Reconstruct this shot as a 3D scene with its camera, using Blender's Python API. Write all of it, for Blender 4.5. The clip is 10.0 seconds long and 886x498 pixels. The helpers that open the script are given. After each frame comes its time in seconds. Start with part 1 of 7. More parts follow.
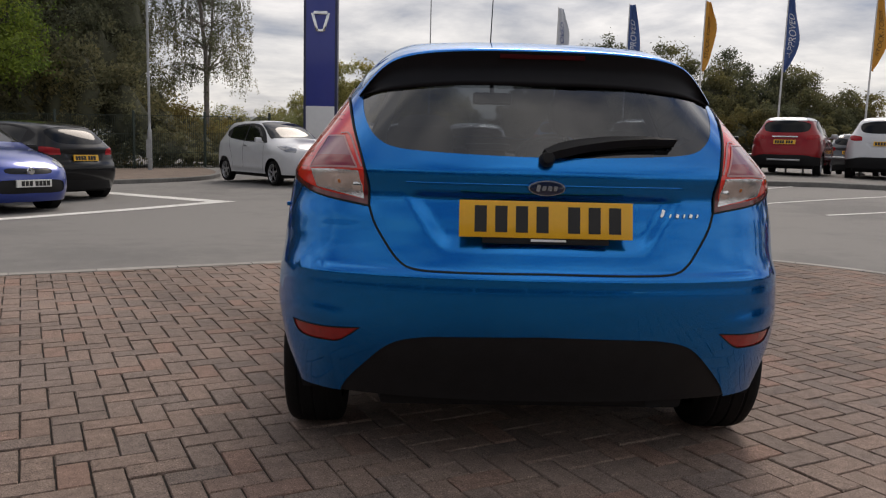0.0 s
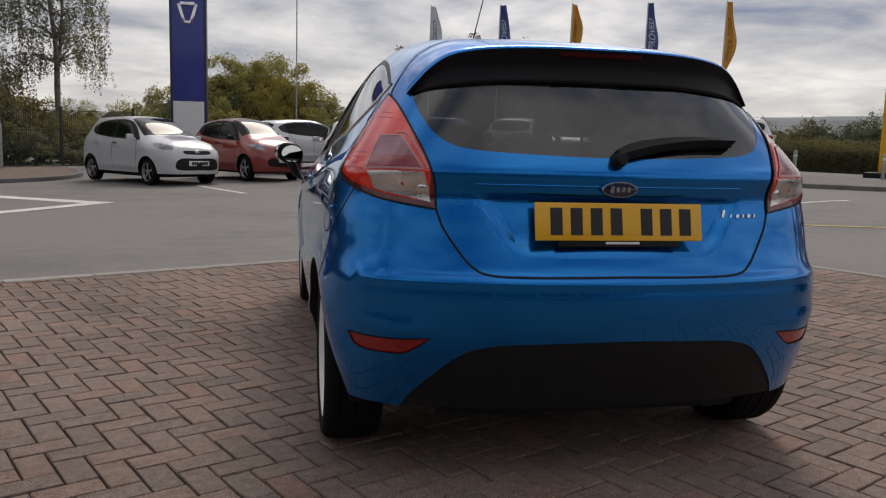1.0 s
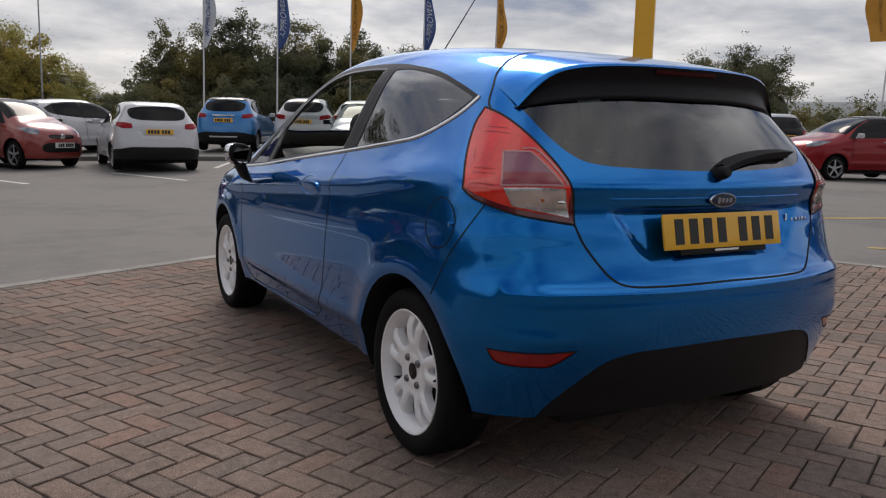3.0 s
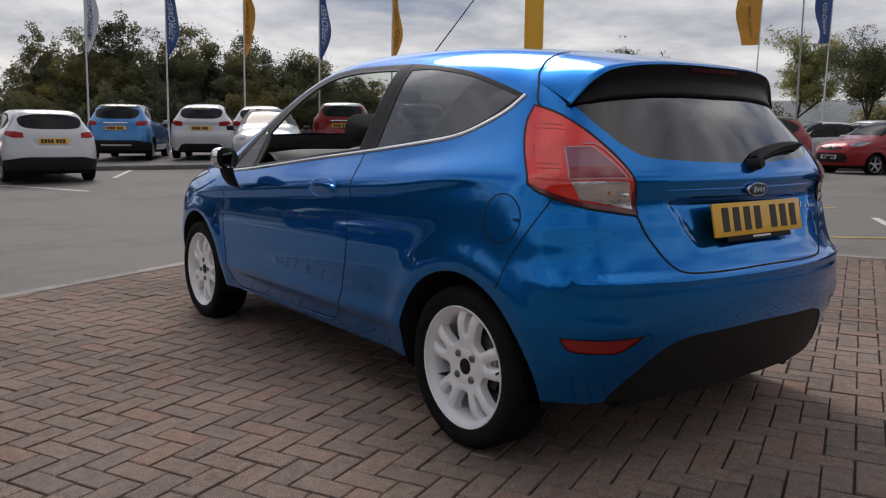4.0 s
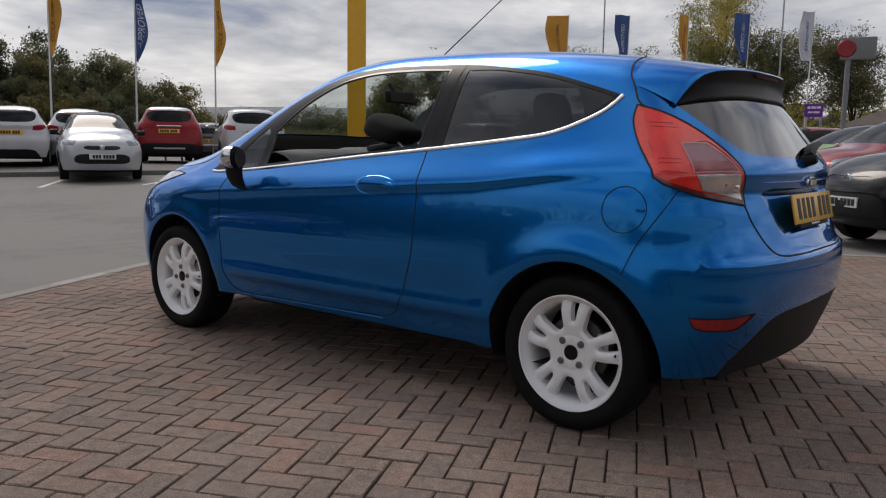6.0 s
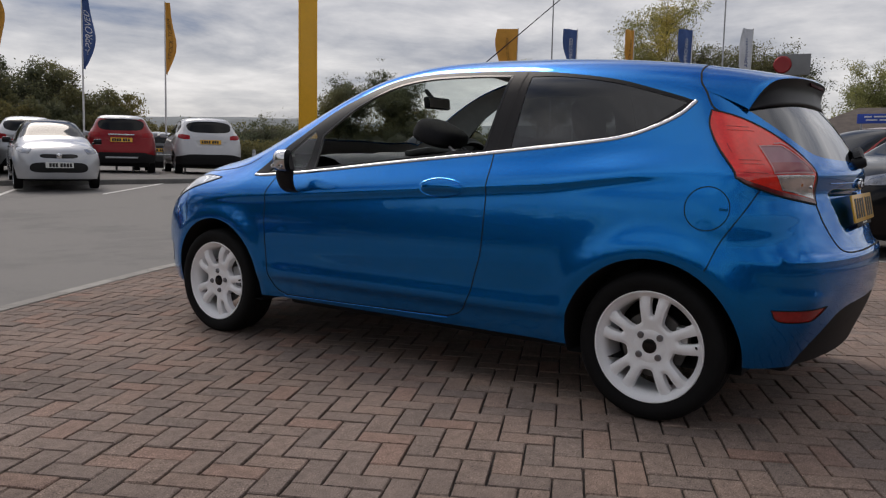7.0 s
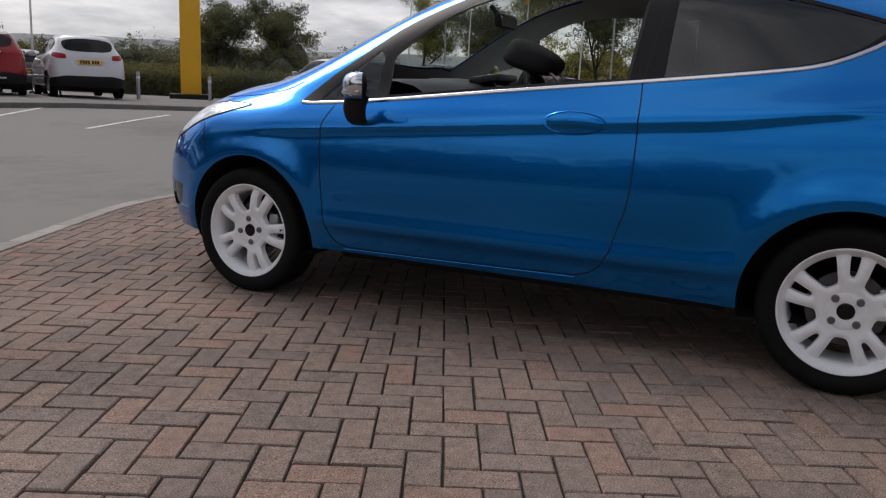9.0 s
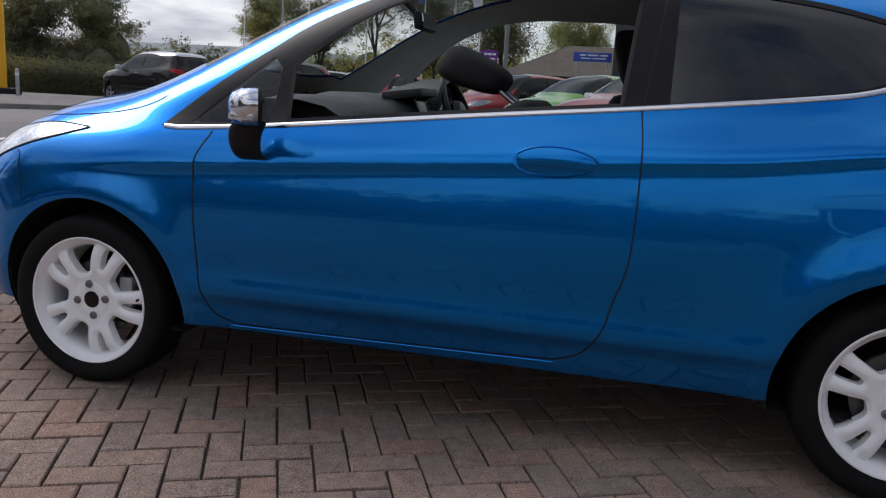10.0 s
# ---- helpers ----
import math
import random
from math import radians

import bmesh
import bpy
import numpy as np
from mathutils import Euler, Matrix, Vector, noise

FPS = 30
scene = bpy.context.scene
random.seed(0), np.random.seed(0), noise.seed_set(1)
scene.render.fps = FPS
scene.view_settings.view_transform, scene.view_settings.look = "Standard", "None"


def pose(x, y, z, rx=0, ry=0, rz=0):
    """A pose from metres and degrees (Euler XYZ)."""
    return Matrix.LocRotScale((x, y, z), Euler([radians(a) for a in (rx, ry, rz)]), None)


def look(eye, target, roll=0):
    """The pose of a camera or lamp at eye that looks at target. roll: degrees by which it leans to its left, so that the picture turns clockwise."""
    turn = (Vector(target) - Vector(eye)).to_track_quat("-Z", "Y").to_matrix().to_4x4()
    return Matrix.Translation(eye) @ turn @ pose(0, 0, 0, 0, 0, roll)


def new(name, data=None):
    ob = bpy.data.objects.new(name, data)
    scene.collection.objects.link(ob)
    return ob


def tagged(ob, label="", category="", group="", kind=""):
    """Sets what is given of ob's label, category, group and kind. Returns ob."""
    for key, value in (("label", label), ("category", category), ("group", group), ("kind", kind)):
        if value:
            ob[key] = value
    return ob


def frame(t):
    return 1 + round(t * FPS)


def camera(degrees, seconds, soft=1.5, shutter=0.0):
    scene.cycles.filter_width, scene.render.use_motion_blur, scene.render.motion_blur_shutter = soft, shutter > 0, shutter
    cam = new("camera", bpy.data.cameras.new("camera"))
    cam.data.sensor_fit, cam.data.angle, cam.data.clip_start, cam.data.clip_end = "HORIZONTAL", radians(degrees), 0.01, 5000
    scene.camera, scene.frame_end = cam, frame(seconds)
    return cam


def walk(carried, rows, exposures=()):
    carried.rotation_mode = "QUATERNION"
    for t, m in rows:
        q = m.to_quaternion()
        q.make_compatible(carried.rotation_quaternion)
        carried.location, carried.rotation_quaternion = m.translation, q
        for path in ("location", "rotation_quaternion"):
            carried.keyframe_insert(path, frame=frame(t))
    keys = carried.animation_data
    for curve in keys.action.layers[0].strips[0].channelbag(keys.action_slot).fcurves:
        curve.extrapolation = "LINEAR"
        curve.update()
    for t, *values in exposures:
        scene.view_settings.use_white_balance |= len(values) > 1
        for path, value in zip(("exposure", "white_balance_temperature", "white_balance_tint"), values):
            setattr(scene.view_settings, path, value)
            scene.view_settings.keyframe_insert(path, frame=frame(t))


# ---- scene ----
from mathutils.geometry import delaunay_2d_cdt

cam = camera(57.7, 10.0, soft=1.2)
PATH = [
    (0, (-0.382, -2.967, 1.037), (-0.318, -0.985, 0.778), 1.5),
    (0.5, (-0.688, -2.924, 1.049), (-0.379, -0.964, 0.797), 1.8),
    (1, (-0.983, -2.782, 1.03), (-0.578, -0.84, 0.773), 1.6),
    (1.5, (-1.25, -2.668, 1.05), (-0.653, -0.78, 0.768), 2.2),
    (2, (-1.512, -2.618, 1.098), (-0.785, -0.776, 0.818), 1.8),
    (2.5, (-1.741, -2.51, 1.108), (-0.871, -0.733, 0.815), 1.7),
    (2.7, (-1.851, -2.459, 1.117), (-0.944, -0.702, 0.82), 1.7),
    (3.8, (-2.419, -2.196, 1.103), (-1.286, -0.572, 0.822), 0.5),
    (4, (-2.504, -2.129, 1.088), (-1.314, -0.546, 0.807), 0.5),
    (4.5, (-2.718, -1.944, 1.084), (-1.445, -0.428, 0.799), 0.2),
    (5, (-2.96, -1.788, 1.059), (-1.612, -0.339, 0.772), 0.8),
    (5.5, (-3.183, -1.631, 1.041), (-1.738, -0.272, 0.784), 1.3),
    (5.7, (-3.24, -1.559, 1.037), (-1.748, -0.252, 0.781), 1.1),
    (6.8, (-3.662, -1.14, 1.001), (-2.051, 0.024, 0.772), 1.0),
    (7, (-3.738, -1.068, 0.986), (-2.106, 0.065, 0.763), 1.1),
    (7.5, (-3.837, -0.838, 0.945), (-2.161, 0.23, 0.723), 1.5),
    (8, (-3.886, -0.599, 0.936), (-2.173, 0.407, 0.704), 1.9),
    (8.5, (-3.885, -0.263, 0.954), (-2.146, 0.666, 0.618), 2.2),
    (9, (-3.727, 0.097, 0.955), (-1.956, 0.943, 0.57), 2.3),
    (9.5, (-3.435, 0.420, 0.990), (-1.625, 1.180, 0.604), 2.2),
    (10, (-3.065, 0.722, 1.028), (-1.157, 1.192, 0.650), 3.0),
]
walk(cam, [(t, look(eye, target, roll)) for t, eye, target, roll in PATH], ((0, 0.10, 6950, 14), (1, -0.08, 6900, 14), (2, -0.02, 6850, 14), (4, -0.08, 6700, 14), (7, -0.13, 6700, 14), (9, -0.04, 6600, 15), (10, 0.14, 6300, 16)))

# ---- sky and sun: a bright overcast with a veiled sun ----
SUN_AZ, SUN_EL = 20.0, 48.0
SUN_WAY = Vector((math.sin(radians(SUN_AZ)) * math.cos(radians(SUN_EL)), math.cos(radians(SUN_AZ)) * math.cos(radians(SUN_EL)), math.sin(radians(SUN_EL))))
scene.view_settings.exposure = 0.0


def nodes_of(tree, *specs):
    """Adds nodes: (key, type, {setting or input: value})."""
    made = {}
    for key, kind, values in specs:
        n = tree.nodes.new(kind)
        for k, v in values.items():
            if k == "operation":
                n.operation = v
            elif k == "sky_type":
                n.sky_type = v
            elif k == "sun_disc":
                n.sun_disc = v
            elif k == "sun_elevation":
                n.sun_elevation = v
            elif k == "sun_rotation":
                n.sun_rotation = v
            else:
                n.inputs[k].default_value = v
        made[key] = n
    return made


def wire(tree, made, *pairs):
    for a, i, b, j in pairs:
        tree.links.new(made[a].outputs[i], made[b].inputs[j])


def ramp_of(node, *stops):
    r = node.color_ramp
    while len(r.elements) < len(stops):
        r.elements.new(0.5)
    for e, (p, c) in zip(r.elements, stops):
        e.position, e.color = p, (*c, 1) if len(c) == 3 else c


world = bpy.data.worlds.new("overcast_sky")
world.use_nodes = True
scene.world = world
wt = world.node_tree
wt.nodes.clear()
wn = nodes_of(wt,
    ("co", "ShaderNodeTexCoord", {}),
    ("sky", "ShaderNodeTexSky", {"sky_type": "NISHITA", "sun_disc": False, "sun_elevation": radians(SUN_EL), "sun_rotation": radians(SUN_AZ)}),
    ("sep", "ShaderNodeSeparateXYZ", {}),
    ("lift", "ShaderNodeMath", {"operation": "ADD", 1: 0.16}),
    ("inv", "ShaderNodeMath", {"operation": "DIVIDE", 0: 1.0}),
    ("flat", "ShaderNodeVectorMath", {"operation": "SCALE"}),
    ("squash", "ShaderNodeVectorMath", {"operation": "MULTIPLY", 1: (1.0, 1.0, 0.05)}),
    ("big", "ShaderNodeTexNoise", {"Scale": 1.35, "Detail": 8.0, "Roughness": 0.55, "Distortion": 0.35}),
    ("fine", "ShaderNodeTexNoise", {"Scale": 3.1, "Detail": 6.0, "Roughness": 0.6}),
    ("mixn", "ShaderNodeMath", {"operation": "MULTIPLY_ADD", 1: 0.35}),
    ("tone", "ShaderNodeValToRGB", {}),
    ("sun", "ShaderNodeVectorMath", {"operation": "DOT_PRODUCT", 1: SUN_WAY}),
    ("glow", "ShaderNodeMapRange", {"From Min": 0.72, "From Max": 1.0, "To Min": 0.0, "To Max": 1.0}),
    ("pow", "ShaderNodeMath", {"operation": "POWER", 1: 2.0}),
    ("amp", "ShaderNodeMath", {"operation": "MULTIPLY_ADD", 1: 2.2, 2: 1.10}),
    ("lit", "ShaderNodeVectorMath", {"operation": "SCALE"}),
    ("clear", "ShaderNodeVectorMath", {"operation": "SCALE", "Scale": 0.012}),
    ("sum", "ShaderNodeVectorMath", {"operation": "ADD"}),
    ("bg", "ShaderNodeBackground", {"Strength": 1.0}),
    ("out", "ShaderNodeOutputWorld", {}))
ramp_of(wn["tone"], (0.36, (0.10, 0.145, 0.25)), (0.46, (0.35, 0.37, 0.41)), (0.57, (0.60, 0.61, 0.62)), (0.72, (0.95, 0.95, 0.94)))
wire(wt, wn, ("co", "Generated", "sep", 0), ("sep", 2, "lift", 0), ("lift", 0, "inv", 1), ("co", "Generated", "flat", 0), ("inv", 0, "flat", "Scale"),
     ("flat", 0, "squash", 0), ("squash", 0, "big", "Vector"), ("squash", 0, "fine", "Vector"), ("fine", 0, "mixn", 0), ("big", 0, "mixn", 2),
     ("co", "Generated", "sun", 0), ("sun", "Value", "glow", 0), ("glow", 0, "pow", 0), ("pow", 0, "amp", 0),
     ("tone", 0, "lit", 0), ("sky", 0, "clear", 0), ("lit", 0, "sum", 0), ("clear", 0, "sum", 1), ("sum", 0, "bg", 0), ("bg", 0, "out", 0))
wn["shift"] = wt.nodes.new("ShaderNodeMath")
wn["shift"].operation, wn["shift"].inputs[1].default_value = "SUBTRACT", 0.175
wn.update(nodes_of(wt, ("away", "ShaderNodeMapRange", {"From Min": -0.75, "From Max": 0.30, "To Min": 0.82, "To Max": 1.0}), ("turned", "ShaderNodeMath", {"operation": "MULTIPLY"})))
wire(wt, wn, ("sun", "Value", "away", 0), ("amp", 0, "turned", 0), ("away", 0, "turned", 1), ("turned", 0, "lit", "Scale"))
wn.update(nodes_of(wt, ("low", "ShaderNodeMapRange", {"From Min": 0.0, "From Max": 0.45, "To Min": 0.40, "To Max": 1.0}),
                   ("off", "ShaderNodeMath", {"operation": "SUBTRACT", 1: 0.565}), ("damp", "ShaderNodeMath", {"operation": "MULTIPLY"}), ("back", "ShaderNodeMath", {"operation": "ADD", 1: 0.565})))
wire(wt, wn, ("mixn", 0, "shift", 0), ("shift", 0, "off", 0), ("sep", 2, "low", 0), ("off", 0, "damp", 0), ("low", 0, "damp", 1), ("damp", 0, "back", 0), ("back", 0, "tone", 0))

sun_data = bpy.data.lights.new("sun", "SUN")
sun_data.energy, sun_data.angle, sun_data.color = 1.5, radians(26), (1.0, 0.93, 0.84)
sun = new("sun", sun_data)
sun.matrix_basis = look(SUN_WAY * 60, (0, 0, 0))


# ---- materials ----
def material(name, colour, rough=0.5, metal=0.0, coat=0.0, spec=0.5, vary=0.0, scale=8.0, bump=0.0, bump_scale=60.0, rnd=0.0, second=None, alpha_noise=None):
    """A principled surface with noise at two scales, and an optional difference from object to object."""
    m = bpy.data.materials.new(name)
    m.use_nodes = True
    t = m.node_tree
    p = t.nodes["Principled BSDF"]
    p.inputs["Base Color"].default_value = (*colour, 1)
    p.inputs["Roughness"].default_value, p.inputs["Metallic"].default_value = rough, metal
    p.inputs["Coat Weight"].default_value, p.inputs["Coat Roughness"].default_value = coat, 0.03
    p.inputs["Specular IOR Level"].default_value = spec
    if vary or second or rnd:
        n = nodes_of(t, ("co", "ShaderNodeTexCoord", {}), ("a", "ShaderNodeTexNoise", {"Scale": scale, "Detail": 6.0, "Roughness": 0.6}),
                     ("b", "ShaderNodeTexNoise", {"Scale": scale * 9, "Detail": 4.0}), ("s", "ShaderNodeMath", {"operation": "MULTIPLY_ADD", 1: 0.5}),
                     ("r", "ShaderNodeValToRGB", {}))
        lo = tuple(c * (1 - vary) for c in colour)
        hi = second or tuple(min(1, c * (1 + vary)) for c in colour)
        ramp_of(n["r"], (0.50, lo), (0.98, hi))
        wire(t, n, ("co", "Object", "a", 0), ("co", "Object", "b", 0), ("b", 0, "s", 0), ("a", 0, "s", 2), ("s", 0, "r", 0))
        src = n["r"].outputs[0]
        if rnd:
            k = nodes_of(t, ("o", "ShaderNodeObjectInfo", {}), ("m", "ShaderNodeMapRange", {"To Min": 1 - rnd, "To Max": 1 + rnd}), ("v", "ShaderNodeVectorMath", {"operation": "SCALE"}))
            wire(t, k, ("o", "Random", "m", 0), ("m", 0, "v", "Scale"))
            t.links.new(src, k["v"].inputs[0])
            src = k["v"].outputs[0]
        t.links.new(src, p.inputs["Base Color"])
    if bump:
        n = nodes_of(t, ("co", "ShaderNodeTexCoord", {}), ("n", "ShaderNodeTexNoise", {"Scale": bump_scale, "Detail": 5.0, "Roughness": 0.65}), ("u", "ShaderNodeBump", {"Strength": bump, "Distance": 0.01}))
        wire(t, n, ("co", "Object", "n", 0), ("n", 0, "u", "Height"))
        t.links.new(n["u"].outputs[0], p.inputs["Normal"])
    return m


def glass(name, tint, gloss=0.05, rim=0.92):
    """A thin pane: what lies behind it, tinted, under a clear reflection."""
    m = bpy.data.materials.new(name)
    m.use_nodes = True
    t = m.node_tree
    t.nodes.clear()
    n = nodes_of(t, ("f", "ShaderNodeLayerWeight", {"Blend": 0.5}), ("p", "ShaderNodeMath", {"operation": "POWER", 1: 3.2}), ("a", "ShaderNodeMath", {"operation": "MULTIPLY_ADD", 1: rim, 2: gloss}),
                 ("t", "ShaderNodeBsdfTransparent", {"Color": (*tint, 1)}), ("g", "ShaderNodeBsdfGlossy", {"Roughness": 0.01, "Color": (0.95, 0.97, 1, 1)}),
                 ("m", "ShaderNodeMixShader", {}), ("o", "ShaderNodeOutputMaterial", {}))
    wire(t, n, ("f", "Facing", "p", 0), ("p", 0, "a", 0), ("a", 0, "m", 0), ("t", 0, "m", 1), ("g", 0, "m", 2), ("m", 0, "o", 0))
    return m


def paint(name, colour, metal=0.0, rough=0.3):
    m = material(name, colour, rough, metal, coat=1.0, vary=0.05, scale=3.0)
    m.node_tree.nodes["Principled BSDF"].inputs["Coat Roughness"].default_value = 0.015
    return m


def candy_paint(name, base, flake_rough=0.27):
    """A metallic colour coat under a blue-tinted clear lacquer."""
    m = bpy.data.materials.new(name)
    m.use_nodes = True
    t = m.node_tree
    p = t.nodes["Principled BSDF"]
    p.inputs["Metallic"].default_value, p.inputs["Roughness"].default_value = 0.90, flake_rough
    p.inputs["Specular IOR Level"].default_value = 0.12
    p.inputs["Specular Tint"].default_value = (0.15, 0.57, 0.96, 1)
    n = nodes_of(t, ("co", "ShaderNodeTexCoord", {}), ("a", "ShaderNodeTexNoise", {"Scale": 2.2, "Detail": 3.0}), ("b", "ShaderNodeTexNoise", {"Scale": 700.0, "Detail": 1.0}),
                 ("s", "ShaderNodeMath", {"operation": "MULTIPLY_ADD", 1: 0.5}), ("r", "ShaderNodeValToRGB", {}),
                 ("f", "ShaderNodeLayerWeight", {"Blend": 0.5}), ("p4", "ShaderNodeMath", {"operation": "POWER", 1: 3.6}), ("k", "ShaderNodeMath", {"operation": "MULTIPLY_ADD", 1: 0.80, 2: 0.092}),
                 ("tint", "ShaderNodeValToRGB", {}), ("g", "ShaderNodeBsdfGlossy", {"Roughness": 0.02}), ("mx", "ShaderNodeMixShader", {}))
    ramp_of(n["r"], (0.45, tuple(c * 0.92 for c in base)), (1.0, tuple(c * 1.08 for c in base)))
    ramp_of(n["tint"], (0.0, (0.10, 0.62, 0.95)), (0.42, (0.38, 0.78, 1.0)), (0.78, (0.90, 0.96, 1.0)))
    wire(t, n, ("co", "Object", "a", 0), ("co", "Object", "b", 0), ("b", 0, "s", 0), ("a", 0, "s", 2), ("s", 0, "r", 0), ("f", "Facing", "p4", 0), ("p4", 0, "k", 0), ("k", 0, "mx", 0),
         ("f", "Facing", "tint", 0), ("tint", 0, "g", "Color"), ("g", 0, "mx", 2))
    t.links.new(n["r"].outputs[0], p.inputs["Base Color"])
    t.links.new(p.outputs[0], n["mx"].inputs[1])
    t.links.new(n["mx"].outputs[0], t.nodes["Material Output"].inputs[0])
    return m


BLUE = candy_paint("candy_blue_paint", (0.0, 0.135, 0.49))
BLACK_SATIN = material("satin_black", (0.007, 0.007, 0.009), 0.38, spec=0.16, vary=0.1, scale=30)
RED_SMOKE = material("smoked_red_lens", (0.045, 0.004, 0.005), 0.6, spec=0.05)
BLACK_GLOSS = material("gloss_black", (0.004, 0.004, 0.0045), 0.18, spec=0.35)
BLACK_TRIM = material("black_plastic", (0.011, 0.011, 0.012), 0.6, spec=0.25, vary=0.2, scale=20, bump=0.15, bump_scale=500)
BLACK_GAP = material("dark_gap", (0.003, 0.003, 0.004), 0.8)
RUBBER = material("tyre_rubber", (0.0080, 0.0080, 0.0083), 0.75, spec=0.15, vary=0.25, scale=12, bump=0.2, bump_scale=150)
CHROME = material("chrome", (0.72, 0.73, 0.75), 0.12, 1.0)
STEEL = material("brushed_steel", (0.42, 0.43, 0.44), 0.35, 1.0)
BOLT = material("bolt_steel", (0.20, 0.20, 0.21), 0.32, 0.85)
ALLOY = material("white_alloy", (0.92, 0.93, 0.94), 0.35, 0.0, coat=0.3, vary=0.04, scale=14)
DISC = material("brake_disc", (0.11, 0.105, 0.10), 0.55, 0.8, vary=0.3, scale=30)
CLOTH = material("seat_cloth", (0.012, 0.012, 0.014), 0.9, vary=0.25, scale=30, bump=0.3, bump_scale=400)
TRIM_IN = material("cabin_trim", (0.105, 0.105, 0.108), 0.7, vary=0.15, scale=10, bump=0.2, bump_scale=300)
LINING = material("headlining", (0.46, 0.47, 0.46), 0.9, vary=0.08, scale=15)
DASH = material("dashboard_skin", (0.030, 0.031, 0.033), 0.55, vary=0.2, scale=14, bump=0.25, bump_scale=350)
DASH_DARK = material("dashboard_dark", (0.010, 0.010, 0.011), 0.5, vary=0.2, scale=20)
GLASS_CLEAR = glass("clear_glass", (0.80, 0.86, 0.83), 0.04, 0.5)
GLASS_TINT = glass("privacy_glass", (0.06, 0.064, 0.070), 0.055)
GLASS_REAR = glass("rear_glass", (0.085, 0.094, 0.11), 0.075)
RED_LENS = material("red_lens", (0.80, 0.030, 0.016), 0.10, coat=1.0, vary=0.18, scale=9)
RED_DARK = material("dark_red_lens", (0.26, 0.018, 0.03), 0.08, coat=1.0, vary=0.1, scale=9)
RED_REFL = material("red_reflector", (0.30, 0.008, 0.008), 0.2, coat=0.6, vary=0.2, scale=40)
CLEAR_LENS = material("clear_lens", (0.66, 0.64, 0.64), 0.16, 0.8, coat=1.0, vary=0.45, scale=16, bump=0.35, bump_scale=30)
HEAD_LENS = material("headlamp_lens", (0.50, 0.52, 0.54), 0.1, 0.8, coat=1.0, vary=0.65, scale=11, bump=0.5, bump_scale=22)
PALE_EDGE = material("pale_lens_edge", (0.50, 0.24, 0.24), 0.25, coat=0.4)
RED_RIM = material("deep_red_rim", (0.12, 0.006, 0.010), 0.15, coat=0.8)
RED_RIB = material("red_lens_rib", (0.42, 0.022, 0.014), 0.15, coat=0.8)
MAUVE = material("mauve_lens", (0.24, 0.075, 0.115), 0.08, coat=1.0, vary=0.1, scale=9)
AMBER = material("amber_bulb", (0.42, 0.13, 0.03), 0.2, coat=0.5)
PLATE_Y = material("yellow_plate", (0.80, 0.43, 0.012), 0.30, coat=0.3, vary=0.04, scale=12)
PLATE_W = material("white_plate", (0.75, 0.75, 0.72), 0.35, vary=0.04, scale=12)
INK = material("black_ink", (0.012, 0.012, 0.012), 0.5)
MIRROR = material("mirror_glass", (0.9, 0.9, 0.9), 0.01, 1.0)
CHROME_DARK = material("badge_dark_blue", (0.006, 0.015, 0.05), 0.2, coat=0.8)


# ---- making meshes ----
def mesh_from(name, verts, faces, mat, smooth=False, normals=None):
    me = bpy.data.meshes.new(name)
    me.from_pydata([tuple(map(float, v)) for v in verts], [], [tuple(map(int, f)) for f in faces])
    me.materials.append(mat)
    if smooth or normals is not None:
        me.polygons.foreach_set("use_smooth", [True] * len(me.polygons))
    me.update()
    if normals is not None:
        me.normals_split_custom_set_from_vertices([tuple(map(float, n)) for n in normals])
    return me


def child(name, me, parent, label=""):
    ob = new(name, me)
    ob.parent = parent
    return tagged(ob, label)


def part(name, bm, mat, parent, label="", smooth=True):
    """Links a bmesh as one mesh object under a thing or a part."""
    me = bpy.data.meshes.new(name)
    bmesh.ops.recalc_face_normals(bm, faces=bm.faces)
    bm.to_mesh(me)
    bm.free()
    me.materials.append(mat)
    if smooth:
        me.polygons.foreach_set("use_smooth", [True] * len(me.polygons))
        me.set_sharp_from_angle(angle=radians(38))
    return child(name, me, parent, label)


def thing(name, m, label, category, group="", kind=""):
    ob = new(name)
    ob.matrix_basis = m
    return tagged(ob, label, category, group, kind)


def box(bm, size, m=Matrix(), bevel=0.0, seg=2):
    """A box of that size about m's origin, its edges rounded."""
    made = bmesh.ops.create_cube(bm, size=1.0)["verts"]
    bmesh.ops.transform(bm, matrix=m @ Matrix.Diagonal((*size, 1)), verts=made)
    if bevel:
        edges = list({e for v in made for e in v.link_edges})
        bmesh.ops.bevel(bm, geom=edges, offset=bevel, segments=seg, affect="EDGES", profile=0.6)


def rod(bm, a, b, r0, r1=None, n=12):
    a, b = Vector(a), Vector(b)
    m = Matrix.Translation((a + b) / 2) @ (b - a).to_track_quat("Z", "Y").to_matrix().to_4x4()
    bmesh.ops.create_cone(bm, cap_ends=True, segments=n, radius1=r0, radius2=r0 if r1 is None else r1, depth=(b - a).length, matrix=m)


def lathe(bm, profile, m=Matrix(), n=48, closed=False):
    """Turns (radius, along) pairs about m's x axis."""
    rings = []
    for r, h in profile:
        rings.append([bm.verts.new(m @ Vector((h, r * math.cos(2 * math.pi * i / n), r * math.sin(2 * math.pi * i / n)))) for i in range(n)])
    pairs = list(zip(rings, rings[1:])) + ([(rings[-1], rings[0])] if closed else [])
    for a, b in pairs:
        for i in range(n):
            bm.faces.new((a[i], a[(i + 1) % n], b[(i + 1) % n], b[i]))


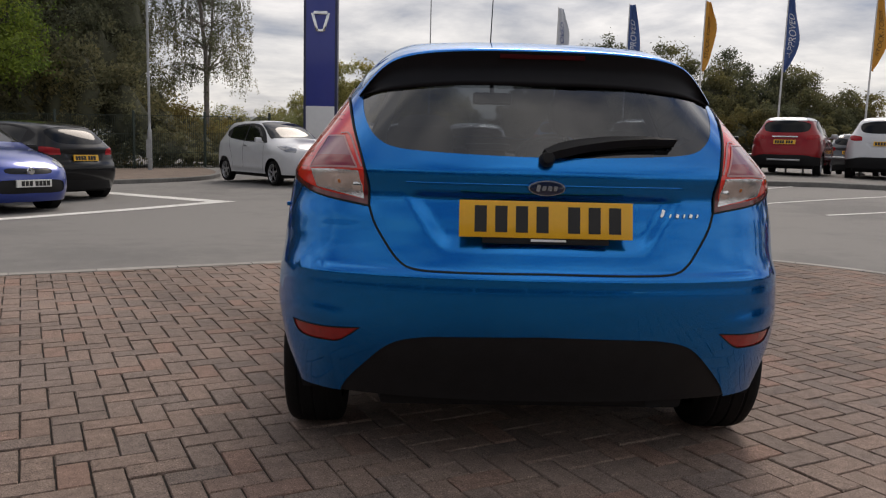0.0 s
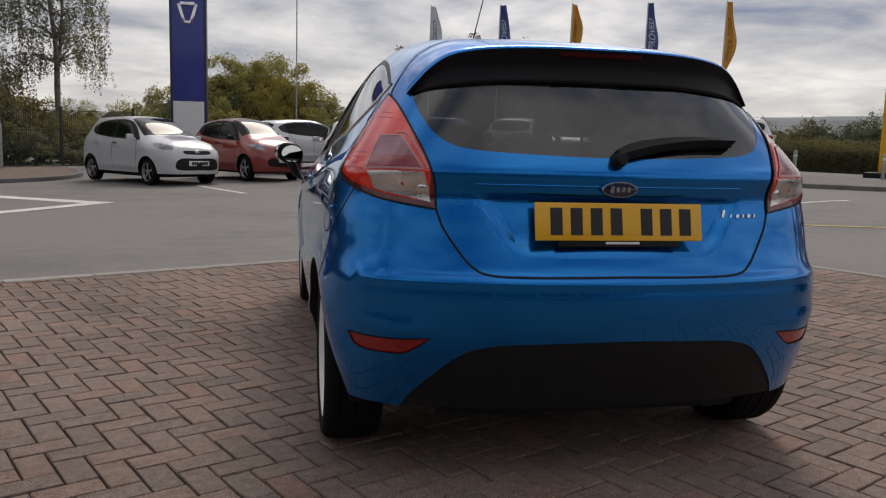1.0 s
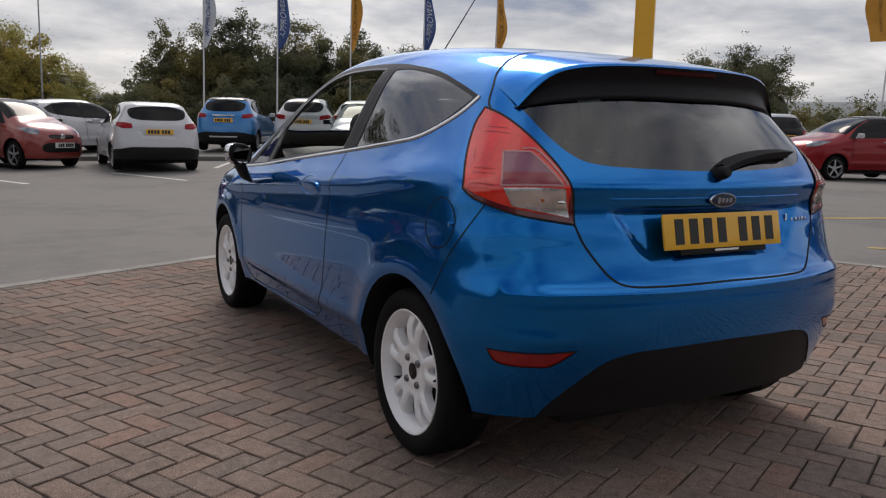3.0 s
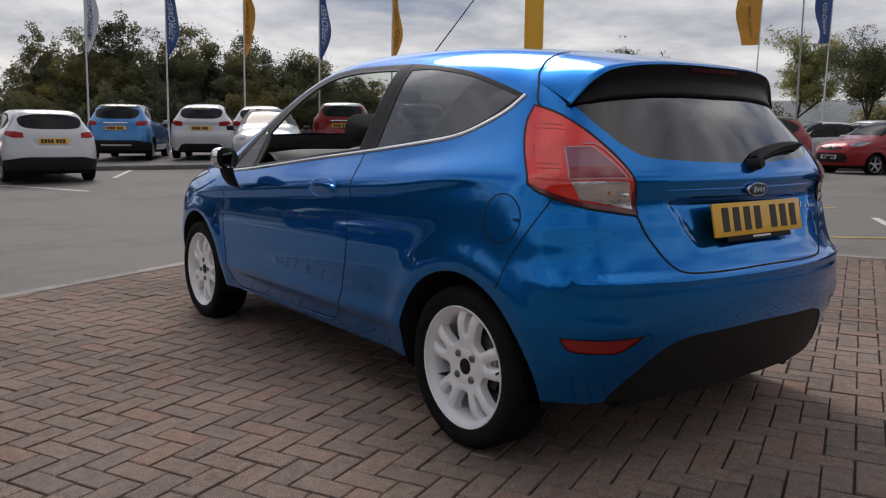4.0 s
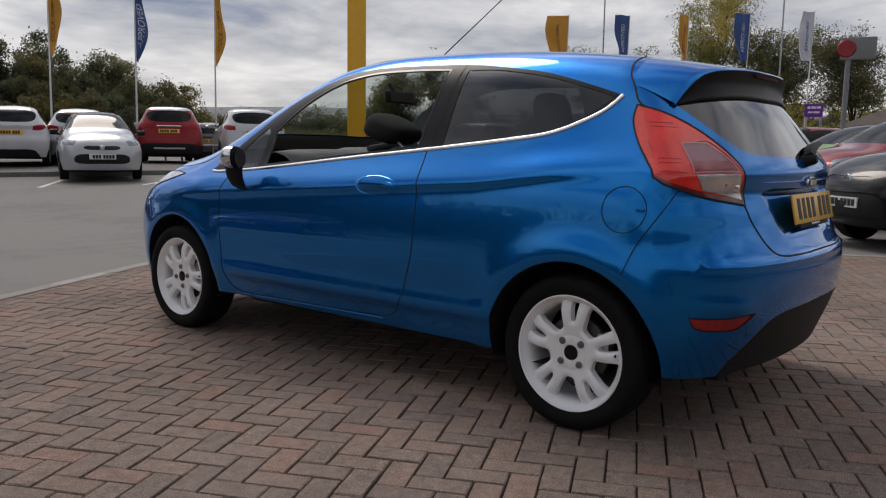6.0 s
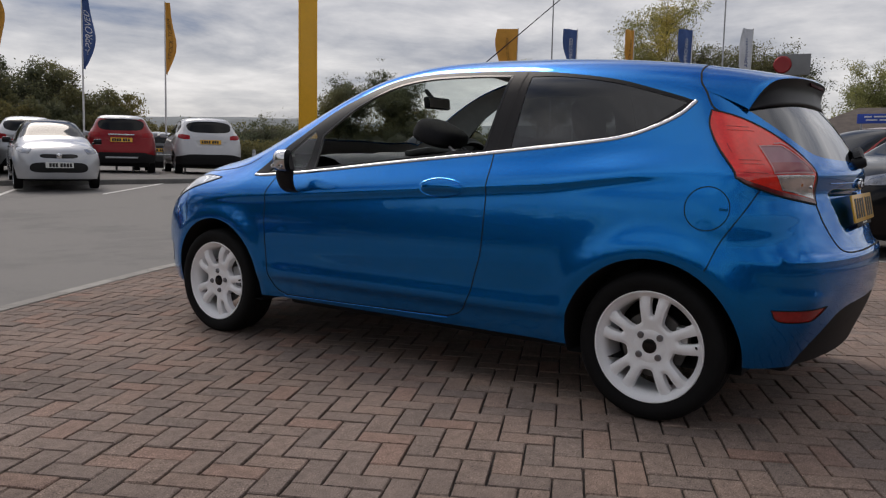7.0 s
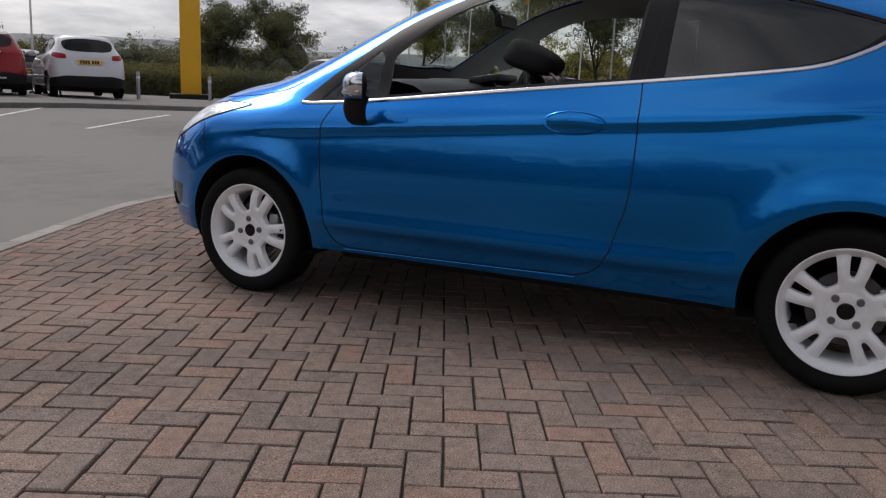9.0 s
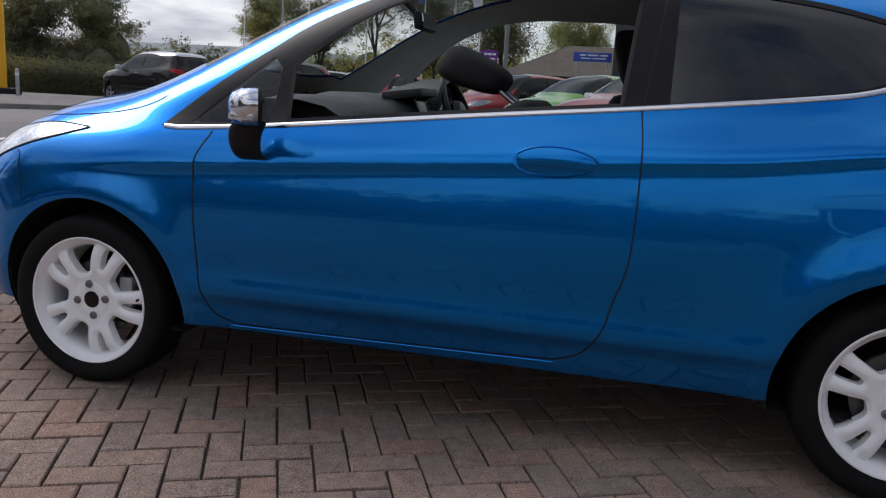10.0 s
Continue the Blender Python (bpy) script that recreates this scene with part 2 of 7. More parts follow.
def sweep(points, normals, section, closed=False):
    """Carries a section of (across, out) pairs along points with their normals."""
    p, n = np.asarray(points, float), np.asarray(normals, float)
    t = np.gradient(p, axis=0)
    if closed:
        t = np.roll(p, -1, 0) - np.roll(p, 1, 0)
    t /= np.linalg.norm(t, axis=1)[:, None] + 1e-12
    b = np.cross(n, t)
    verts, faces, k = [], [], len(section)
    for a, o in section:
        verts.append(p + b * a + n * o)
    verts = np.stack(verts, 1).reshape(-1, 3)
    m = len(p)
    for i in range(m if closed else m - 1):
        j = (i + 1) % m
        for q in range(k - 1):
            faces.append((i * k + q, j * k + q, j * k + q + 1, i * k + q + 1))
    return verts, faces


def smooth_line(points, step=0.012, corners=(), closed=False):
    """Catmull-Rom through the points, sharp at the corners named by index."""
    p = np.asarray(points, float)
    n, out = len(p), []
    for i in range(n if closed else n - 1):
        j = (i + 1) % n
        a, b = p[i], p[j]
        prev = p[i - 1] if (closed or i > 0) and i not in corners else 2 * a - b
        nxt = p[(j + 1) % n] if (closed or j < n - 1) and j not in corners else 2 * b - a
        m = max(2, int(np.linalg.norm(b - a) / step))
        for s in np.arange(m) / m:
            out.append(0.5 * (2 * a + (b - prev) * s + (2 * prev - 5 * a + 4 * b - nxt) * s ** 2 + (3 * a - prev - 3 * b + nxt) * s ** 3))
    if not closed:
        out.append(p[-1])
    return np.array(out)
# ---- the blue car's skin: a smooth closed form, half-width by side, roof, rear and nose curves ----
class Spline:
    """Natural cubic through a few knots, straight beyond its ends."""
    def __init__(self, *knots):
        k = sorted(knots)
        self.x = np.array([a for a, _ in k], float)
        self.y = np.array([b for _, b in k], float)
        n, h = len(k), np.diff(self.x)
        a, r = np.eye(n), np.zeros(n)
        for i in range(1, n - 1):
            a[i, i - 1:i + 2] = h[i - 1], 2 * (h[i - 1] + h[i]), h[i]
            r[i] = 6 * ((self.y[i + 1] - self.y[i]) / h[i] - (self.y[i] - self.y[i - 1]) / h[i - 1])
        self.m = np.linalg.solve(a, r)

    def __call__(self, q):
        q = np.asarray(q, float)
        c = np.clip(q, self.x[0], self.x[-1])
        i = np.clip(np.searchsorted(self.x, c) - 1, 0, len(self.x) - 2)
        h = self.x[i + 1] - self.x[i]
        a, b = (self.x[i + 1] - c) / h, (c - self.x[i]) / h
        v = a * self.y[i] + b * self.y[i + 1] + ((a ** 3 - a) * self.m[i] + (b ** 3 - b) * self.m[i + 1]) * h * h / 6
        h0, h1 = self.x[1] - self.x[0], self.x[-1] - self.x[-2]
        s0 = (self.y[1] - self.y[0]) / h0 - h0 * self.m[1] / 6
        s1 = (self.y[-1] - self.y[-2]) / h1 + h1 * self.m[-2] / 6
        return v + np.where(q < self.x[0], (q - self.x[0]) * s0, 0) + np.where(q > self.x[-1], (q - self.x[-1]) * s1, 0)


def sstep(a, b, q):
    s = np.clip((q - a) / (b - a), 0, 1)
    return s * s * (3 - 2 * s)


def smax(a, b, k):
    h = np.maximum(k - np.abs(a - b), 0) / k
    return np.maximum(a, b) + h * h * k / 4


class Skin:
    """A car's outer form, in metres: rear axle at y 0, nose towards +y, both sides alike."""
    core, squash = np.array((0.0, 1.2, 0.62)), 0.42
    plan = Spline((-0.75, 0.76), (-0.4, 0.818), (0, 0.842), (0.6, 0.848), (1.4, 0.846), (2.0, 0.842), (2.5, 0.832), (2.9, 0.79), (3.2, 0.70), (3.4, 0.60))
    sill = Spline((0.10, -0.11), (0.20, -0.062), (0.30, -0.030), (0.42, -0.010), (0.55, 0.0), (0.70, -0.004), (0.82, -0.018), (0.92, -0.046), (1.0, -0.092), (1.1, -0.142), (1.25, -0.215), (1.4, -0.300), (1.5, -0.36))
    belt = Spline((-0.6, 1.045), (0.0, 1.03), (0.76, 1.0), (1.5, 0.955), (2.3, 0.90), (3.0, 0.86))
    roof = Spline((-0.6, 1.27), (-0.3, 1.350), (0.0, 1.404), (0.5, 1.455), (1.0, 1.474), (1.35, 1.462), (1.65, 1.402), (2.0, 1.252), (2.3, 1.098), (2.5, 1.025), (2.8, 0.958), (3.05, 0.865), (3.25, 0.73), (3.4, 0.54))
    tail = Spline((0.15, -0.53), (0.3, -0.585), (0.42, -0.630), (0.55, -0.652), (0.66, -0.640), (0.74, -0.600), (0.82, -0.578), (0.90, -0.563), (0.955, -0.572), (1.0, -0.549), (1.1, -0.482), (1.2, -0.412), (1.3, -0.340), (1.45, -0.23))
    nose = Spline((0.1, 3.16), (0.25, 3.25), (0.45, 3.295), (0.62, 3.28), (0.78, 3.20), (0.9, 3.05), (1.0, 2.9))
    axles, axle_z, arch, floor = (0.0, 2.489), 0.288, 0.37, 0.25
    boat, recess, crease, shelf = 0.10, 0.020, 0.014, 0.010
    soft = 0.13, 0.17, 0.22

    def f(self, x, y, z):
        """Below zero inside."""
        x = np.abs(x)
        zz = z + (1 - self.belt(y)) * sstep(0.55, 1.0, z)
        w = self.plan(y) + self.sill(zz)
        # boat-tailed cabin
        w -= sstep(0.95, 1.35, z) * (self.boat * sstep(0.7, -0.7, y) + 0.05 * sstep(1.5, 2.4, y))
        # shoulder crease along the doors, fading out behind the fuel flap
        d = z - (0.868 + 0.070 * (0.85 - y) * sstep(-0.6, 0.4, y) + 0.05 * sstep(0.5, -0.2, y))
        fade = sstep(-0.25, 0.2, y) * sstep(2.75, 2.2, y)
        w += fade * self.crease * np.exp(-(np.maximum(d, 0) / 0.060) ** 2 - (np.minimum(d, 0) / 0.024) ** 2)
        # crease above the sill
        low = z - (0.375 + 0.03 * sstep(0.6, -0.2, y))
        w += 0.016 * sstep(-0.1, 0.6, y) * sstep(2.3, 1.9, y) * np.exp(-(np.maximum(low, 0) / 0.055) ** 2 - (np.minimum(low, 0) / 0.03) ** 2)
        # flared arches
        for wy in self.axles:
            r = np.hypot(y - wy, z - self.axle_z)
            w += 0.016 * np.exp(-((r - self.arch) / 0.07) ** 2) * sstep(1.05, 0.6, z)
        side = x - w
        # crowned roof, screen and bonnet
        slope = (self.roof(y + 0.01) - self.roof(y - 0.01)) / 0.02
        top = (z - self.roof(y) + (0.018 + 0.027 * sstep(-0.3, 1.2, y)) * (x / 0.6) ** 2 + 0.02 * (x / 0.6) ** 4) / np.sqrt(1 + slope * slope)
        # rear face, bowed in plan, with the recess for the plate under the badge's lip
        tail = self.tail(z) + 0.19 * x * x + 0.16 * x ** 4 + sstep(0.95, 1.2, z) * 0.10 * x * x
        tail = tail + self.recess * sstep(0.425, 0.365, x + 0.66 * np.maximum(0.875 - z, 0)) * sstep(0.894, 0.876, z) * sstep(0.712, 0.775, z)
        if self.shelf:
            tail = tail + self.shelf * (sstep(0.650, 0.672, z) - sstep(0.672, 0.76, z)) - 0.006 * np.exp(-((z - 0.648) / 0.016) ** 2)
            edge = z - (0.505 + 0.10 * np.clip(x - 0.62, 0.0, 0.3))
            tail = tail - 0.010 * sstep(0.50, 0.66, x) * np.exp(-(np.maximum(edge, 0) / 0.030) ** 2 - (np.minimum(edge, 0) / 0.045) ** 2)
        rs = (self.tail(z + 0.01) - self.tail(z - 0.01)) / 0.02
        rear = (tail - y) / np.sqrt(1 + rs * rs)
        front = y - self.nose(z) + 0.22 * x * x + 0.35 * x ** 4
        return smax(smax(smax(side, top, self.soft[0]), rear, self.soft[1]), front, self.soft[2])

    def to_uv(self, p):
        p = np.atleast_2d(np.asarray(p, float))
        d = np.stack([np.abs(p[:, 0]), self.squash * (p[:, 1] - self.core[1]), p[:, 2] - self.core[2]], 1)
        r = np.arccos(np.clip(d[:, 0] / np.linalg.norm(d, axis=1), -1, 1))
        a = np.arctan2(d[:, 2], d[:, 1])
        return np.stack([r * np.cos(a), r * np.sin(a)], 1)

    def leave(self, o, d, far=3.2):
        """Where rays from inside leave the skin."""
        lo, hi = np.zeros(len(d)), np.full(len(d), far)
        for _ in range(30):
            mid = (lo + hi) / 2
            q = o + d * mid[:, None]
            out = self.f(q[:, 0], q[:, 1], q[:, 2]) > 0
            hi, lo = np.where(out, mid, hi), np.where(out, lo, mid)
        return o + d * hi[:, None]

    def from_uv(self, uv):
        uv = np.atleast_2d(uv)
        r = np.minimum(np.hypot(uv[:, 0], uv[:, 1]), math.pi / 2)
        a = np.arctan2(uv[:, 1], uv[:, 0])
        d = np.stack([np.cos(r), np.sin(r) * np.cos(a) / self.squash, np.sin(r) * np.sin(a)], 1)
        d[r > math.pi / 2 - 1e-5, 0] = 0
        return self.leave(self.core[None, :], d / np.linalg.norm(d, axis=1)[:, None])

    def normal(self, p):
        e, n = 0.004, []
        for i in range(3):
            s = np.zeros(3)
            s[i] = e
            n.append(self.f(*(p + s).T) - self.f(*(p - s).T))
        n = np.stack(n, 1)
        n[np.abs(p[:, 0]) < 1e-6, 0] = 0
        return n / np.linalg.norm(n, axis=1)[:, None]

    def side(self, yz):
        """Points of the flank at (y, z)."""
        q = np.atleast_2d(np.asarray(yz, float))
        return self.leave(np.stack([0 * q[:, 0], q[:, 0], q[:, 1]], 1), np.tile((1.0, 0, 0), (len(q), 1)), 1.2)

    def back(self, xz):
        """Points of the rear at (x, z)."""
        q = np.atleast_2d(np.asarray(xz, float))
        return self.leave(np.stack([q[:, 0], 0 * q[:, 0] + 0.9, q[:, 1]], 1), np.tile((0, -1.0, 0), (len(q), 1)), 2.2)

    def above(self, xy):
        q = np.atleast_2d(np.asarray(xy, float))
        return self.leave(np.stack([q[:, 0], q[:, 1], 0 * q[:, 0] + 0.45], 1), np.tile((0, 0, 1.0), (len(q), 1)), 1.6)


def in_loop(q, loop):
    """Which points q lie inside a closed loop."""
    inside = np.zeros(len(q), bool)
    a, b = loop, np.roll(loop, -1, 0)
    for (x0, y0), (x1, y1) in zip(a, b):
        hit = (y0 > q[:, 1]) != (y1 > q[:, 1])
        inside ^= hit & (q[:, 0] < (x1 - x0) * (q[:, 1] - y0) / (y1 - y0 + 1e-15) + x0)
    return inside


def shell(skin, loops, fine=1.0):
    """Cuts half of the skin along closed loops (name, points; the first that holds a face has it). Returns for each name
    its points, normals and faces, for x above zero. Loops that reach x = 0 run on across it."""
    edge_uv = []
    # border: middle line over the roof, then round the sills
    turn = np.radians(np.linspace(-90, 90, 260))
    o = np.tile((0.0, 1.3, skin.floor), (len(turn), 1))
    low = skin.leave(o, np.stack([np.cos(turn), np.sin(turn), 0 * turn], 1))
    low[0, 0] = low[-1, 0] = 0
    uv_low = skin.to_uv(low)
    a0, a1 = [math.atan2(v, u) for u, v in (uv_low[0], uv_low[-1])]
    a0 = a0 % (2 * math.pi)
    arc = np.linspace(a1, a0, int(240 / fine))[1:-1]
    border = np.concatenate([uv_low, np.stack([np.cos(arc), np.sin(arc)], 1) * math.pi / 2])
    cut = [border]
    for name, pts in loops:
        uv = skin.to_uv(pts)
        wide = np.abs(np.asarray(pts)[:, 0]) < 1e-4
        uv[wide] *= 1.05
        if wide[0] and wide[-1]:
            g0, g1 = [math.atan2(v, u) % (2 * math.pi) for u, v in (uv[-1], uv[0])]
            if abs(g1 - g0) > math.pi:
                g0, g1 = (g0 - 2 * math.pi, g1) if g0 > g1 else (g0, g1 - 2 * math.pi)
            g = np.linspace(g0, g1, 40)[1:-1]
            uv = np.concatenate([uv, np.stack([np.cos(g), np.sin(g)], 1) * math.pi / 2 * 1.05])
        cut.append(uv)
    ys, zs = np.arange(-0.75, 3.45, 0.045 * fine), np.arange(0.2, 1.55, 0.030 * fine)
    if fine <= 1:
        zs = np.unique(np.concatenate([zs, np.arange(0.70, 1.0, 0.010), np.arange(0.26, 0.46, 0.0125)]))
    g = np.array([(y, z) for y in ys for z in zs])
    g = g[skin.f(0 * g[:, 0], g[:, 0], g[:, 1]) < -0.02]
    s = skin.side(g)
    xs = np.arange(0.02, 0.9, 0.035 * fine)
    b = np.array([(x, z) for x in np.arange(0.012, 0.9, 0.020 * fine) for z in np.arange(0.22, 1.5, 0.012 * fine)])
    b = b[skin.f(b[:, 0], 0 * b[:, 0] + 0.9, b[:, 1]) < 0]
    b = skin.back(b)
    t = np.array([(x, y) for x in xs for y in np.arange(-0.5, 3.3, 0.045 * fine)])
    t = t[skin.f(t[:, 0], t[:, 1], 0 * t[:, 0] + 0.45) < 0]
    t = skin.above(t)
    fr = np.array([(x, z) for x in xs for z in np.arange(0.25, 0.95, 0.05 * fine)])
    fr = fr[skin.f(fr[:, 0], 0 * fr[:, 0] + 2.2, fr[:, 1]) < 0]
    fr = skin.leave(np.stack([fr[:, 0], 0 * fr[:, 0] + 2.2, fr[:, 1]], 1), np.tile((0, 1.0, 0), (len(fr), 1)))
    keep = [q[np.abs(skin.normal(q)[:, i]) > 0.585] for q, i in ((s, 0), (b, 1), (t, 2), (fr, 1))]
    keep[1] = keep[1][keep[1][:, 1] < 0.6]
    grid = skin.to_uv(np.concatenate(keep))
    grid = grid[in_loop(grid, border)]
    from_cut = np.concatenate(cut)
    near = np.ones(len(grid), bool)
    p3, c3 = skin.from_uv(grid), skin.from_uv(from_cut)
    for i in range(0, len(grid), 400):
        near[i:i + 400] = ((p3[i:i + 400, None, :] - c3[None, :, :]) ** 2).sum(2).min(1) > (0.006 * fine) ** 2
    grid = grid[near]
    verts, edges = [tuple(v) for v in grid], []
    for c in cut:
        k = len(verts)
        verts += [tuple(v) for v in c]
        edges += [(k + i, k + (i + 1) % len(c)) for i in range(len(c))]
    res = delaunay_2d_cdt([Vector(v) for v in verts], edges, [], 0, 1e-6)
    uv, tri = np.array([tuple(v) for v in res[0]]), np.array([tuple(f) for f in res[2]])
    mid = uv[tri].mean(1)
    ok = in_loop(mid, border)
    tri, mid = tri[ok], mid[ok]
    owner = np.full(len(tri), len(loops))
    for i in range(len(loops) - 1, -1, -1):
        owner[in_loop(mid, cut[i + 1])] = i
    p = skin.from_uv(uv)
    p[np.hypot(uv[:, 0], uv[:, 1]) > math.pi / 2 - 1e-5, 0] = 0
    n = skin.normal(p)
    out = {}
    for name in {name for name, _ in loops} | {"body"}:
        ids = [i for i, (m, _) in enumerate(loops) if m == name] if name != "body" else [len(loops)]
        f = tri[np.isin(owner, ids)]
        if len(f):
            used, back = np.unique(f, return_inverse=True)
            out[name] = p[used], n[used], back.reshape(-1, 3)
    # all faces outwards
    for name, (q, m, f) in out.items():
        flip = np.einsum("ij,ij->i", np.cross(q[f[:, 1]] - q[f[:, 0]], q[f[:, 2]] - q[f[:, 0]]), m[f[:, 0]]) < 0
        f[flip] = f[flip][:, ::-1]
    return out


def shell_mesh(name, piece, mat, sides, out=0.0):
    """A mesh of a cut piece on the left (-1), the right (1) or both, moved outwards."""
    q, n, f = piece
    vs, ns, fs = [], [], []
    for s in sides:
        k = len(vs) and sum(map(len, vs))
        flip = np.array((s, 1, 1))
        vs.append((q + n * out) * flip)
        ns.append(n * flip)
        fs.append((f if s > 0 else f[:, ::-1]) + k)
    return mesh_from(name, np.concatenate(vs), np.concatenate(fs), mat, normals=np.concatenate(ns))
# ---- the blue hatchback ----
SKIN = Skin()
CAR = thing("blue_hatchback", pose(0, 0, 0), "metallic blue three-door hatchback with white alloy wheels parked on brick paving", "car")


def ring(cy, cz, r, n=72):
    a = np.arange(n) * 2 * math.pi / n
    return SKIN.side(np.stack([cy + r * np.cos(a), cz + r * np.sin(a)], 1))


def flank(points, corners=(), closed=True, step=0.012):
    return SKIN.side(smooth_line(points, step, corners, closed))


def rear(points, corners=(), closed=True, step=0.012):
    line = smooth_line(points, step, corners, closed)
    line[:, 0] = np.where(line[:, 0] < 0.002, 0, line[:, 0])
    return SKIN.back(line)


def onto(points, corners=(), closed=True, step=0.012):
    """A loop round a corner of the car, drawn near the skin and laid onto it."""
    return SKIN.from_uv(SKIN.to_uv(smooth_line(points, step, corners, closed)))


WINDOWS = flank([(2.235, 0.885), (2.094, 1.013), (1.923, 1.142), (1.765, 1.245), (1.491, 1.359), (1.279, 1.389), (1.007, 1.390), (0.716, 1.380), (0.522, 1.362), (0.281, 1.326), (0.075, 1.271), (-0.070, 1.226),
                 (-0.024, 1.176), (0.049, 1.133), (0.164, 1.089), (0.333, 1.062), (0.758, 1.016), (1.21, 0.972), (1.827, 0.908), (2.17, 0.882)], (0, 11, 19))
DOOR_GLASS = flank([(1.800, 0.924), (1.822, 1.095), (1.657, 1.232), (1.463, 1.327), (1.259, 1.364), (0.994, 1.368), (0.776, 1.360), (0.805, 1.022), (1.21, 0.985)], (0, 1, 6, 7))
QUARTER_GLASS = flank([(0.676, 1.034), (0.672, 1.352), (0.514, 1.346), (0.276, 1.310), (0.072, 1.256), (-0.040, 1.222), (0.060, 1.146), (0.177, 1.099), (0.334, 1.073)], (0, 1, 5))
CORNER_GLASS = flank([(2.13, 0.900), (1.90, 1.118), (1.862, 1.085), (1.858, 0.915)], (0, 1, 2, 3))
DOOR = flank([(2.045, 0.879), (2.085, 0.755), (2.070, 0.473), (2.052, 0.360), (2.020, 0.300), (1.965, 0.276), (1.90, 0.270), (1.45, 0.276), (0.99, 0.288), (0.918, 0.294), (0.850, 0.325), (0.800, 0.40), (0.778, 0.48), (0.743, 0.614), (0.736, 0.878), (0.748, 1.010), (0.70, 1.392),
              (1.1, 1.396), (1.50, 1.368), (1.77, 1.255), (2.05, 1.06), (2.12, 0.93)], (0, 15, 16))
LAMP = onto([(0.627, -0.138, 1.190), (0.668, -0.140, 1.126), (0.731, -0.203, 1.036), (0.785, -0.278, 0.938), (0.769, -0.336, 0.908), (0.690, -0.440, 0.872), (0.535, -0.512, 0.845), (0.545, -0.495, 0.955),
             (0.590, -0.381, 1.080), (0.612, -0.241, 1.155)], (0, 3, 6))
LAMP_LENS = onto([(0.673, -0.324, 1.050), (0.617, -0.390, 1.052), (0.566, -0.481, 0.957), (0.719, -0.388, 0.953)], (0, 1, 2, 3))
LENS_LOW = onto([(0.698, -0.362, 0.988), (0.583, -0.450, 0.990), (0.566, -0.481, 0.957), (0.719, -0.388, 0.953)], (0, 1, 2, 3))
LAMP_CLEAR = onto([(0.715, -0.393, 0.947), (0.563, -0.487, 0.949), (0.551, -0.507, 0.866), (0.700, -0.422, 0.896)], (0, 1, 2, 3))
HATCH = np.concatenate([rear([(0, 0.663), (0.28, 0.661), (0.394, 0.666), (0.437, 0.687), (0.470, 0.725), (0.512, 0.79), (0.532, 0.845)], (), False),
                        onto([(0.535, -0.512, 0.846), (0.548, -0.492, 0.962), (0.592, -0.375, 1.084), (0.616, -0.241, 1.158), (0.620, -0.150, 1.195), (0.574, -0.097, 1.265), (0.530, -0.062, 1.32), (0.44, -0.045, 1.372), (0.2, -0.04, 1.41), (0.0, -0.04, 1.42)], (0,), False)])
REAR_GLASS = rear([(0, 1.004), (0.12, 1.005), (0.34, 1.013), (0.455, 1.024), (0.512, 1.050), (0.548, 1.096), (0.567, 1.16), (0.555, 1.215), (0.40, 1.262), (0.15, 1.28), (0, 1.282)], (), False)
VALANCE = rear([(0, 0.475), (0.27, 0.467), (0.376, 0.459), (0.462, 0.432), (0.542, 0.358), (0.608, 0.275), (0.63, 0.20), (0.3, 0.19), (0, 0.19)], (6,), False)
REFLECTOR = onto([(0.775, -0.425, 0.474), (0.66, -0.50, 0.474), (0.551, -0.570, 0.478), (0.612, -0.538, 0.433), (0.655, -0.515, 0.426), (0.748, -0.446, 0.433)], (0, 2))
BUMPER = np.concatenate([rear([(0, 0.663), (0.28, 0.661), (0.394, 0.666), (0.437, 0.687), (0.470, 0.725), (0.512, 0.79), (0.532, 0.845)], (), False),
                         onto([(0.535, -0.512, 0.844), (0.690, -0.440, 0.870), (0.757, -0.362, 0.897), (0.818, -0.273, 0.747), (0.85, -0.195, 0.591), (0.84, -0.24, 0.50), (0.80, -0.33, 0.34), (0.78, -0.35, 0.15), (0.5, -0.5, 0.10), (0.0, -0.55, 0.10)], (0, 2, 4), False)])
FLAP = ring(-0.193, 0.825, 0.079)
ARCH_R = ring(0.004, 0.286, 0.343, 96)
ARCH_F = ring(2.482, 0.286, 0.352, 96)
SCREEN = SKIN.above(smooth_line([(0, 1.36), (0.25, 1.348), (0.405, 1.335), (0.435, 1.45), (0.505, 1.75), (0.572, 2.02), (0.605, 2.17), (0.4, 2.28), (0, 2.32)], 0.02, (2, 6), False))
BONNET = SKIN.above(smooth_line([(0, 2.26), (0.42, 2.24), (0.66, 2.19), (0.70, 2.35), (0.675, 2.6), (0.62, 2.8), (0.56, 2.93), (0.3, 3.08), (0, 3.12)], 0.02, (2, 6), False))
HEAD_LAMP = onto([(0.748, 2.52, 0.862), (0.70, 2.70, 0.868), (0.62, 2.88, 0.825), (0.55, 3.02, 0.75), (0.62, 3.02, 0.69), (0.70, 2.93, 0.70), (0.745, 2.80, 0.765), (0.760, 2.66, 0.82)], (0, 3))
FRONT_BUMPER = onto([(0.0, 3.2, 0.74), (0.35, 3.12, 0.75), (0.55, 3.0, 0.755), (0.748, 2.78, 0.775), (0.80, 2.74, 0.70), (0.825, 2.72, 0.60), (0.80, 2.83, 0.43), (0.77, 2.85, 0.15), (0.4, 3.2, 0.10), (0.0, 3.2, 0.10)], (4, 5), False)
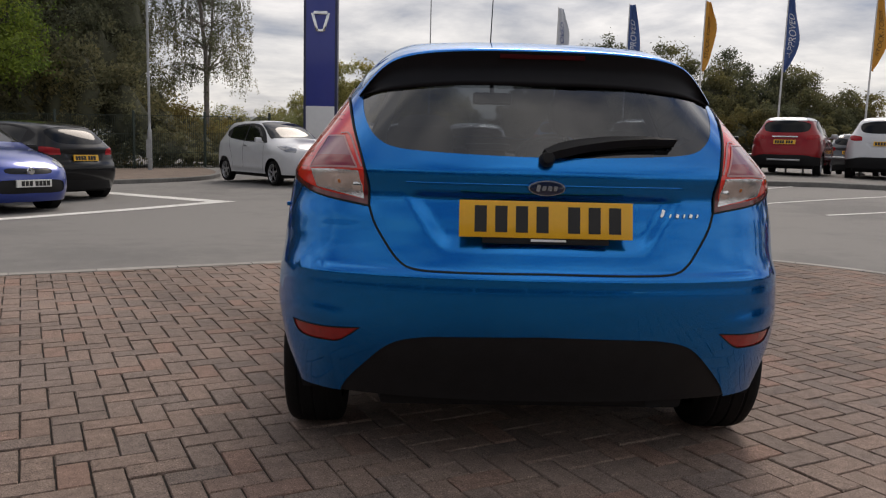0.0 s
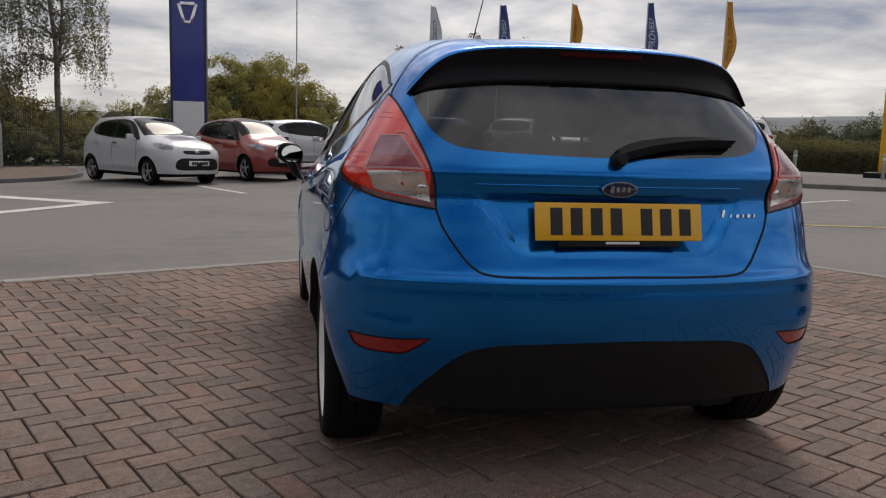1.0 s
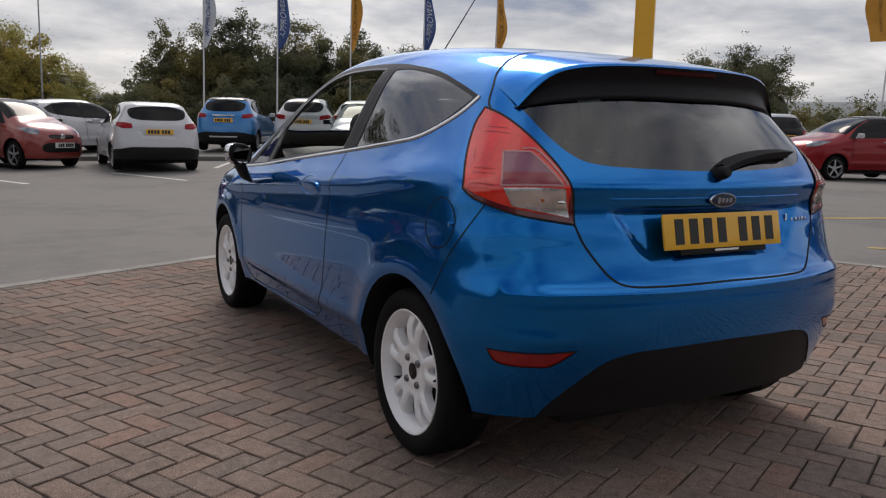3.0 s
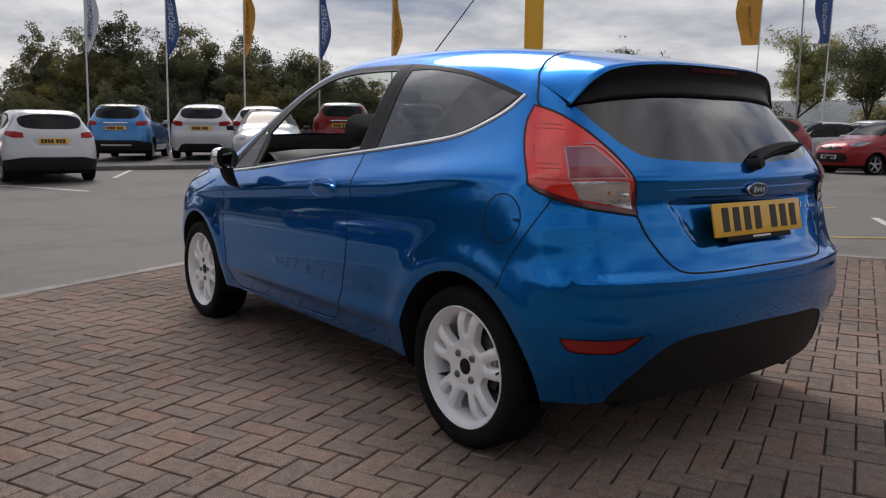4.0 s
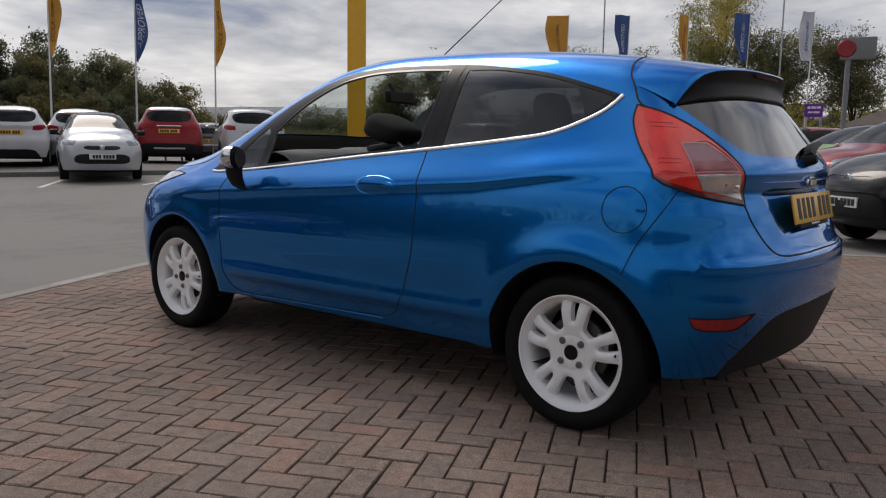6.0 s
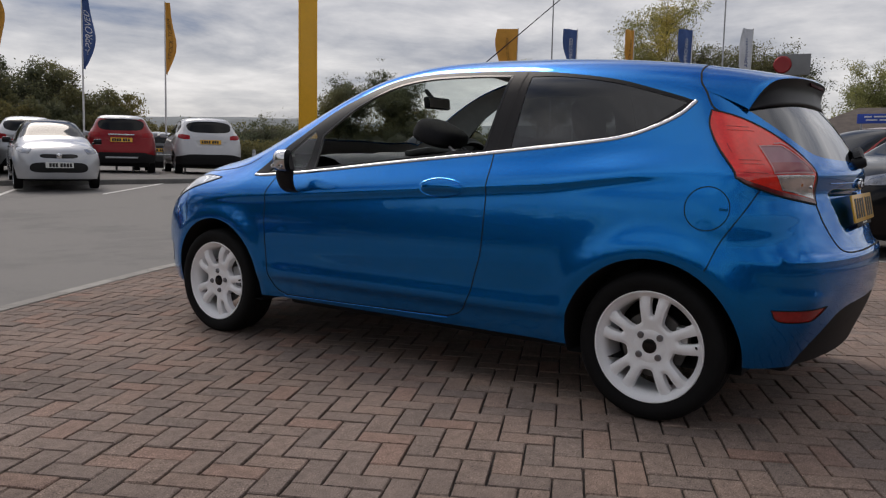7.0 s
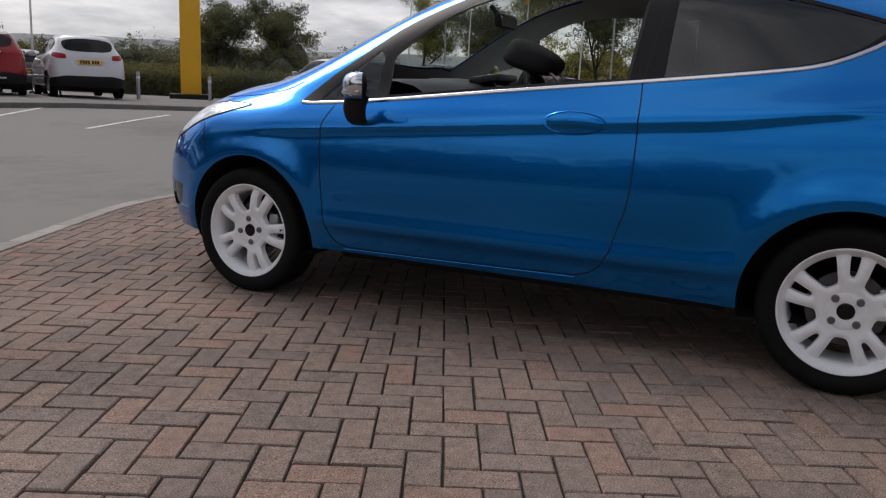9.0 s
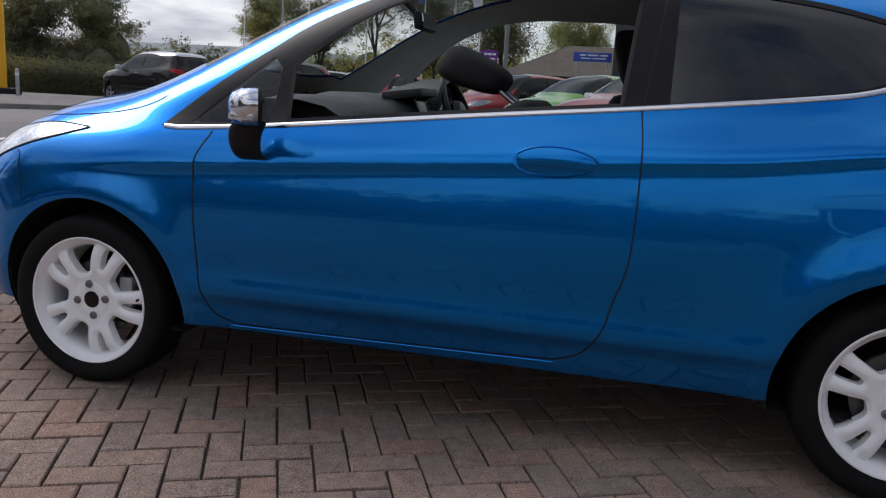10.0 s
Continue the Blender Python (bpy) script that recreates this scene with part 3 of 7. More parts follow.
FOG = onto([(0.63, 3.12, 0.475), (0.70, 3.05, 0.475), (0.765, 2.925, 0.462), (0.735, 2.975, 0.365), (0.64, 3.11, 0.355)], (2,), True)
GRILLE = onto([(0.0, 3.29, 0.60), (0.42, 3.2, 0.59), (0.50, 3.16, 0.48), (0.42, 3.2, 0.38), (0, 3.28, 0.37)], (), False)

CUT = shell(SKIN, [("hole", ARCH_R), ("hole", ARCH_F), ("fuel_flap", FLAP), ("door_glass", DOOR_GLASS), ("quarter_glass", QUARTER_GLASS), ("corner_glass", CORNER_GLASS), ("surround", WINDOWS),
                   ("lens_low", LENS_LOW), ("lens", LAMP_LENS), ("clear", LAMP_CLEAR), ("lamp", LAMP), ("rear_glass", REAR_GLASS), ("tailgate", HATCH), ("reflector", REFLECTOR), ("valance", VALANCE), ("rear_bumper", BUMPER),
                   ("head_lamp", HEAD_LAMP), ("screen", SCREEN), ("bonnet", BONNET), ("fog", FOG), ("grille", GRILLE), ("front_bumper", FRONT_BUMPER), ("door", DOOR)])

both = (-1, 1)
child("body_shell", shell_mesh("body_shell", CUT["body"], BLUE, both), CAR)
child("bonnet", shell_mesh("bonnet", CUT["bonnet"], BLUE, both), CAR)
TAILGATE = child("tailgate", shell_mesh("tailgate", CUT["tailgate"], BLUE, both), CAR)
BUMPER_R = child("rear_bumper", shell_mesh("rear_bumper", CUT["rear_bumper"], BLUE, both), CAR)
child("diffuser", shell_mesh("diffuser", CUT["valance"], BLACK_TRIM, both, -0.004), BUMPER_R, "grained black plastic lower panel")
BUMPER_F = child("front_bumper", shell_mesh("front_bumper", CUT["front_bumper"], BLUE, both), CAR)
child("grille", shell_mesh("grille", CUT["grille"], BLACK_TRIM, both, -0.01), BUMPER_F)
child("rear_window", shell_mesh("rear_window", CUT["rear_glass"], GLASS_REAR, both, -0.001), TAILGATE, "tinted rear window")
child("windscreen", shell_mesh("windscreen", CUT["screen"], GLASS_CLEAR, both, -0.002), CAR)
for s in both:
    door = child("door", shell_mesh("door", CUT["door"], BLUE, (s,)), CAR)
    if s < 0:
        DOOR_LEFT = door
    else:
        DOOR_RIGHT = door
    child("window_surround", shell_mesh("window_surround", CUT["surround"], BLACK_SATIN, (s,), 0.0005), CAR, "satin black window frame")
    if s > 0:        # the left window is wound down
        child("side_window", shell_mesh("side_window", CUT["door_glass"], GLASS_CLEAR, (s,), -0.005), door)
    child("rear_side_window", shell_mesh("rear_side_window", CUT["quarter_glass"], GLASS_TINT, (s,), -0.002), CAR, "dark privacy glass")
    child("corner_window", shell_mesh("corner_window", CUT["corner_glass"], GLASS_CLEAR, (s,), -0.002), CAR)
    child("reflector", shell_mesh("reflector", CUT["reflector"], RED_REFL, (s,), -0.002), BUMPER_R, "red bumper reflector")
    child("fog_lamp", shell_mesh("fog_lamp", CUT["fog"], BLACK_GLOSS, (s,), -0.01), BUMPER_F)
    child("headlight", shell_mesh("headlight", CUT["head_lamp"], HEAD_LENS, (s,), 0.002), CAR, "clear swept-back headlight")
    lamp = child("tail_light", shell_mesh("tail_light", CUT["lamp"], RED_LENS, (s,), 0.003), CAR, "tall red and clear tail light")
    child("brake_lens", shell_mesh("brake_lens", CUT["lens"], MAUVE, (s,), 0.005), lamp, "mauve upper lens")
    child("fog_lens", shell_mesh("fog_lens", CUT["lens_low"], RED_DARK, (s,), 0.005), lamp, "dark crimson lens")
    child("reversing_lens", shell_mesh("reversing_lens", CUT["clear"], CLEAR_LENS, (s,), 0.005), lamp, "clear lens")


def band(name, line, mat, parent, width, out, sides=both, closed=False, thick=0.0, label=""):
    """A strip laid on the skin along a line: a shut line, a seal or a moulding."""
    n = SKIN.normal(line)
    h = width / 2
    section = [(-h, out), (h, out)] if not thick else [(-h, -0.001), (-h, out), (-h * 0.5, out + thick), (h * 0.5, out + thick), (h, out), (h, -0.001)]
    v, f = sweep(line, n, section, closed)
    for s in sides:
        w = v * np.array((s, 1, 1))
        child(name, mesh_from(name, w, f if s < 0 else [q[::-1] for q in f], mat, bool(thick)), parent, label)


top_end = int(np.argmin(np.abs(DOOR[:, 1] - 0.70) + np.abs(DOOR[:, 2] - 1.392)))
band("shut_line", DOOR[:top_end], BLACK_GAP, CAR, 0.0045, 0.0012)
band("shut_line", HATCH, BLACK_GAP, CAR, 0.0068, 0.0012)
split = BUMPER[int(np.argmin(np.linalg.norm(BUMPER - (0.757, -0.362, 0.897), axis=1))):int(np.argmin(np.linalg.norm(BUMPER - (0.85, -0.195, 0.591), axis=1)))]
band("shut_line", split, BLACK_GAP, CAR, 0.004, 0.001)
band("shut_line", FLAP, BLACK_GAP, CAR, 0.0036, 0.001, closed=True)


def inset(name, loop, mat, parent, width, out, shift=0.0):
    """A strip just inside a closed loop on the skin; width: one number, or a function of height."""
    n = SKIN.normal(loop)
    t = np.roll(loop, -1, 0) - np.roll(loop, 1, 0)
    b = np.cross(n, t / np.linalg.norm(t, axis=1)[:, None])
    if np.sum(b * (loop.mean(0) - loop)) < 0:
        b = -b
    w = np.asarray([width(p) if callable(width) else width for p in loop])[:, None]
    v = np.stack([loop + b * shift + n * out, loop + b * (shift + w) + n * out], 1).reshape(-1, 3)
    m = len(loop)
    f = [(2 * i, 2 * i + 1, 2 * ((i + 1) % m) + 1, 2 * ((i + 1) % m)) for i in range(m)]
    for s in both:
        bm = bmesh.new()
        bm.from_mesh(mesh_from(name, v * np.array((s, 1, 1)), f, mat))
        part(name, bm, mat, parent)


inset("lamp_rim", LAMP, RED_RIM, CAR, lambda p: float(np.interp(p[2], (0.87, 0.915, 0.95), (0.017, 0.014, 0.004))), 0.0042)
inset("lamp_seal", LAMP, BLACK_GAP, CAR, 0.0055, 0.0048, -0.003)
band("lens_edge", LAMP_LENS, PALE_EDGE, CAR, 0.006, 0.0058, closed=True)
band("lens_edge", onto([(0.632, -0.368, 1.062), (0.600, -0.404, 1.056), (0.553, -0.487, 0.960)], (), False), PALE_EDGE, CAR, 0.006, 0.0055)
for a, b in (((0.650, -0.185, 1.120), (0.625, -0.265, 1.118)), ((0.660, -0.190, 1.105), (0.630, -0.290, 1.104)), ((0.742, -0.270, 1.000), (0.712, -0.340, 0.998)), ((0.750, -0.275, 0.985), (0.716, -0.350, 0.984)), ((0.765, -0.290, 0.955), (0.730, -0.365, 0.952)), ((0.715, -0.235, 1.065), (0.728, -0.245, 1.030))):
    band("lamp_rib", onto([a, b], (), False), RED_RIB, CAR, 0.003, 0.0036)
for p, r, mat, nm in (((0.620, -0.465, 0.920), 0.020, AMBER, "indicator_bulb"), ((0.672, -0.438, 0.925), 0.015, STEEL, "lamp_bulb"), ((0.572, -0.500, 0.908), 0.026, CHROME, "lamp_reflector")):
    q = SKIN.from_uv(SKIN.to_uv([p]))[0]
    for s in both:
        bm = bmesh.new()
        bmesh.ops.create_uvsphere(bm, u_segments=16, v_segments=10, radius=r, matrix=pose(s * (q[0] - 0.004), q[1] + 0.009, q[2]) @ Matrix.Diagonal((1, 0.7, 1, 1)))
        part(nm, bm, mat, CAR)
hinge_end = int(np.argmin(np.linalg.norm(BONNET[:, :2] - (0.66, 2.19), axis=1)))
band("shut_line", BONNET[hinge_end + 4:], BLACK_GAP, CAR, 0.005, 0.001)
band("shut_line", HEAD_LAMP, BLACK_GAP, CAR, 0.005, 0.003, closed=True)
wing = FRONT_BUMPER[int(np.argmin(np.linalg.norm(FRONT_BUMPER - (0.748, 2.78, 0.775), axis=1))):int(np.argmin(np.linalg.norm(FRONT_BUMPER - (0.825, 2.72, 0.60), axis=1)))]
band("shut_line", wing, BLACK_GAP, CAR, 0.004, 0.001)
foot = WINDOWS[int(np.argmin(np.linalg.norm(WINDOWS[:, 1:] - (-0.070, 1.226), axis=1))):]
band("chrome_strip", foot[::-1], CHROME, CAR, 0.016, 0.003, thick=0.002, label="bright chrome waist moulding")
band("window_seal", np.concatenate([DOOR_GLASS, DOOR_GLASS[:1]]), BLACK_GLOSS, CAR, 0.012, 0.001)
band("reflector_edge", REFLECTOR, BLACK_GAP, CAR, 0.004, 0.0008, closed=True)
# bead of body paint added to draw the highlight along the door's foot
sill_line = SKIN.side(np.stack([np.linspace(0.93, 1.97, 90), np.linspace(0.281, 0.262, 90)], 1))
band("sill_highlight", sill_line, BLUE, CAR, 0.007, 0.001, thick=0.003)
lip_line = SKIN.back(np.stack([np.linspace(0, 0.42, 50), np.full(50, 0.920)], 1))
band("pressed_edge", lip_line, BLUE, TAILGATE, 0.006, 0.0, thick=0.002)

# dark lining inside the skin, so that the openings show trim
inner_v, inner_f = [], []
count = 0
for name in ("body", "tailgate", "door", "surround", "rear_bumper", "lamp", "lens", "lens_low", "clear", "fuel_flap", "front_bumper", "bonnet"):
    q, n, f = CUT[name]
    for s in both:
        inner_v.append((q - n * 0.012) * np.array((s, 1, 1)))
        inner_f.append((f[:, ::-1] if s > 0 else f) + count)
        count += len(q)
inner_v, inner_f = np.concatenate(inner_v), np.concatenate(inner_f)
high = inner_v[inner_f][:, :, 2].mean(1) > 1.0
child("cabin_lining", mesh_from("cabin_lining", inner_v, inner_f[~high], TRIM_IN, True), CAR)
child("headlining", mesh_from("headlining", inner_v, inner_f[high], LINING, True), CAR, "grey roof and pillar lining")
child("fuel_flap", shell_mesh("fuel_flap", CUT["fuel_flap"], BLUE, (-1,)), CAR)
child("quarter_patch", shell_mesh("quarter_patch", CUT["fuel_flap"], BLUE, (1,)), CAR)

# wheel housings and floor
for line, cy in ((ARCH_R, 0.004), (ARCH_F, 2.482)):
    for s in both:
        loop = line[line[:, 2] > 0.20]
        loop = loop[np.argsort(np.arctan2(loop[:, 2] - 0.286, loop[:, 1] - cy))]
        inn = loop.copy()
        inn[:, 0] = 0.52
        mid = loop.copy()
        mid[:, 0] -= 0.02
        v = np.concatenate([loop, mid, inn, np.array([[0.52, cy, 0.286]])]) * np.array((s, 1, 1))
        m = len(loop)
        f = [(a + i, a + i + 1, a + i + 1 + m, a + i + m) for a in (0, m) for i in range(m - 1)] + [(2 * m + i, 2 * m + i + 1, 3 * m) for i in range(m - 1)]
        child("arch_liner", mesh_from("arch_liner", v, f, BLACK_GAP), CAR)
bm = bmesh.new()
box(bm, (1.30, 1.70, 0.12), pose(0, 1.24, 0.245), 0.03)
box(bm, (1.00, 3.4, 0.12), pose(0, 1.26, 0.25), 0.03)
part("floor_pan", bm, BLACK_GAP, CAR)
bm = bmesh.new()
rod(bm, (-0.7, 0, 0.26), (0.7, 0, 0.26), 0.035)
rod(bm, (0.38, -0.5, 0.245), (0.38, 0.4, 0.27), 0.03)
box(bm, (0.42, 0.22, 0.14), pose(0.28, -0.38, 0.28), 0.04)
part("rear_axle", bm, BLACK_GAP, CAR)


# ---- wheels ----
def wheel(parent, y, s, angle, bolts=42.0, steer=0.0):
    """A tyre on a white ten-spoke alloy (five pairs), facing outwards on the side s."""
    hub = thing("wheel", pose(s * 0.735, y, AXLE, 0, 0, (0 if s > 0 else 180) + steer), "", "")
    hub.parent = parent
    del_keys = [k for k in ("label", "category") if k in hub.keys()]
    for k in del_keys:
        del hub[k]
    bm = bmesh.new()
    lathe(bm, [(0.205, 0.075), (0.222, 0.090), (0.245, 0.098), (0.268, 0.096), (0.280, 0.086), (0.2865, 0.070), (0.2880, 0.052), (0.2845, 0.048), (0.2845, 0.043), (0.288, 0.039), (0.2885, 0.004), (0.2845, 0.002), (0.2845, -0.003), (0.2885, -0.006),
               (0.288, -0.040), (0.2845, -0.044), (0.2845, -0.049), (0.2875, -0.053), (0.286, -0.070), (0.278, -0.087), (0.262, -0.096), (0.235, -0.096), (0.205, -0.085)], n=72)
    part("tyre", bm, RUBBER, hub)
    bm = bmesh.new()
    lathe(bm, [(0.200, 0.070), (0.211, 0.084), (0.2165, 0.088), (0.214, 0.091), (0.209, 0.089), (0.2045, 0.078), (0.196, 0.068), (0.186, 0.055), (0.182, 0.02), (0.180, -0.07)], n=72)
    # cast face: windows between the pairs of spokes, a slot within each pair
    depth = lambda r: 0.066 + 0.013 * sstep(0.05, 0.13, r) - 0.017 * sstep(0.155, 0.204, r)
    loops = []
    for k in range(5):
        for mid_a, shape in ((angle + 72 * k + 36, ((0.094, 8), (0.104, 13), (0.135, 15.5), (0.165, 17.0), (0.186, 17.0), (0.1945, 13.5))), (angle + 72 * k, ((0.117, 2.0), (0.125, 4.2), (0.150, 5.0), (0.176, 5.0), (0.190, 4.0), (0.194, 1.8)))):
            ring_pts = [(r, d) for r, d in shape] + [(r, -d) for r, d in reversed(shape)]
            pts = [(r * math.cos(radians(mid_a + d)), r * math.sin(radians(mid_a + d))) for r, d in ring_pts]
            loops.append(smooth_line(pts, 0.006, (), True)[:, :2])
    rim_a = np.arange(90) * 2 * math.pi / 90
    rim_edge = np.stack([np.cos(rim_a), np.sin(rim_a)], 1) * 0.2045
    g = np.arange(-0.205, 0.2051, 0.0065)
    grid = np.array([(a, b) for a in g for b in g])
    grid = grid[np.hypot(grid[:, 0], grid[:, 1]) < 0.201]
    cuts = np.concatenate(loops)
    gap = np.sqrt(((grid[:, None, :] - cuts[None, :, :]) ** 2).sum(2)).min(1)
    inside = np.zeros(len(grid), bool)
    for lp in loops:
        inside |= in_loop(grid, lp)
    grid = grid[(gap > 0.0025) & ~inside]
    flat, edges = [tuple(p) for p in grid], []
    for lp in loops + [rim_edge]:
        k0 = len(flat)
        flat += [tuple(p) for p in lp]
        edges += [(k0 + i, k0 + (i + 1) % len(lp)) for i in range(len(lp))]
    res = delaunay_2d_cdt([Vector(p) for p in flat], edges, [], 0, 1e-7)
    uv, tri = np.array([tuple(p) for p in res[0]]), np.array([tuple(q) for q in res[2]])
    mid = uv[tri].mean(1)
    keep = np.hypot(mid[:, 0], mid[:, 1]) < 0.2044
    for lp in loops:
        keep &= ~in_loop(mid, lp)
    gap = np.sqrt(((uv[:, None, :] - cuts[None, :, :]) ** 2).sum(2)).min(1)
    rr = np.hypot(uv[:, 0], uv[:, 1])
    hh = depth(rr) - 0.0085 * np.exp(-(gap / 0.0075) ** 2)
    made = [bm.verts.new((h, a, b)) for h, (a, b) in zip(hh, uv)]
    for q in tri[keep]:
        bm.faces.new([made[i] for i in q])
    for lp in loops:
        top = [bm.verts.new((float(depth(math.hypot(a, b))) - 0.0085, a, b)) for a, b in lp]
        low = [bm.verts.new((float(depth(math.hypot(a, b))) - 0.040, a, b)) for a, b in lp]
        for i in range(len(lp)):
            bm.faces.new((top[i], top[(i + 1) % len(lp)], low[(i + 1) % len(lp)], low[i]))
    bmesh.ops.delete(bm, geom=[v for v in bm.verts if not v.link_faces], context="VERTS")
    lathe(bm, [(0.0, 0.066), (0.030, 0.067), (0.034, 0.069), (0.062, 0.068), (0.074, 0.063), (0.080, 0.040)], n=48)
    part("rim", bm, ALLOY, hub, "white painted alloy rim with paired spokes")
    bm = bmesh.new()
    lathe(bm, [(0.0, 0.072), (0.022, 0.0715), (0.0275, 0.070), (0.0295, 0.064)], n=32)
    part("centre_cap", bm, BLACK_GLOSS, hub, "dark centre cap")
    for k in range(4):
        a = radians(bolts + 90 * k)
        bm = bmesh.new()
        lathe(bm, [(0.0, 0.0770), (0.0095, 0.0770), (0.0130, 0.073), (0.0140, 0.064), (0.017, 0.0635)], pose(0, 0.054 * math.cos(a), 0.054 * math.sin(a)), n=12)
        part("wheel_bolt", bm, BOLT, hub)
    bm = bmesh.new()
    lathe(bm, [(0.06, 0.022), (0.128, 0.022), (0.128, 0.006), (0.06, 0.006)], n=48)
    lathe(bm, [(0.0, 0.030), (0.068, 0.030), (0.072, 0.0)], n=32)
    part("brake_disc", bm, DISC, hub)
    bm = bmesh.new()
    box(bm, (0.05, 0.05, 0.11), pose(0.02, 0.115, 0.03), 0.012)
    part("brake_caliper", bm, STEEL, hub)
    bm = bmesh.new()
    rod(bm, (0.052, 0.172, 0.02), (0.085, 0.186, 0.02), 0.004)
    part("tyre_valve", bm, BLACK_TRIM, hub)


AXLE = 0.288
wheel(CAR, 0.0, -1, 87)
wheel(CAR, 2.489, -1, 68, 7)
wheel(CAR, 0.0, 1, 40)
wheel(CAR, 2.489, 1, 70)

# ---- rear spoiler: blue above, gloss black face ----
zt = Spline((0, 1.338), (0.3, 1.333), (0.42, 1.320), (0.48, 1.300), (0.54, 1.25), (0.585, 1.195))
yt = Spline((0, -0.385), (0.3, -0.360), (0.45, -0.315), (0.585, -0.255))
zl = Spline((0, 1.226), (0.3, 1.223), (0.46, 1.209), (0.53, 1.199), (0.585, 1.187))
xs = np.linspace(0, 0.585, 46)
root = SKIN.above(np.stack([np.minimum(xs, 0.57), np.full(46, -0.075)], 1))
low = SKIN.back(np.stack([xs, zl(xs)], 1))
tip = np.stack([xs, yt(xs), zt(xs)], 1)
rows_blue, rows_black = [], []
for s in np.linspace(0, 1, 9):
    p = root * (1 - s) + tip * s
    p[:, 2] += 0.004 * math.sin(math.pi * s)
    rows_blue.append(p)
lip = tip + np.array((0, -0.004, -0.006))
for s in np.linspace(0, 1, 8):
    p = lip * (1 - s) + (low + np.array((0, -0.006, 0))) * s
    p[:, 1] += 0.016 * math.sin(math.pi * s)
    rows_black.append(p)
rows_black.append(low + np.array((0, 0.03, 0)))


def strips(name, rows, mat, parent, label=""):
    """A smooth sheet through rows of points, mirrored."""
    rows = [np.concatenate([(r * np.array((-1, 1, 1)))[::-1], r[1:]]) for r in rows]
    v, n = np.concatenate(rows), len(rows[0])
    f = [(a * n + i, a * n + i + 1, (a + 1) * n + i + 1, (a + 1) * n + i) for a in range(len(rows) - 1) for i in range(n - 1)]
    return child(name, mesh_from(name, v, f, mat, True), parent, label)


strips("spoiler", rows_blue + [lip], BLUE, TAILGATE)
strips("spoiler_face", rows_black, BLACK_SATIN, TAILGATE, "gloss black underside of the spoiler")
bm = bmesh.new()
box(bm, (0.27, 0.006, 0.016), pose(0, -0.383, 1.316, -15), 0.003)
part("high_brake_light", bm, RED_SMOKE, TAILGATE, "dark red strip light")

# ---- plate, badges, wiper ----
bm = bmesh.new()
box(bm, (0.520, 0.008, 0.111), Matrix(), 0.003)
PLATE_POSE = pose(0, -0.590, 0.820, -12)
plate = part("number_plate", bm, PLATE_Y, TAILGATE, "yellow plate with black bars")
plate.matrix_basis = PLATE_POSE


def bars(parent, widths, height, left, gap, y, z, mat, depth=0.002, name="plate_bar"):
    x = left
    for w in widths:
        if w > 0:
            bm = bmesh.new()
            box(bm, (w, depth, height), pose(x + w / 2, y, z))
            part(name, bm, mat, parent)
            x += w + gap
        else:
            x -= w


bars(plate, [0.036, 0.036, 0.036, 0.036, -0.033, 0.036, 0.036, 0.036], 0.079, -0.214, 0.0255, -0.0046, 0.0, INK)
bm = bmesh.new()
box(bm, (0.38, 0.006, 0.022), pose(0.0, 0.004, -0.062), 0.003)
part("plate_holder", bm, BLACK_TRIM, plate)
bars(plate, [0.105], 0.007, -0.045, 0.01, 0.0002, -0.062, PLATE_W, name="dealer_mark")
badge_z = 0.914
bm = bmesh.new()
lathe(bm, [(0.0, 0.0), (0.055, 0.0), (0.0575, 0.004), (0.0575, 0.008)], pose(0, -0.582, badge_z, 0, 0, 90) @ Matrix.Diagonal((1, 1, 0.42, 1)), n=48)
part("badge_rim", bm, CHROME, TAILGATE)
bm = bmesh.new()
lathe(bm, [(0.0, -0.003), (0.048, -0.002), (0.052, 0.001)], pose(0, -0.583, badge_z, 0, 0, 90) @ Matrix.Diagonal((1, 1, 0.40, 1)), n=48)
part("badge_oval", bm, CHROME_DARK, TAILGATE, "dark blue oval badge")
bm = bmesh.new()
for i in range(4):
    box(bm, (0.011, 0.003, 0.014 + 0.006 * (i == 0)), pose(-0.026 + 0.017 * i, -0.5865, badge_z, 0, 12, 0))
part("badge_mark", bm, CHROME, TAILGATE)
base = SKIN.back([(0.36 + 0.022 * i, 0.838) for i in range(6)])
for i, p in enumerate(base):
    bm = bmesh.new()
    box(bm, (0.006 if i % 2 else 0.011, 0.003, 0.026 if i == 0 else 0.013), pose(p[0] + 0.006, p[1] - 0.002, p[2] + (0.004 if i == 0 else -0.002), -12, 20, 12), 0.0015)
    part("model_badge", bm, CHROME, TAILGATE)
pts = [(-0.005, 1.000), (0.03, 1.014), (0.10, 1.030), (0.20, 1.043), (0.30, 1.048), (0.40, 1.046)]
line = SKIN.back(smooth_line(pts, 0.01))
n = SKIN.normal(line)
wide = np.interp(line[:, 0], (0, 0.05, 0.2, 0.36, 0.40), (0.019, 0.024, 0.017, 0.008, 0.003))
tan = np.gradient(line, axis=0)
tan /= np.linalg.norm(tan, axis=1)[:, None]
up = np.cross(tan, n)
v = np.stack([line + up * wide[:, None] + n * 0.012, line + up * (wide * 0.5)[:, None] + n * 0.040, line - up * (wide * 0.7)[:, None] + n * 0.036, line - up * wide[:, None] + n * 0.010], 1).reshape(-1, 3)
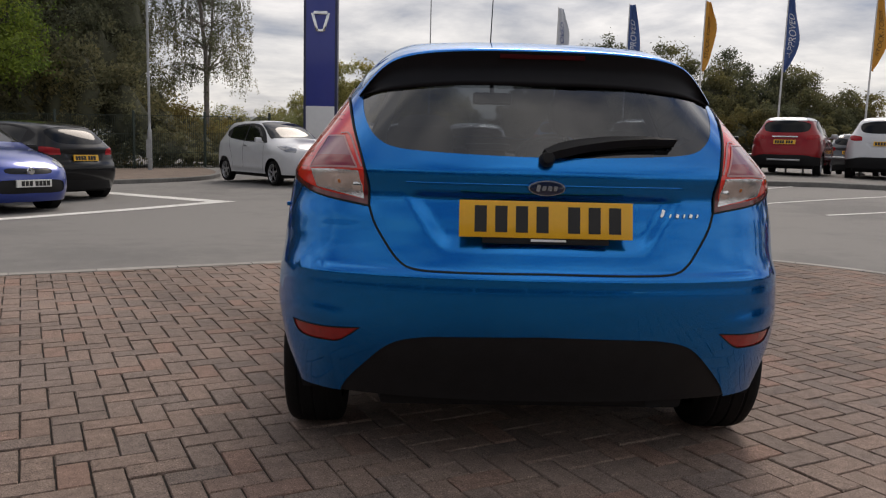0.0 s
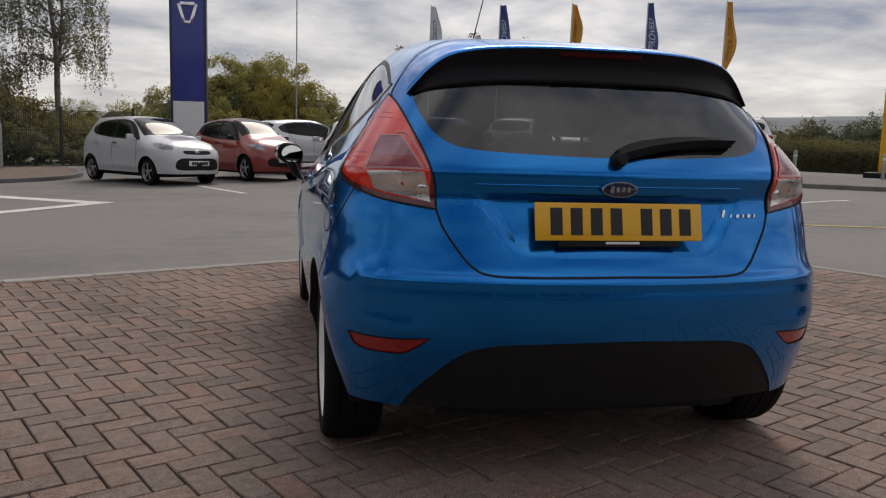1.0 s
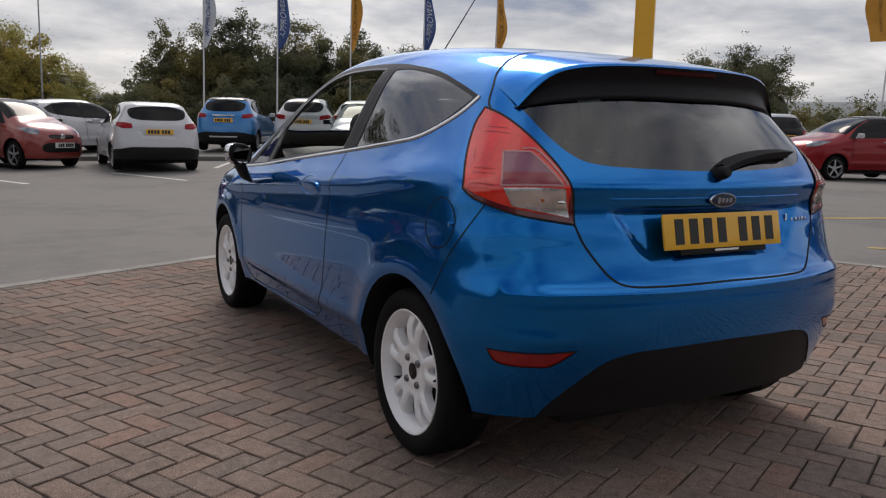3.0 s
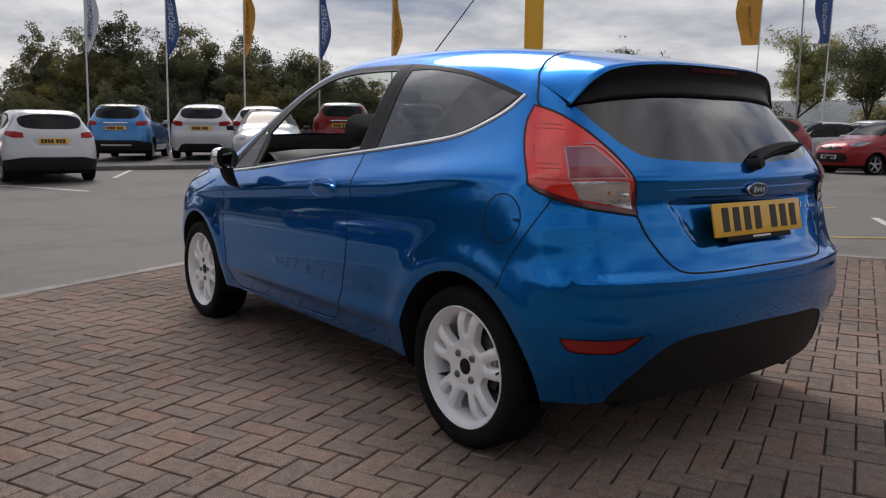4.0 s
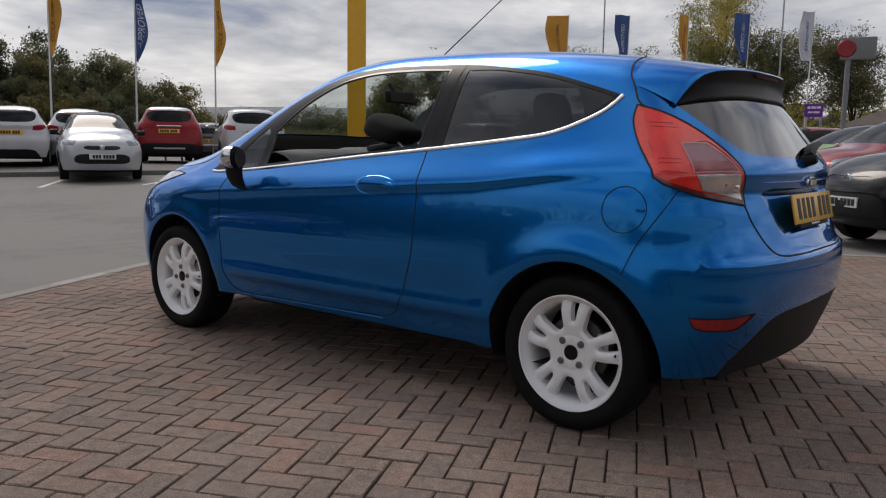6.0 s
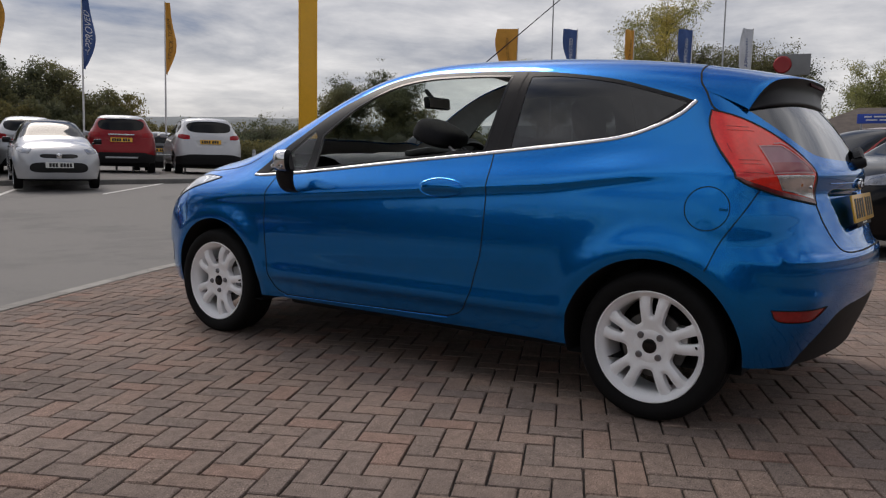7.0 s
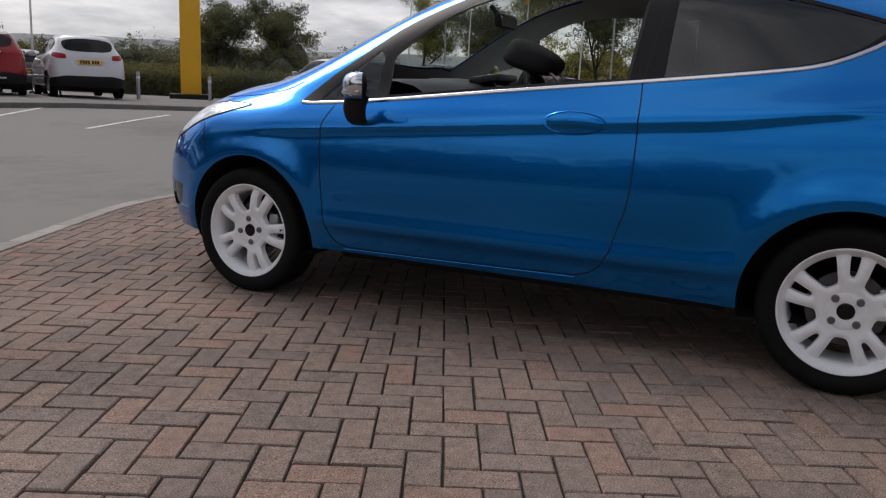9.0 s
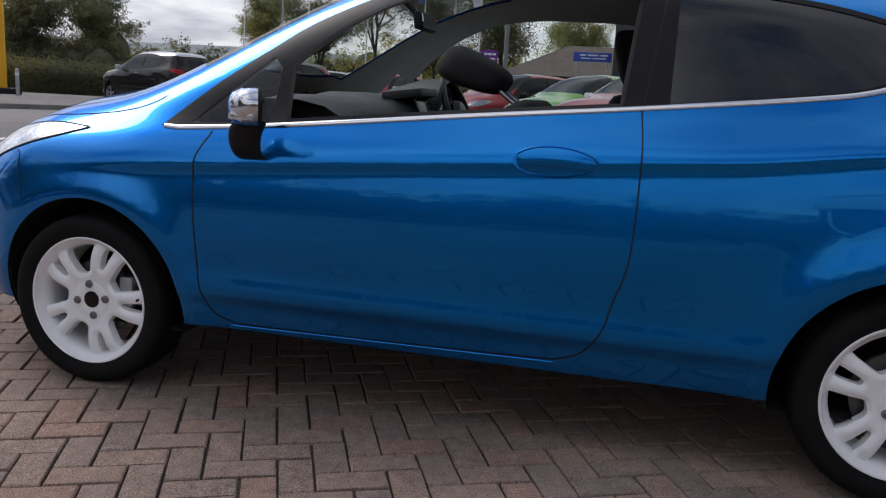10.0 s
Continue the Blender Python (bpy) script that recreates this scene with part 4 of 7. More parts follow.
f = [(4 * i + a, 4 * i + b, 4 * i + 4 + b, 4 * i + 4 + a) for i in range(len(line) - 1) for a, b in ((0, 1), (1, 2), (2, 3), (3, 0))] + [(0, 1, 2, 3), tuple(4 * (len(line) - 1) + i for i in (3, 2, 1, 0))]
child("wiper_arm", mesh_from("wiper_arm", v, f, BLACK_TRIM), TAILGATE, "black rear wiper")
bm = bmesh.new()
lathe(bm, [(0.0, 0.045), (0.016, 0.044), (0.022, 0.030), (0.024, -0.01)], pose(line[0][0] + 0.004, line[0][1], line[0][2] - 0.004, 0, -12, -90), n=20)
part("wiper_pivot", bm, BLACK_TRIM, TAILGATE)
bm = bmesh.new()
rod(bm, tuple(line[6] + n[6] * 0.008), tuple(line[-1] + n[-1] * 0.008), 0.006)
part("wiper_blade", bm, RUBBER, TAILGATE)

# roof aerial
bm = bmesh.new()
lathe(bm, [(0.0, 0.02), (0.012, 0.016), (0.02, 0.0)], pose(-0.03, 1.28, 1.474, 0, -90, 0), n=16)
part("aerial_base", bm, BLACK_TRIM, CAR)
bm = bmesh.new()
rod(bm, (-0.03, 1.28, 1.48), (-0.07, 0.62, 1.90), 0.0032, 0.0018, 8)
part("aerial_rod", bm, BLACK_TRIM, CAR)

# door handle with its scooped hollow, fuel latch
for s in both:
    d = DOOR_LEFT if s < 0 else DOOR_RIGHT
    c = SKIN.side([(0.965, 0.860)])[0]
    a = np.arange(40) * 2 * math.pi / 40
    dish = SKIN.side(np.stack([0.965 + 0.128 * np.cos(a), 0.858 + 0.044 * np.sin(a) * (1 + 0.1 * np.cos(a))], 1))
    nn = SKIN.normal(dish)
    v = np.concatenate([dish + nn * 0.0012, (dish - c) * 0.93 + c + nn * 0.003, (dish - c) * 0.80 + c - nn * 0.004, (dish - c) * 0.45 + c - nn * 0.016, [c - np.array((0.018, 0, 0))]]) * np.array((s, 1, 1))
    f = [(r * 40 + i, r * 40 + (i + 1) % 40, (r + 1) * 40 + (i + 1) % 40, (r + 1) * 40 + i) for r in range(3) for i in range(40)] + [(120 + i, 120 + (i + 1) % 40, 160) for i in range(40)]
    bm = bmesh.new()
    bm.from_mesh(mesh_from("handle_cup", v, f, BLUE))
    part("handle_cup", bm, BLUE, d)
    grip = smooth_line([(1.080, 0.856), (1.03, 0.861), (0.965, 0.863), (0.90, 0.862), (0.850, 0.857)], 0.008)
    g = SKIN.side(grip)
    gn = SKIN.normal(g)
    span = np.linspace(-1, 1, len(g))
    slim = np.sqrt(np.clip(1 - span ** 4, 0.0, 1))
    section = [(-0.019, -0.006), (-0.021, 0.003), (-0.014, 0.010), (0.003, 0.012), (0.014, 0.008), (0.017, -0.004)]
    rows = [[p + np.array((0, 0, 1.0)) * a * (0.55 + 0.45 * w) + q * (o * w - 0.006 * (1 - w)) for a, o in section] for p, q, w in zip(g, gn, slim)]
    k = len(section)
    v = np.array(rows).reshape(-1, 3)
    f = [(i * k + a, i * k + a + 1, i * k + k + a + 1, i * k + k + a) for i in range(len(g) - 1) for a in range(k - 1)]
    bm = bmesh.new()
    bm.from_mesh(mesh_from("door_handle", v * np.array((s, 1, 1)), f, BLUE))
    part("door_handle", bm, BLUE, d)
p = SKIN.side([(-0.252, 0.826)])[0]
bm = bmesh.new()
box(bm, (0.012, 0.030, 0.014), pose(-p[0], p[1], p[2], 0, 0, -12), 0.004)
part("flap_latch", bm, BLUE, CAR)

# door mirrors: chrome cap, black shell and stalk, indicator, glass
for s in both:
    d = DOOR_LEFT if s < 0 else DOOR_RIGHT
    m = Matrix.Diagonal((-s, 1, 1, 1))
    bm = bmesh.new()
    bmesh.ops.create_uvsphere(bm, u_segments=32, v_segments=20, radius=1.0)
    for v in bm.verts:
        x, y, z = v.co
        y = y if y > 0 else y * 0.22
        full = math.sqrt(max(1 - max(y, 0) ** 4, 0.0)) / math.sqrt(max(1 - max(y, 0) ** 2, 0.0025))
        x, z = x * min(full, 6), z * min(full, 6)
        x, z = math.copysign(abs(x) ** 0.8, x), math.copysign(abs(z) ** 0.85, z)
        v.co = (-0.918 + 0.082 * x, 1.835 + 0.080 * y * (1 - 0.25 * max(-x, 0)), 0.960 + 0.056 * z - 0.008 * x)
    low = [f for f in bm.faces if f.calc_center_median().z < 0.914 or f.calc_center_median().y < 1.834]
    cap = bm.copy()
    bmesh.ops.delete(bm, geom=[f for f in bm.faces if not (f.calc_center_median().z < 0.914 or f.calc_center_median().y < 1.834)], context="FACES")
    bmesh.ops.delete(cap, geom=[f for f in cap.faces if f.calc_center_median().z < 0.914 or f.calc_center_median().y < 1.834], context="FACES")
    turn_in = pose(-0.905, 1.850, 0, 0, 0, 30) @ pose(0.905, -1.850, 0)
    bmesh.ops.transform(bm, matrix=m @ turn_in, verts=bm.verts)
    bmesh.ops.transform(cap, matrix=m @ turn_in, verts=cap.verts)
    part("mirror_shell", bm, BLACK_TRIM, d)
    part("mirror_cap", cap, CHROME, d, "chrome mirror cap")
    bm = bmesh.new()
    path = smooth_line([(-0.905, 1.855, 0.92), (-0.893, 1.875, 0.885), (-0.876, 1.885, 0.850), (-0.858, 1.885, 0.820), (-0.838, 1.880, 0.806)], 0.012)
    rings = []
    for i, q in enumerate(path):
        t = i / (len(path) - 1)
        w, h = 0.030 + 0.006 * math.sin(math.pi * t), 0.052 - 0.006 * t
        rings.append([bm.verts.new(m @ Vector((q[0] + w * math.cos(a), q[1] + h * math.sin(a), q[2] - 0.4 * w * math.cos(a)))) for a in np.arange(16) * math.pi / 8])
    for p, q in zip(rings, rings[1:]):
        for i in range(16):
            bm.faces.new((p[i], p[(i + 1) % 16], q[(i + 1) % 16], q[i]))
    bm.faces.new(rings[-1])
    part("mirror_stalk", bm, BLACK_TRIM, d)
    bm = bmesh.new()
    box(bm, (0.085, 0.012, 0.020), m @ turn_in @ pose(-0.972, 1.880, 0.936, 0, 0, 52), 0.006)
    part("mirror_indicator", bm, CLEAR_LENS, d, "clear indicator strip")
    bm = bmesh.new()
    bmesh.ops.create_circle(bm, cap_ends=True, segments=40, radius=1.0, matrix=m @ turn_in @ pose(-0.918, 1.8155, 0.958, 88, 0, 0) @ Matrix.Diagonal((0.066, 0.046, 1, 1)))
    part("mirror_glass", bm, MIRROR, d, "silvered mirror glass")

# ---- cabin ----
def cushion(bm, size, m, r=0.05):
    box(bm, size, m, r, 4)


def seat(x, lean, name, label):
    st = child(name, None, CAR, label)
    bm = bmesh.new()
    cushion(bm, (0.48, 0.50, 0.18), pose(x, 1.08, 0.42, 6), 0.06)
    part("seat_base", bm, CLOTH, st)
    hinge = pose(x, 0.90, 0.485, lean)
    neck = pose(0, 0.0, 0.57, -36 if lean < 0 else -8)
    bm = bmesh.new()
    cushion(bm, (0.47, 0.13, 0.58), hinge @ pose(0, 0, 0.29), 0.06)
    cushion(bm, (0.10, 0.17, 0.46), hinge @ pose(-0.20, 0.03, 0.27), 0.045)
    cushion(bm, (0.10, 0.17, 0.46), hinge @ pose(0.20, 0.03, 0.27), 0.045)
    part("seat_back", bm, CLOTH, st)
    for e in (-0.06, 0.06):
        bm = bmesh.new()
        rod(bm, tuple(hinge @ Vector((e, 0, 0.54))), tuple(hinge @ neck @ Vector((e, 0.0, 0.12))), 0.007)
        part("headrest_post", bm, STEEL, st)
    bm = bmesh.new()
    bmesh.ops.create_uvsphere(bm, u_segments=28, v_segments=18, radius=1.0)
    rest = hinge @ neck @ pose(0, 0.0, 0.20 if lean < 0 else 0.15)
    for v in bm.verts:
        a, b, c = (math.copysign(abs(q) ** 0.62, q) for q in v.co)
        v.co = rest @ Vector((a * (0.142 - 0.022 * max(c, 0)), b * (0.060 + 0.012 * c) + 0.018 * c, c * 0.118))
    part("headrest", bm, CLOTH, st)


seat(-0.36, -24, "front_seat", "black cloth seat tipped forward")
seat(0.36, 8, "front_seat", "black cloth seat")
bm = bmesh.new()
cushion(bm, (1.22, 0.45, 0.16), pose(0, 0.45, 0.42, 5), 0.06)
cushion(bm, (1.22, 0.13, 0.52), pose(0, 0.16, 0.70, 14), 0.05)
for e in (-0.38, 0.38):
    cushion(bm, (0.25, 0.09, 0.14), pose(e, 0.075, 1.03, 14), 0.04)
part("rear_bench", bm, CLOTH, CAR, "black cloth rear bench with headrests")
bm = bmesh.new()
prof = [(1.62, 0.60), (1.58, 0.80), (1.60, 0.88), (1.64, 0.940), (1.70, 0.972), (1.80, 0.988), (1.95, 0.985), (2.18, 0.935), (2.22, 0.6)]
rows = []
for x in np.linspace(-0.72, 0.72, 37):
    pad = math.exp(-((x + 0.36) / 0.26) ** 4)
    mid = math.exp(-(x / 0.13) ** 4)
    rows.append([bm.verts.new((x * (1 - 0.24 * max(0.0, (y - 1.72) / 0.5)), y - (0.03 * pad + 0.05 * mid) * (y < 1.75), z + (0.018 * pad + 0.030 * mid) * (z > 0.85))) for y, z in prof])
for p, q in zip(rows, rows[1:]):
    for i in range(len(prof) - 1):
        bm.faces.new((p[i], p[i + 1], q[i + 1], q[i]))
DASHBOARD = part("dashboard", bm, DASH, CAR, "dark soft-touch dashboard")
# hooded instrument binnacle before the wheel
bm = bmesh.new()
rows = []
for y, w, h in ((1.560, 0.190, 0.120), (1.575, 0.200, 0.132), (1.68, 0.195, 0.122), (1.80, 0.170, 0.085), (1.95, 0.12, 0.020)):
    rows.append([bm.verts.new((0.36 + w * math.cos(a), y, 0.965 + h * math.sin(a) ** 0.8)) for a in np.linspace(0, math.pi, 17)])
for p, q in zip(rows, rows[1:]):
    for i in range(16):
        bm.faces.new((p[i], p[i + 1], q[i + 1], q[i]))
part("instrument_hood", bm, DASH, DASHBOARD)
bm = bmesh.new()
vs = [bm.verts.new((0.36 + 0.182 * math.cos(a), 1.60, 0.955 + 0.112 * math.sin(a))) for a in np.linspace(0, math.pi, 17)]
bm.faces.new(vs)
part("instrument_panel", bm, DASH_DARK, DASHBOARD)
for e in (-0.075, 0.075):
    bm = bmesh.new()
    lathe(bm, [(0.040, 0.0), (0.046, -0.004), (0.050, 0.004)], pose(0.36 + e, 1.594, 1.005, 0, 0, 90), n=24)
    part("dial_ring", bm, STEEL, DASHBOARD)
# raised centre display with its hood and the control panel below
bm = bmesh.new()
box(bm, (0.25, 0.16, 0.035), pose(0, 1.64, 1.020, -8), 0.014)
part("display_hood", bm, DASH, DASHBOARD)
bm = bmesh.new()
box(bm, (0.20, 0.012, 0.085), pose(0, 1.580, 0.968, -22), 0.004)
part("display", bm, BLACK_GLOSS, DASHBOARD, "small dark display screen")
bm = bmesh.new()
box(bm, (0.19, 0.02, 0.16), pose(0, 1.545, 0.855, -24), 0.012)
part("control_panel", bm, STEEL, DASHBOARD, "silver control panel")
for x in (-0.62, -0.13, 0.13, 0.62):
    bm = bmesh.new()
    lathe(bm, [(0.038, -0.01), (0.046, -0.012), (0.046, 0.01), (0.030, 0.015), (0.0, 0.012)], pose(x, 1.578, 0.905, 0, 14, -90), n=24)
    part("air_vent", bm, BLACK_GLOSS, DASHBOARD)
    bm = bmesh.new()
    lathe(bm, [(0.040, -0.014), (0.047, -0.015), (0.048, -0.008)], pose(x, 1.578, 0.905, 0, 14, -90), n=24)
    part("vent_ring", bm, CHROME, DASHBOARD)
bm = bmesh.new()
prof = [(0.178 + 0.014 * math.cos(a), 0.014 * math.sin(a)) for a in np.arange(10) * math.pi / 5]
wm = pose(0.36, 1.52, 0.935, 0, 24, 90)
lathe(bm, prof, wm, n=48, closed=True)
for a in (0, 180, 270):
    rod(bm, tuple(wm @ Vector((0.02, 0, 0))), tuple(wm @ Vector((0, 0.17 * math.cos(radians(a)), 0.17 * math.sin(radians(a))))), 0.018, 0.012)
lathe(bm, [(0.0, -0.03), (0.06, -0.025), (0.075, 0.0), (0.06, 0.04)], wm, n=24)
part("steering_wheel", bm, DASH_DARK, CAR, "black steering wheel")
bm = bmesh.new()
box(bm, (0.22, 0.035, 0.068), pose(0.02, 1.60, 1.295, -8), 0.016)
rod(bm, (0.02, 1.61, 1.30), (0.02, 1.68, 1.37), 0.012)
part("rear_view_mirror", bm, BLACK_TRIM, CAR)
bm = bmesh.new()
box(bm, (0.195, 0.003, 0.05), pose(0.02, 1.580, 1.294, -8), 0.0)
part("mirror_face", bm, MIRROR, CAR)
bm = bmesh.new()
rod(bm, (0.0, 1.3, 0.55), (0, 1.28, 0.72), 0.012)
bmesh.ops.create_uvsphere(bm, u_segments=12, v_segments=8, radius=0.03, matrix=pose(0, 1.28, 0.74))
box(bm, (0.22, 0.9, 0.25), pose(0, 1.35, 0.40), 0.04)
part("centre_console", bm, TRIM_IN, CAR)
# ---- ground: one sheet of asphalt and verge, a brick pad, kerbs ----
LONG = Vector((math.sin(radians(64.2)), math.cos(radians(64.2))))      # along the pad's long edge
OUT = Vector((-LONG.y, LONG.x))                                        # away from the pad over that edge
PAD_CORNER, PAD_R = Vector((2.82, 5.98)), 2.7


def pad_depth(x, y):
    """How far a place lies outside the brick pad (below zero: on it)."""
    dx, dy = x - PAD_CORNER.x, y - PAD_CORNER.y
    a = dx * OUT.x + dy * OUT.y
    b = dx * LONG.x + dy * LONG.y
    qa, qb = a + PAD_R, b + PAD_R
    return np.where((qa > 0) & (qb > 0), np.hypot(np.maximum(qa, 0), np.maximum(qb, 0)) - PAD_R, np.maximum(a, b))


def lot_z(x, y):
    """The car park's height: it rises a little across the view."""
    d = pad_depth(x, y)
    h = np.clip(0.024 * np.minimum(x, 9.0) - 0.012 * np.clip(x - 9.0, 0.0, 30.0) + 0.010 * y - 0.09, -0.6, 1.3)
    return h * sstep(0.1, 9.0, d) - 0.012 * sstep(0.0, 0.05, d) - 0.075 * sstep(-0.02, -0.2, d)


def at_lot(x, y):
    return float(lot_z(np.float64(x), np.float64(y)))


def spread(lo, hi, step, far, grow=1.22):
    core = list(np.arange(lo, hi + 1e-6, step))
    a, b, s = [], [], step
    x0, x1 = lo, core[-1]
    while x1 < far:
        s *= grow
        x0, x1 = x0 - s, x1 + s
        a.append(x0), b.append(x1)
    return np.array(a[::-1] + core + b)


gx, gy = spread(-9, 8, 0.11, 3500), spread(-5, 7.5, 0.11, 3500)
X, Y = np.meshgrid(gx, gy, indexing="ij")
Z = lot_z(X, Y)
v = np.stack([X, Y, Z], -1).reshape(-1, 3)
n = len(gy)
i, j = np.meshgrid(np.arange(len(gx) - 1), np.arange(n - 1), indexing="ij")
a = (i * n + j).ravel()
f = np.stack([a, a + n, a + n + 1, a + 1], 1)


def asphalt():
    m = bpy.data.materials.new("worn_asphalt")
    m.use_nodes = True
    t = m.node_tree
    p = t.nodes["Principled BSDF"]
    q = nodes_of(t, ("co", "ShaderNodeTexCoord", {}), ("big", "ShaderNodeTexNoise", {"Scale": 0.35, "Detail": 5.0}), ("mid", "ShaderNodeTexNoise", {"Scale": 3.0, "Detail": 6.0, "Roughness": 0.65}),
                 ("fine", "ShaderNodeTexNoise", {"Scale": 120.0, "Detail": 3.0}), ("s1", "ShaderNodeMath", {"operation": "MULTIPLY_ADD", 1: 0.5}), ("s2", "ShaderNodeMath", {"operation": "MULTIPLY_ADD", 1: 0.45}),
                 ("r", "ShaderNodeValToRGB", {}), ("len", "ShaderNodeVectorMath", {"operation": "LENGTH"}), ("far", "ShaderNodeMapRange", {"From Min": 42.0, "From Max": 52.0}),
                 ("grass", "ShaderNodeValToRGB", {}), ("mix", "ShaderNodeMix", {}), ("bump", "ShaderNodeBump", {"Strength": 0.35, "Distance": 0.01}))
    q["mix"].data_type = "RGBA"
    ramp_of(q["r"], (0.55, (0.110, 0.105, 0.101)), (0.85, (0.144, 0.138, 0.131)), (0.96, (0.177, 0.169, 0.158)))
    ramp_of(q["grass"], (0.3, (0.035, 0.05, 0.018)), (0.7, (0.085, 0.10, 0.035)))
    wire(t, q, ("co", "Object", "big", 0), ("co", "Object", "mid", 0), ("co", "Object", "fine", 0), ("mid", 0, "s1", 0), ("big", 0, "s1", 2), ("fine", 0, "s2", 0), ("s1", 0, "s2", 2), ("s2", 0, "r", 0),
         ("co", "Object", "len", 0), ("len", "Value", "far", 0), ("mid", 0, "grass", 0), ("fine", 0, "bump", "Height"))
    t.links.new(q["far"].outputs[0], q["mix"].inputs["Factor"])
    t.links.new(q["r"].outputs[0], q["mix"].inputs["A"])
    t.links.new(q["grass"].outputs[0], q["mix"].inputs["B"])
    t.links.new(q["mix"].outputs["Result"], p.inputs["Base Color"])
    t.links.new(q["bump"].outputs[0], p.inputs["Normal"])
    p.inputs["Roughness"].default_value = 0.85
    return m


ASPHALT = asphalt()
ground = new("ground", mesh_from("ground", v, f, ASPHALT, True))
tagged(ground, "grey worn asphalt car park running out into rough grass", "ground", kind="structure")

# bedding sand under the paving
PAD_SAND = material("joint_sand", (0.034, 0.028, 0.023), 0.95, vary=0.35, scale=25, bump=0.4, bump_scale=200)
edge = []
for q in np.linspace(-40, -PAD_R, 60):
    edge.append(PAD_CORNER + LONG * q)
c = PAD_CORNER - LONG * PAD_R - OUT * PAD_R
for a in np.linspace(0, math.pi / 2, 30)[1:-1]:
    edge.append(c + (OUT * math.cos(a) + LONG * math.sin(a)) * PAD_R)
for q in np.linspace(-PAD_R, -40, 60):
    edge.append(PAD_CORNER + OUT * q)
far_pad = PAD_CORNER - LONG * 40 - OUT * 40
verts = [(p.x, p.y, -0.010) for p in edge] + [(far_pad.x, far_pad.y, -0.010)]
pad = new("pavement", mesh_from("pavement", verts, [tuple(range(len(verts)))[::-1]], PAD_SAND))
tagged(pad, "red-brown herringbone brick paving with dark sanded joints", "paving", kind="structure")

# flush concrete edging, stone by stone
KERB = material("concrete_edging", (0.27, 0.255, 0.23), 0.85, vary=0.25, scale=6, bump=0.3, bump_scale=90, rnd=0.12)
line = np.array([(p.x, p.y) for p in edge])
s = np.concatenate([[0], np.cumsum(np.linalg.norm(np.diff(line, axis=0), axis=1))])
edging = thing("edging", Matrix(), "flush pale concrete edging round the paving", "kerb", kind="structure")
start = 40 - PAD_R - 12
for k in range(44):
    a, b = start + k * 0.60 + 0.004, start + (k + 1) * 0.60 - 0.004
    q = np.linspace(a, b, 5)
    mid = np.stack([np.interp(q, s, line[:, 0]), np.interp(q, s, line[:, 1])], 1)
    t = np.gradient(mid, axis=0)
    t /= np.linalg.norm(t, axis=1)[:, None]
    o = np.stack([-t[:, 1], t[:, 0]], 1)
    vs, fs = [], []
    for p, w in zip(mid, o):
        for e, z in ((-0.055, -0.05), (-0.055, 0.002), (-0.050, 0.006), (0.050, 0.006), (0.055, 0.002), (0.055, -0.08)):
            vs.append((p[0] + w[0] * e, p[1] + w[1] * e, z))
    for r in range(4):
        fs += [(6 * r + e, 6 * r + e + 1, 6 * r + e + 7, 6 * r + e + 6) for e in range(5)]
    fs += [(0, 5, 4, 3, 2, 1), (24, 25, 26, 27, 28, 29)]
    child("edging_stone", mesh_from("edging_stone", vs, fs, KERB), edging)


# far kerb with the raised strip on which the far row stands
def ribbon(points, step=0.4):
    return smooth_line([(*p, 0) for p in points], step)[:, :2]


def strip_mesh(name, mid, section, mat, base=at_lot):
    """Lays a section of (across, height) pairs along a line on the car park."""
    t = np.gradient(mid, axis=0)
    t /= np.linalg.norm(t, axis=1)[:, None]
    o = np.stack([-t[:, 1], t[:, 0]], 1)
    vs, fs, k = [], [], len(section)
    for p, w in zip(mid, o):
        for e, h in section:
            x, y = p[0] + w[0] * e, p[1] + w[1] * e
            vs.append((x, y, base(x, y) + h))
    for r in range(len(mid) - 1):
        fs += [(k * r + e, k * r + k + e, k * r + k + e + 1, k * r + e + 1) for e in range(k - 1)]
    return mesh_from(name, vs, fs, mat)


STONE = material("grey_kerb", (0.16, 0.155, 0.145), 0.85, vary=0.3, scale=2, bump=0.3, bump_scale=60)
VERGE = material("pale_pavement", (0.150, 0.142, 0.132), 0.9, vary=0.25, scale=1.5, bump=0.3, bump_scale=50)
BROWN = material("brown_paving", (0.155, 0.115, 0.088), 0.9, vary=0.3, scale=2.5, bump=0.3, bump_scale=50)
KERB_FAR = ribbon([(-1.0, 20.0), (1.5, 19.2), (4.2, 18.0), (8.0, 15.9), (11.5, 14.6), (16.0, 13.4), (22.0, 11.5), (30.0, 8.0)])
tagged(new("kerb_far", strip_mesh("kerb_far", KERB_FAR, [(-0.07, -0.05), (-0.065, 0.10), (-0.05, 0.115), (0.06, 0.115), (0.06, 0.0)], STONE)), "grey concrete kerb in front of the far row", "kerb", kind="structure")
tagged(new("pavement_far", strip_mesh("pavement_far", KERB_FAR, [(0.06, 0.110), (2.5, 0.112), (5.0, 0.112), (8.2, 0.10), (8.4, -0.05)], VERGE)), "pale paved strip under the far row of cars", "paving", kind="structure")
KERB_LEFT = ribbon([(-20, 12.5), (-13, 14.2), (-9.0, 15.8), (-6.8, 17.2), (-6.0, 18.6), (-6.3, 21), (-7.5, 24)])
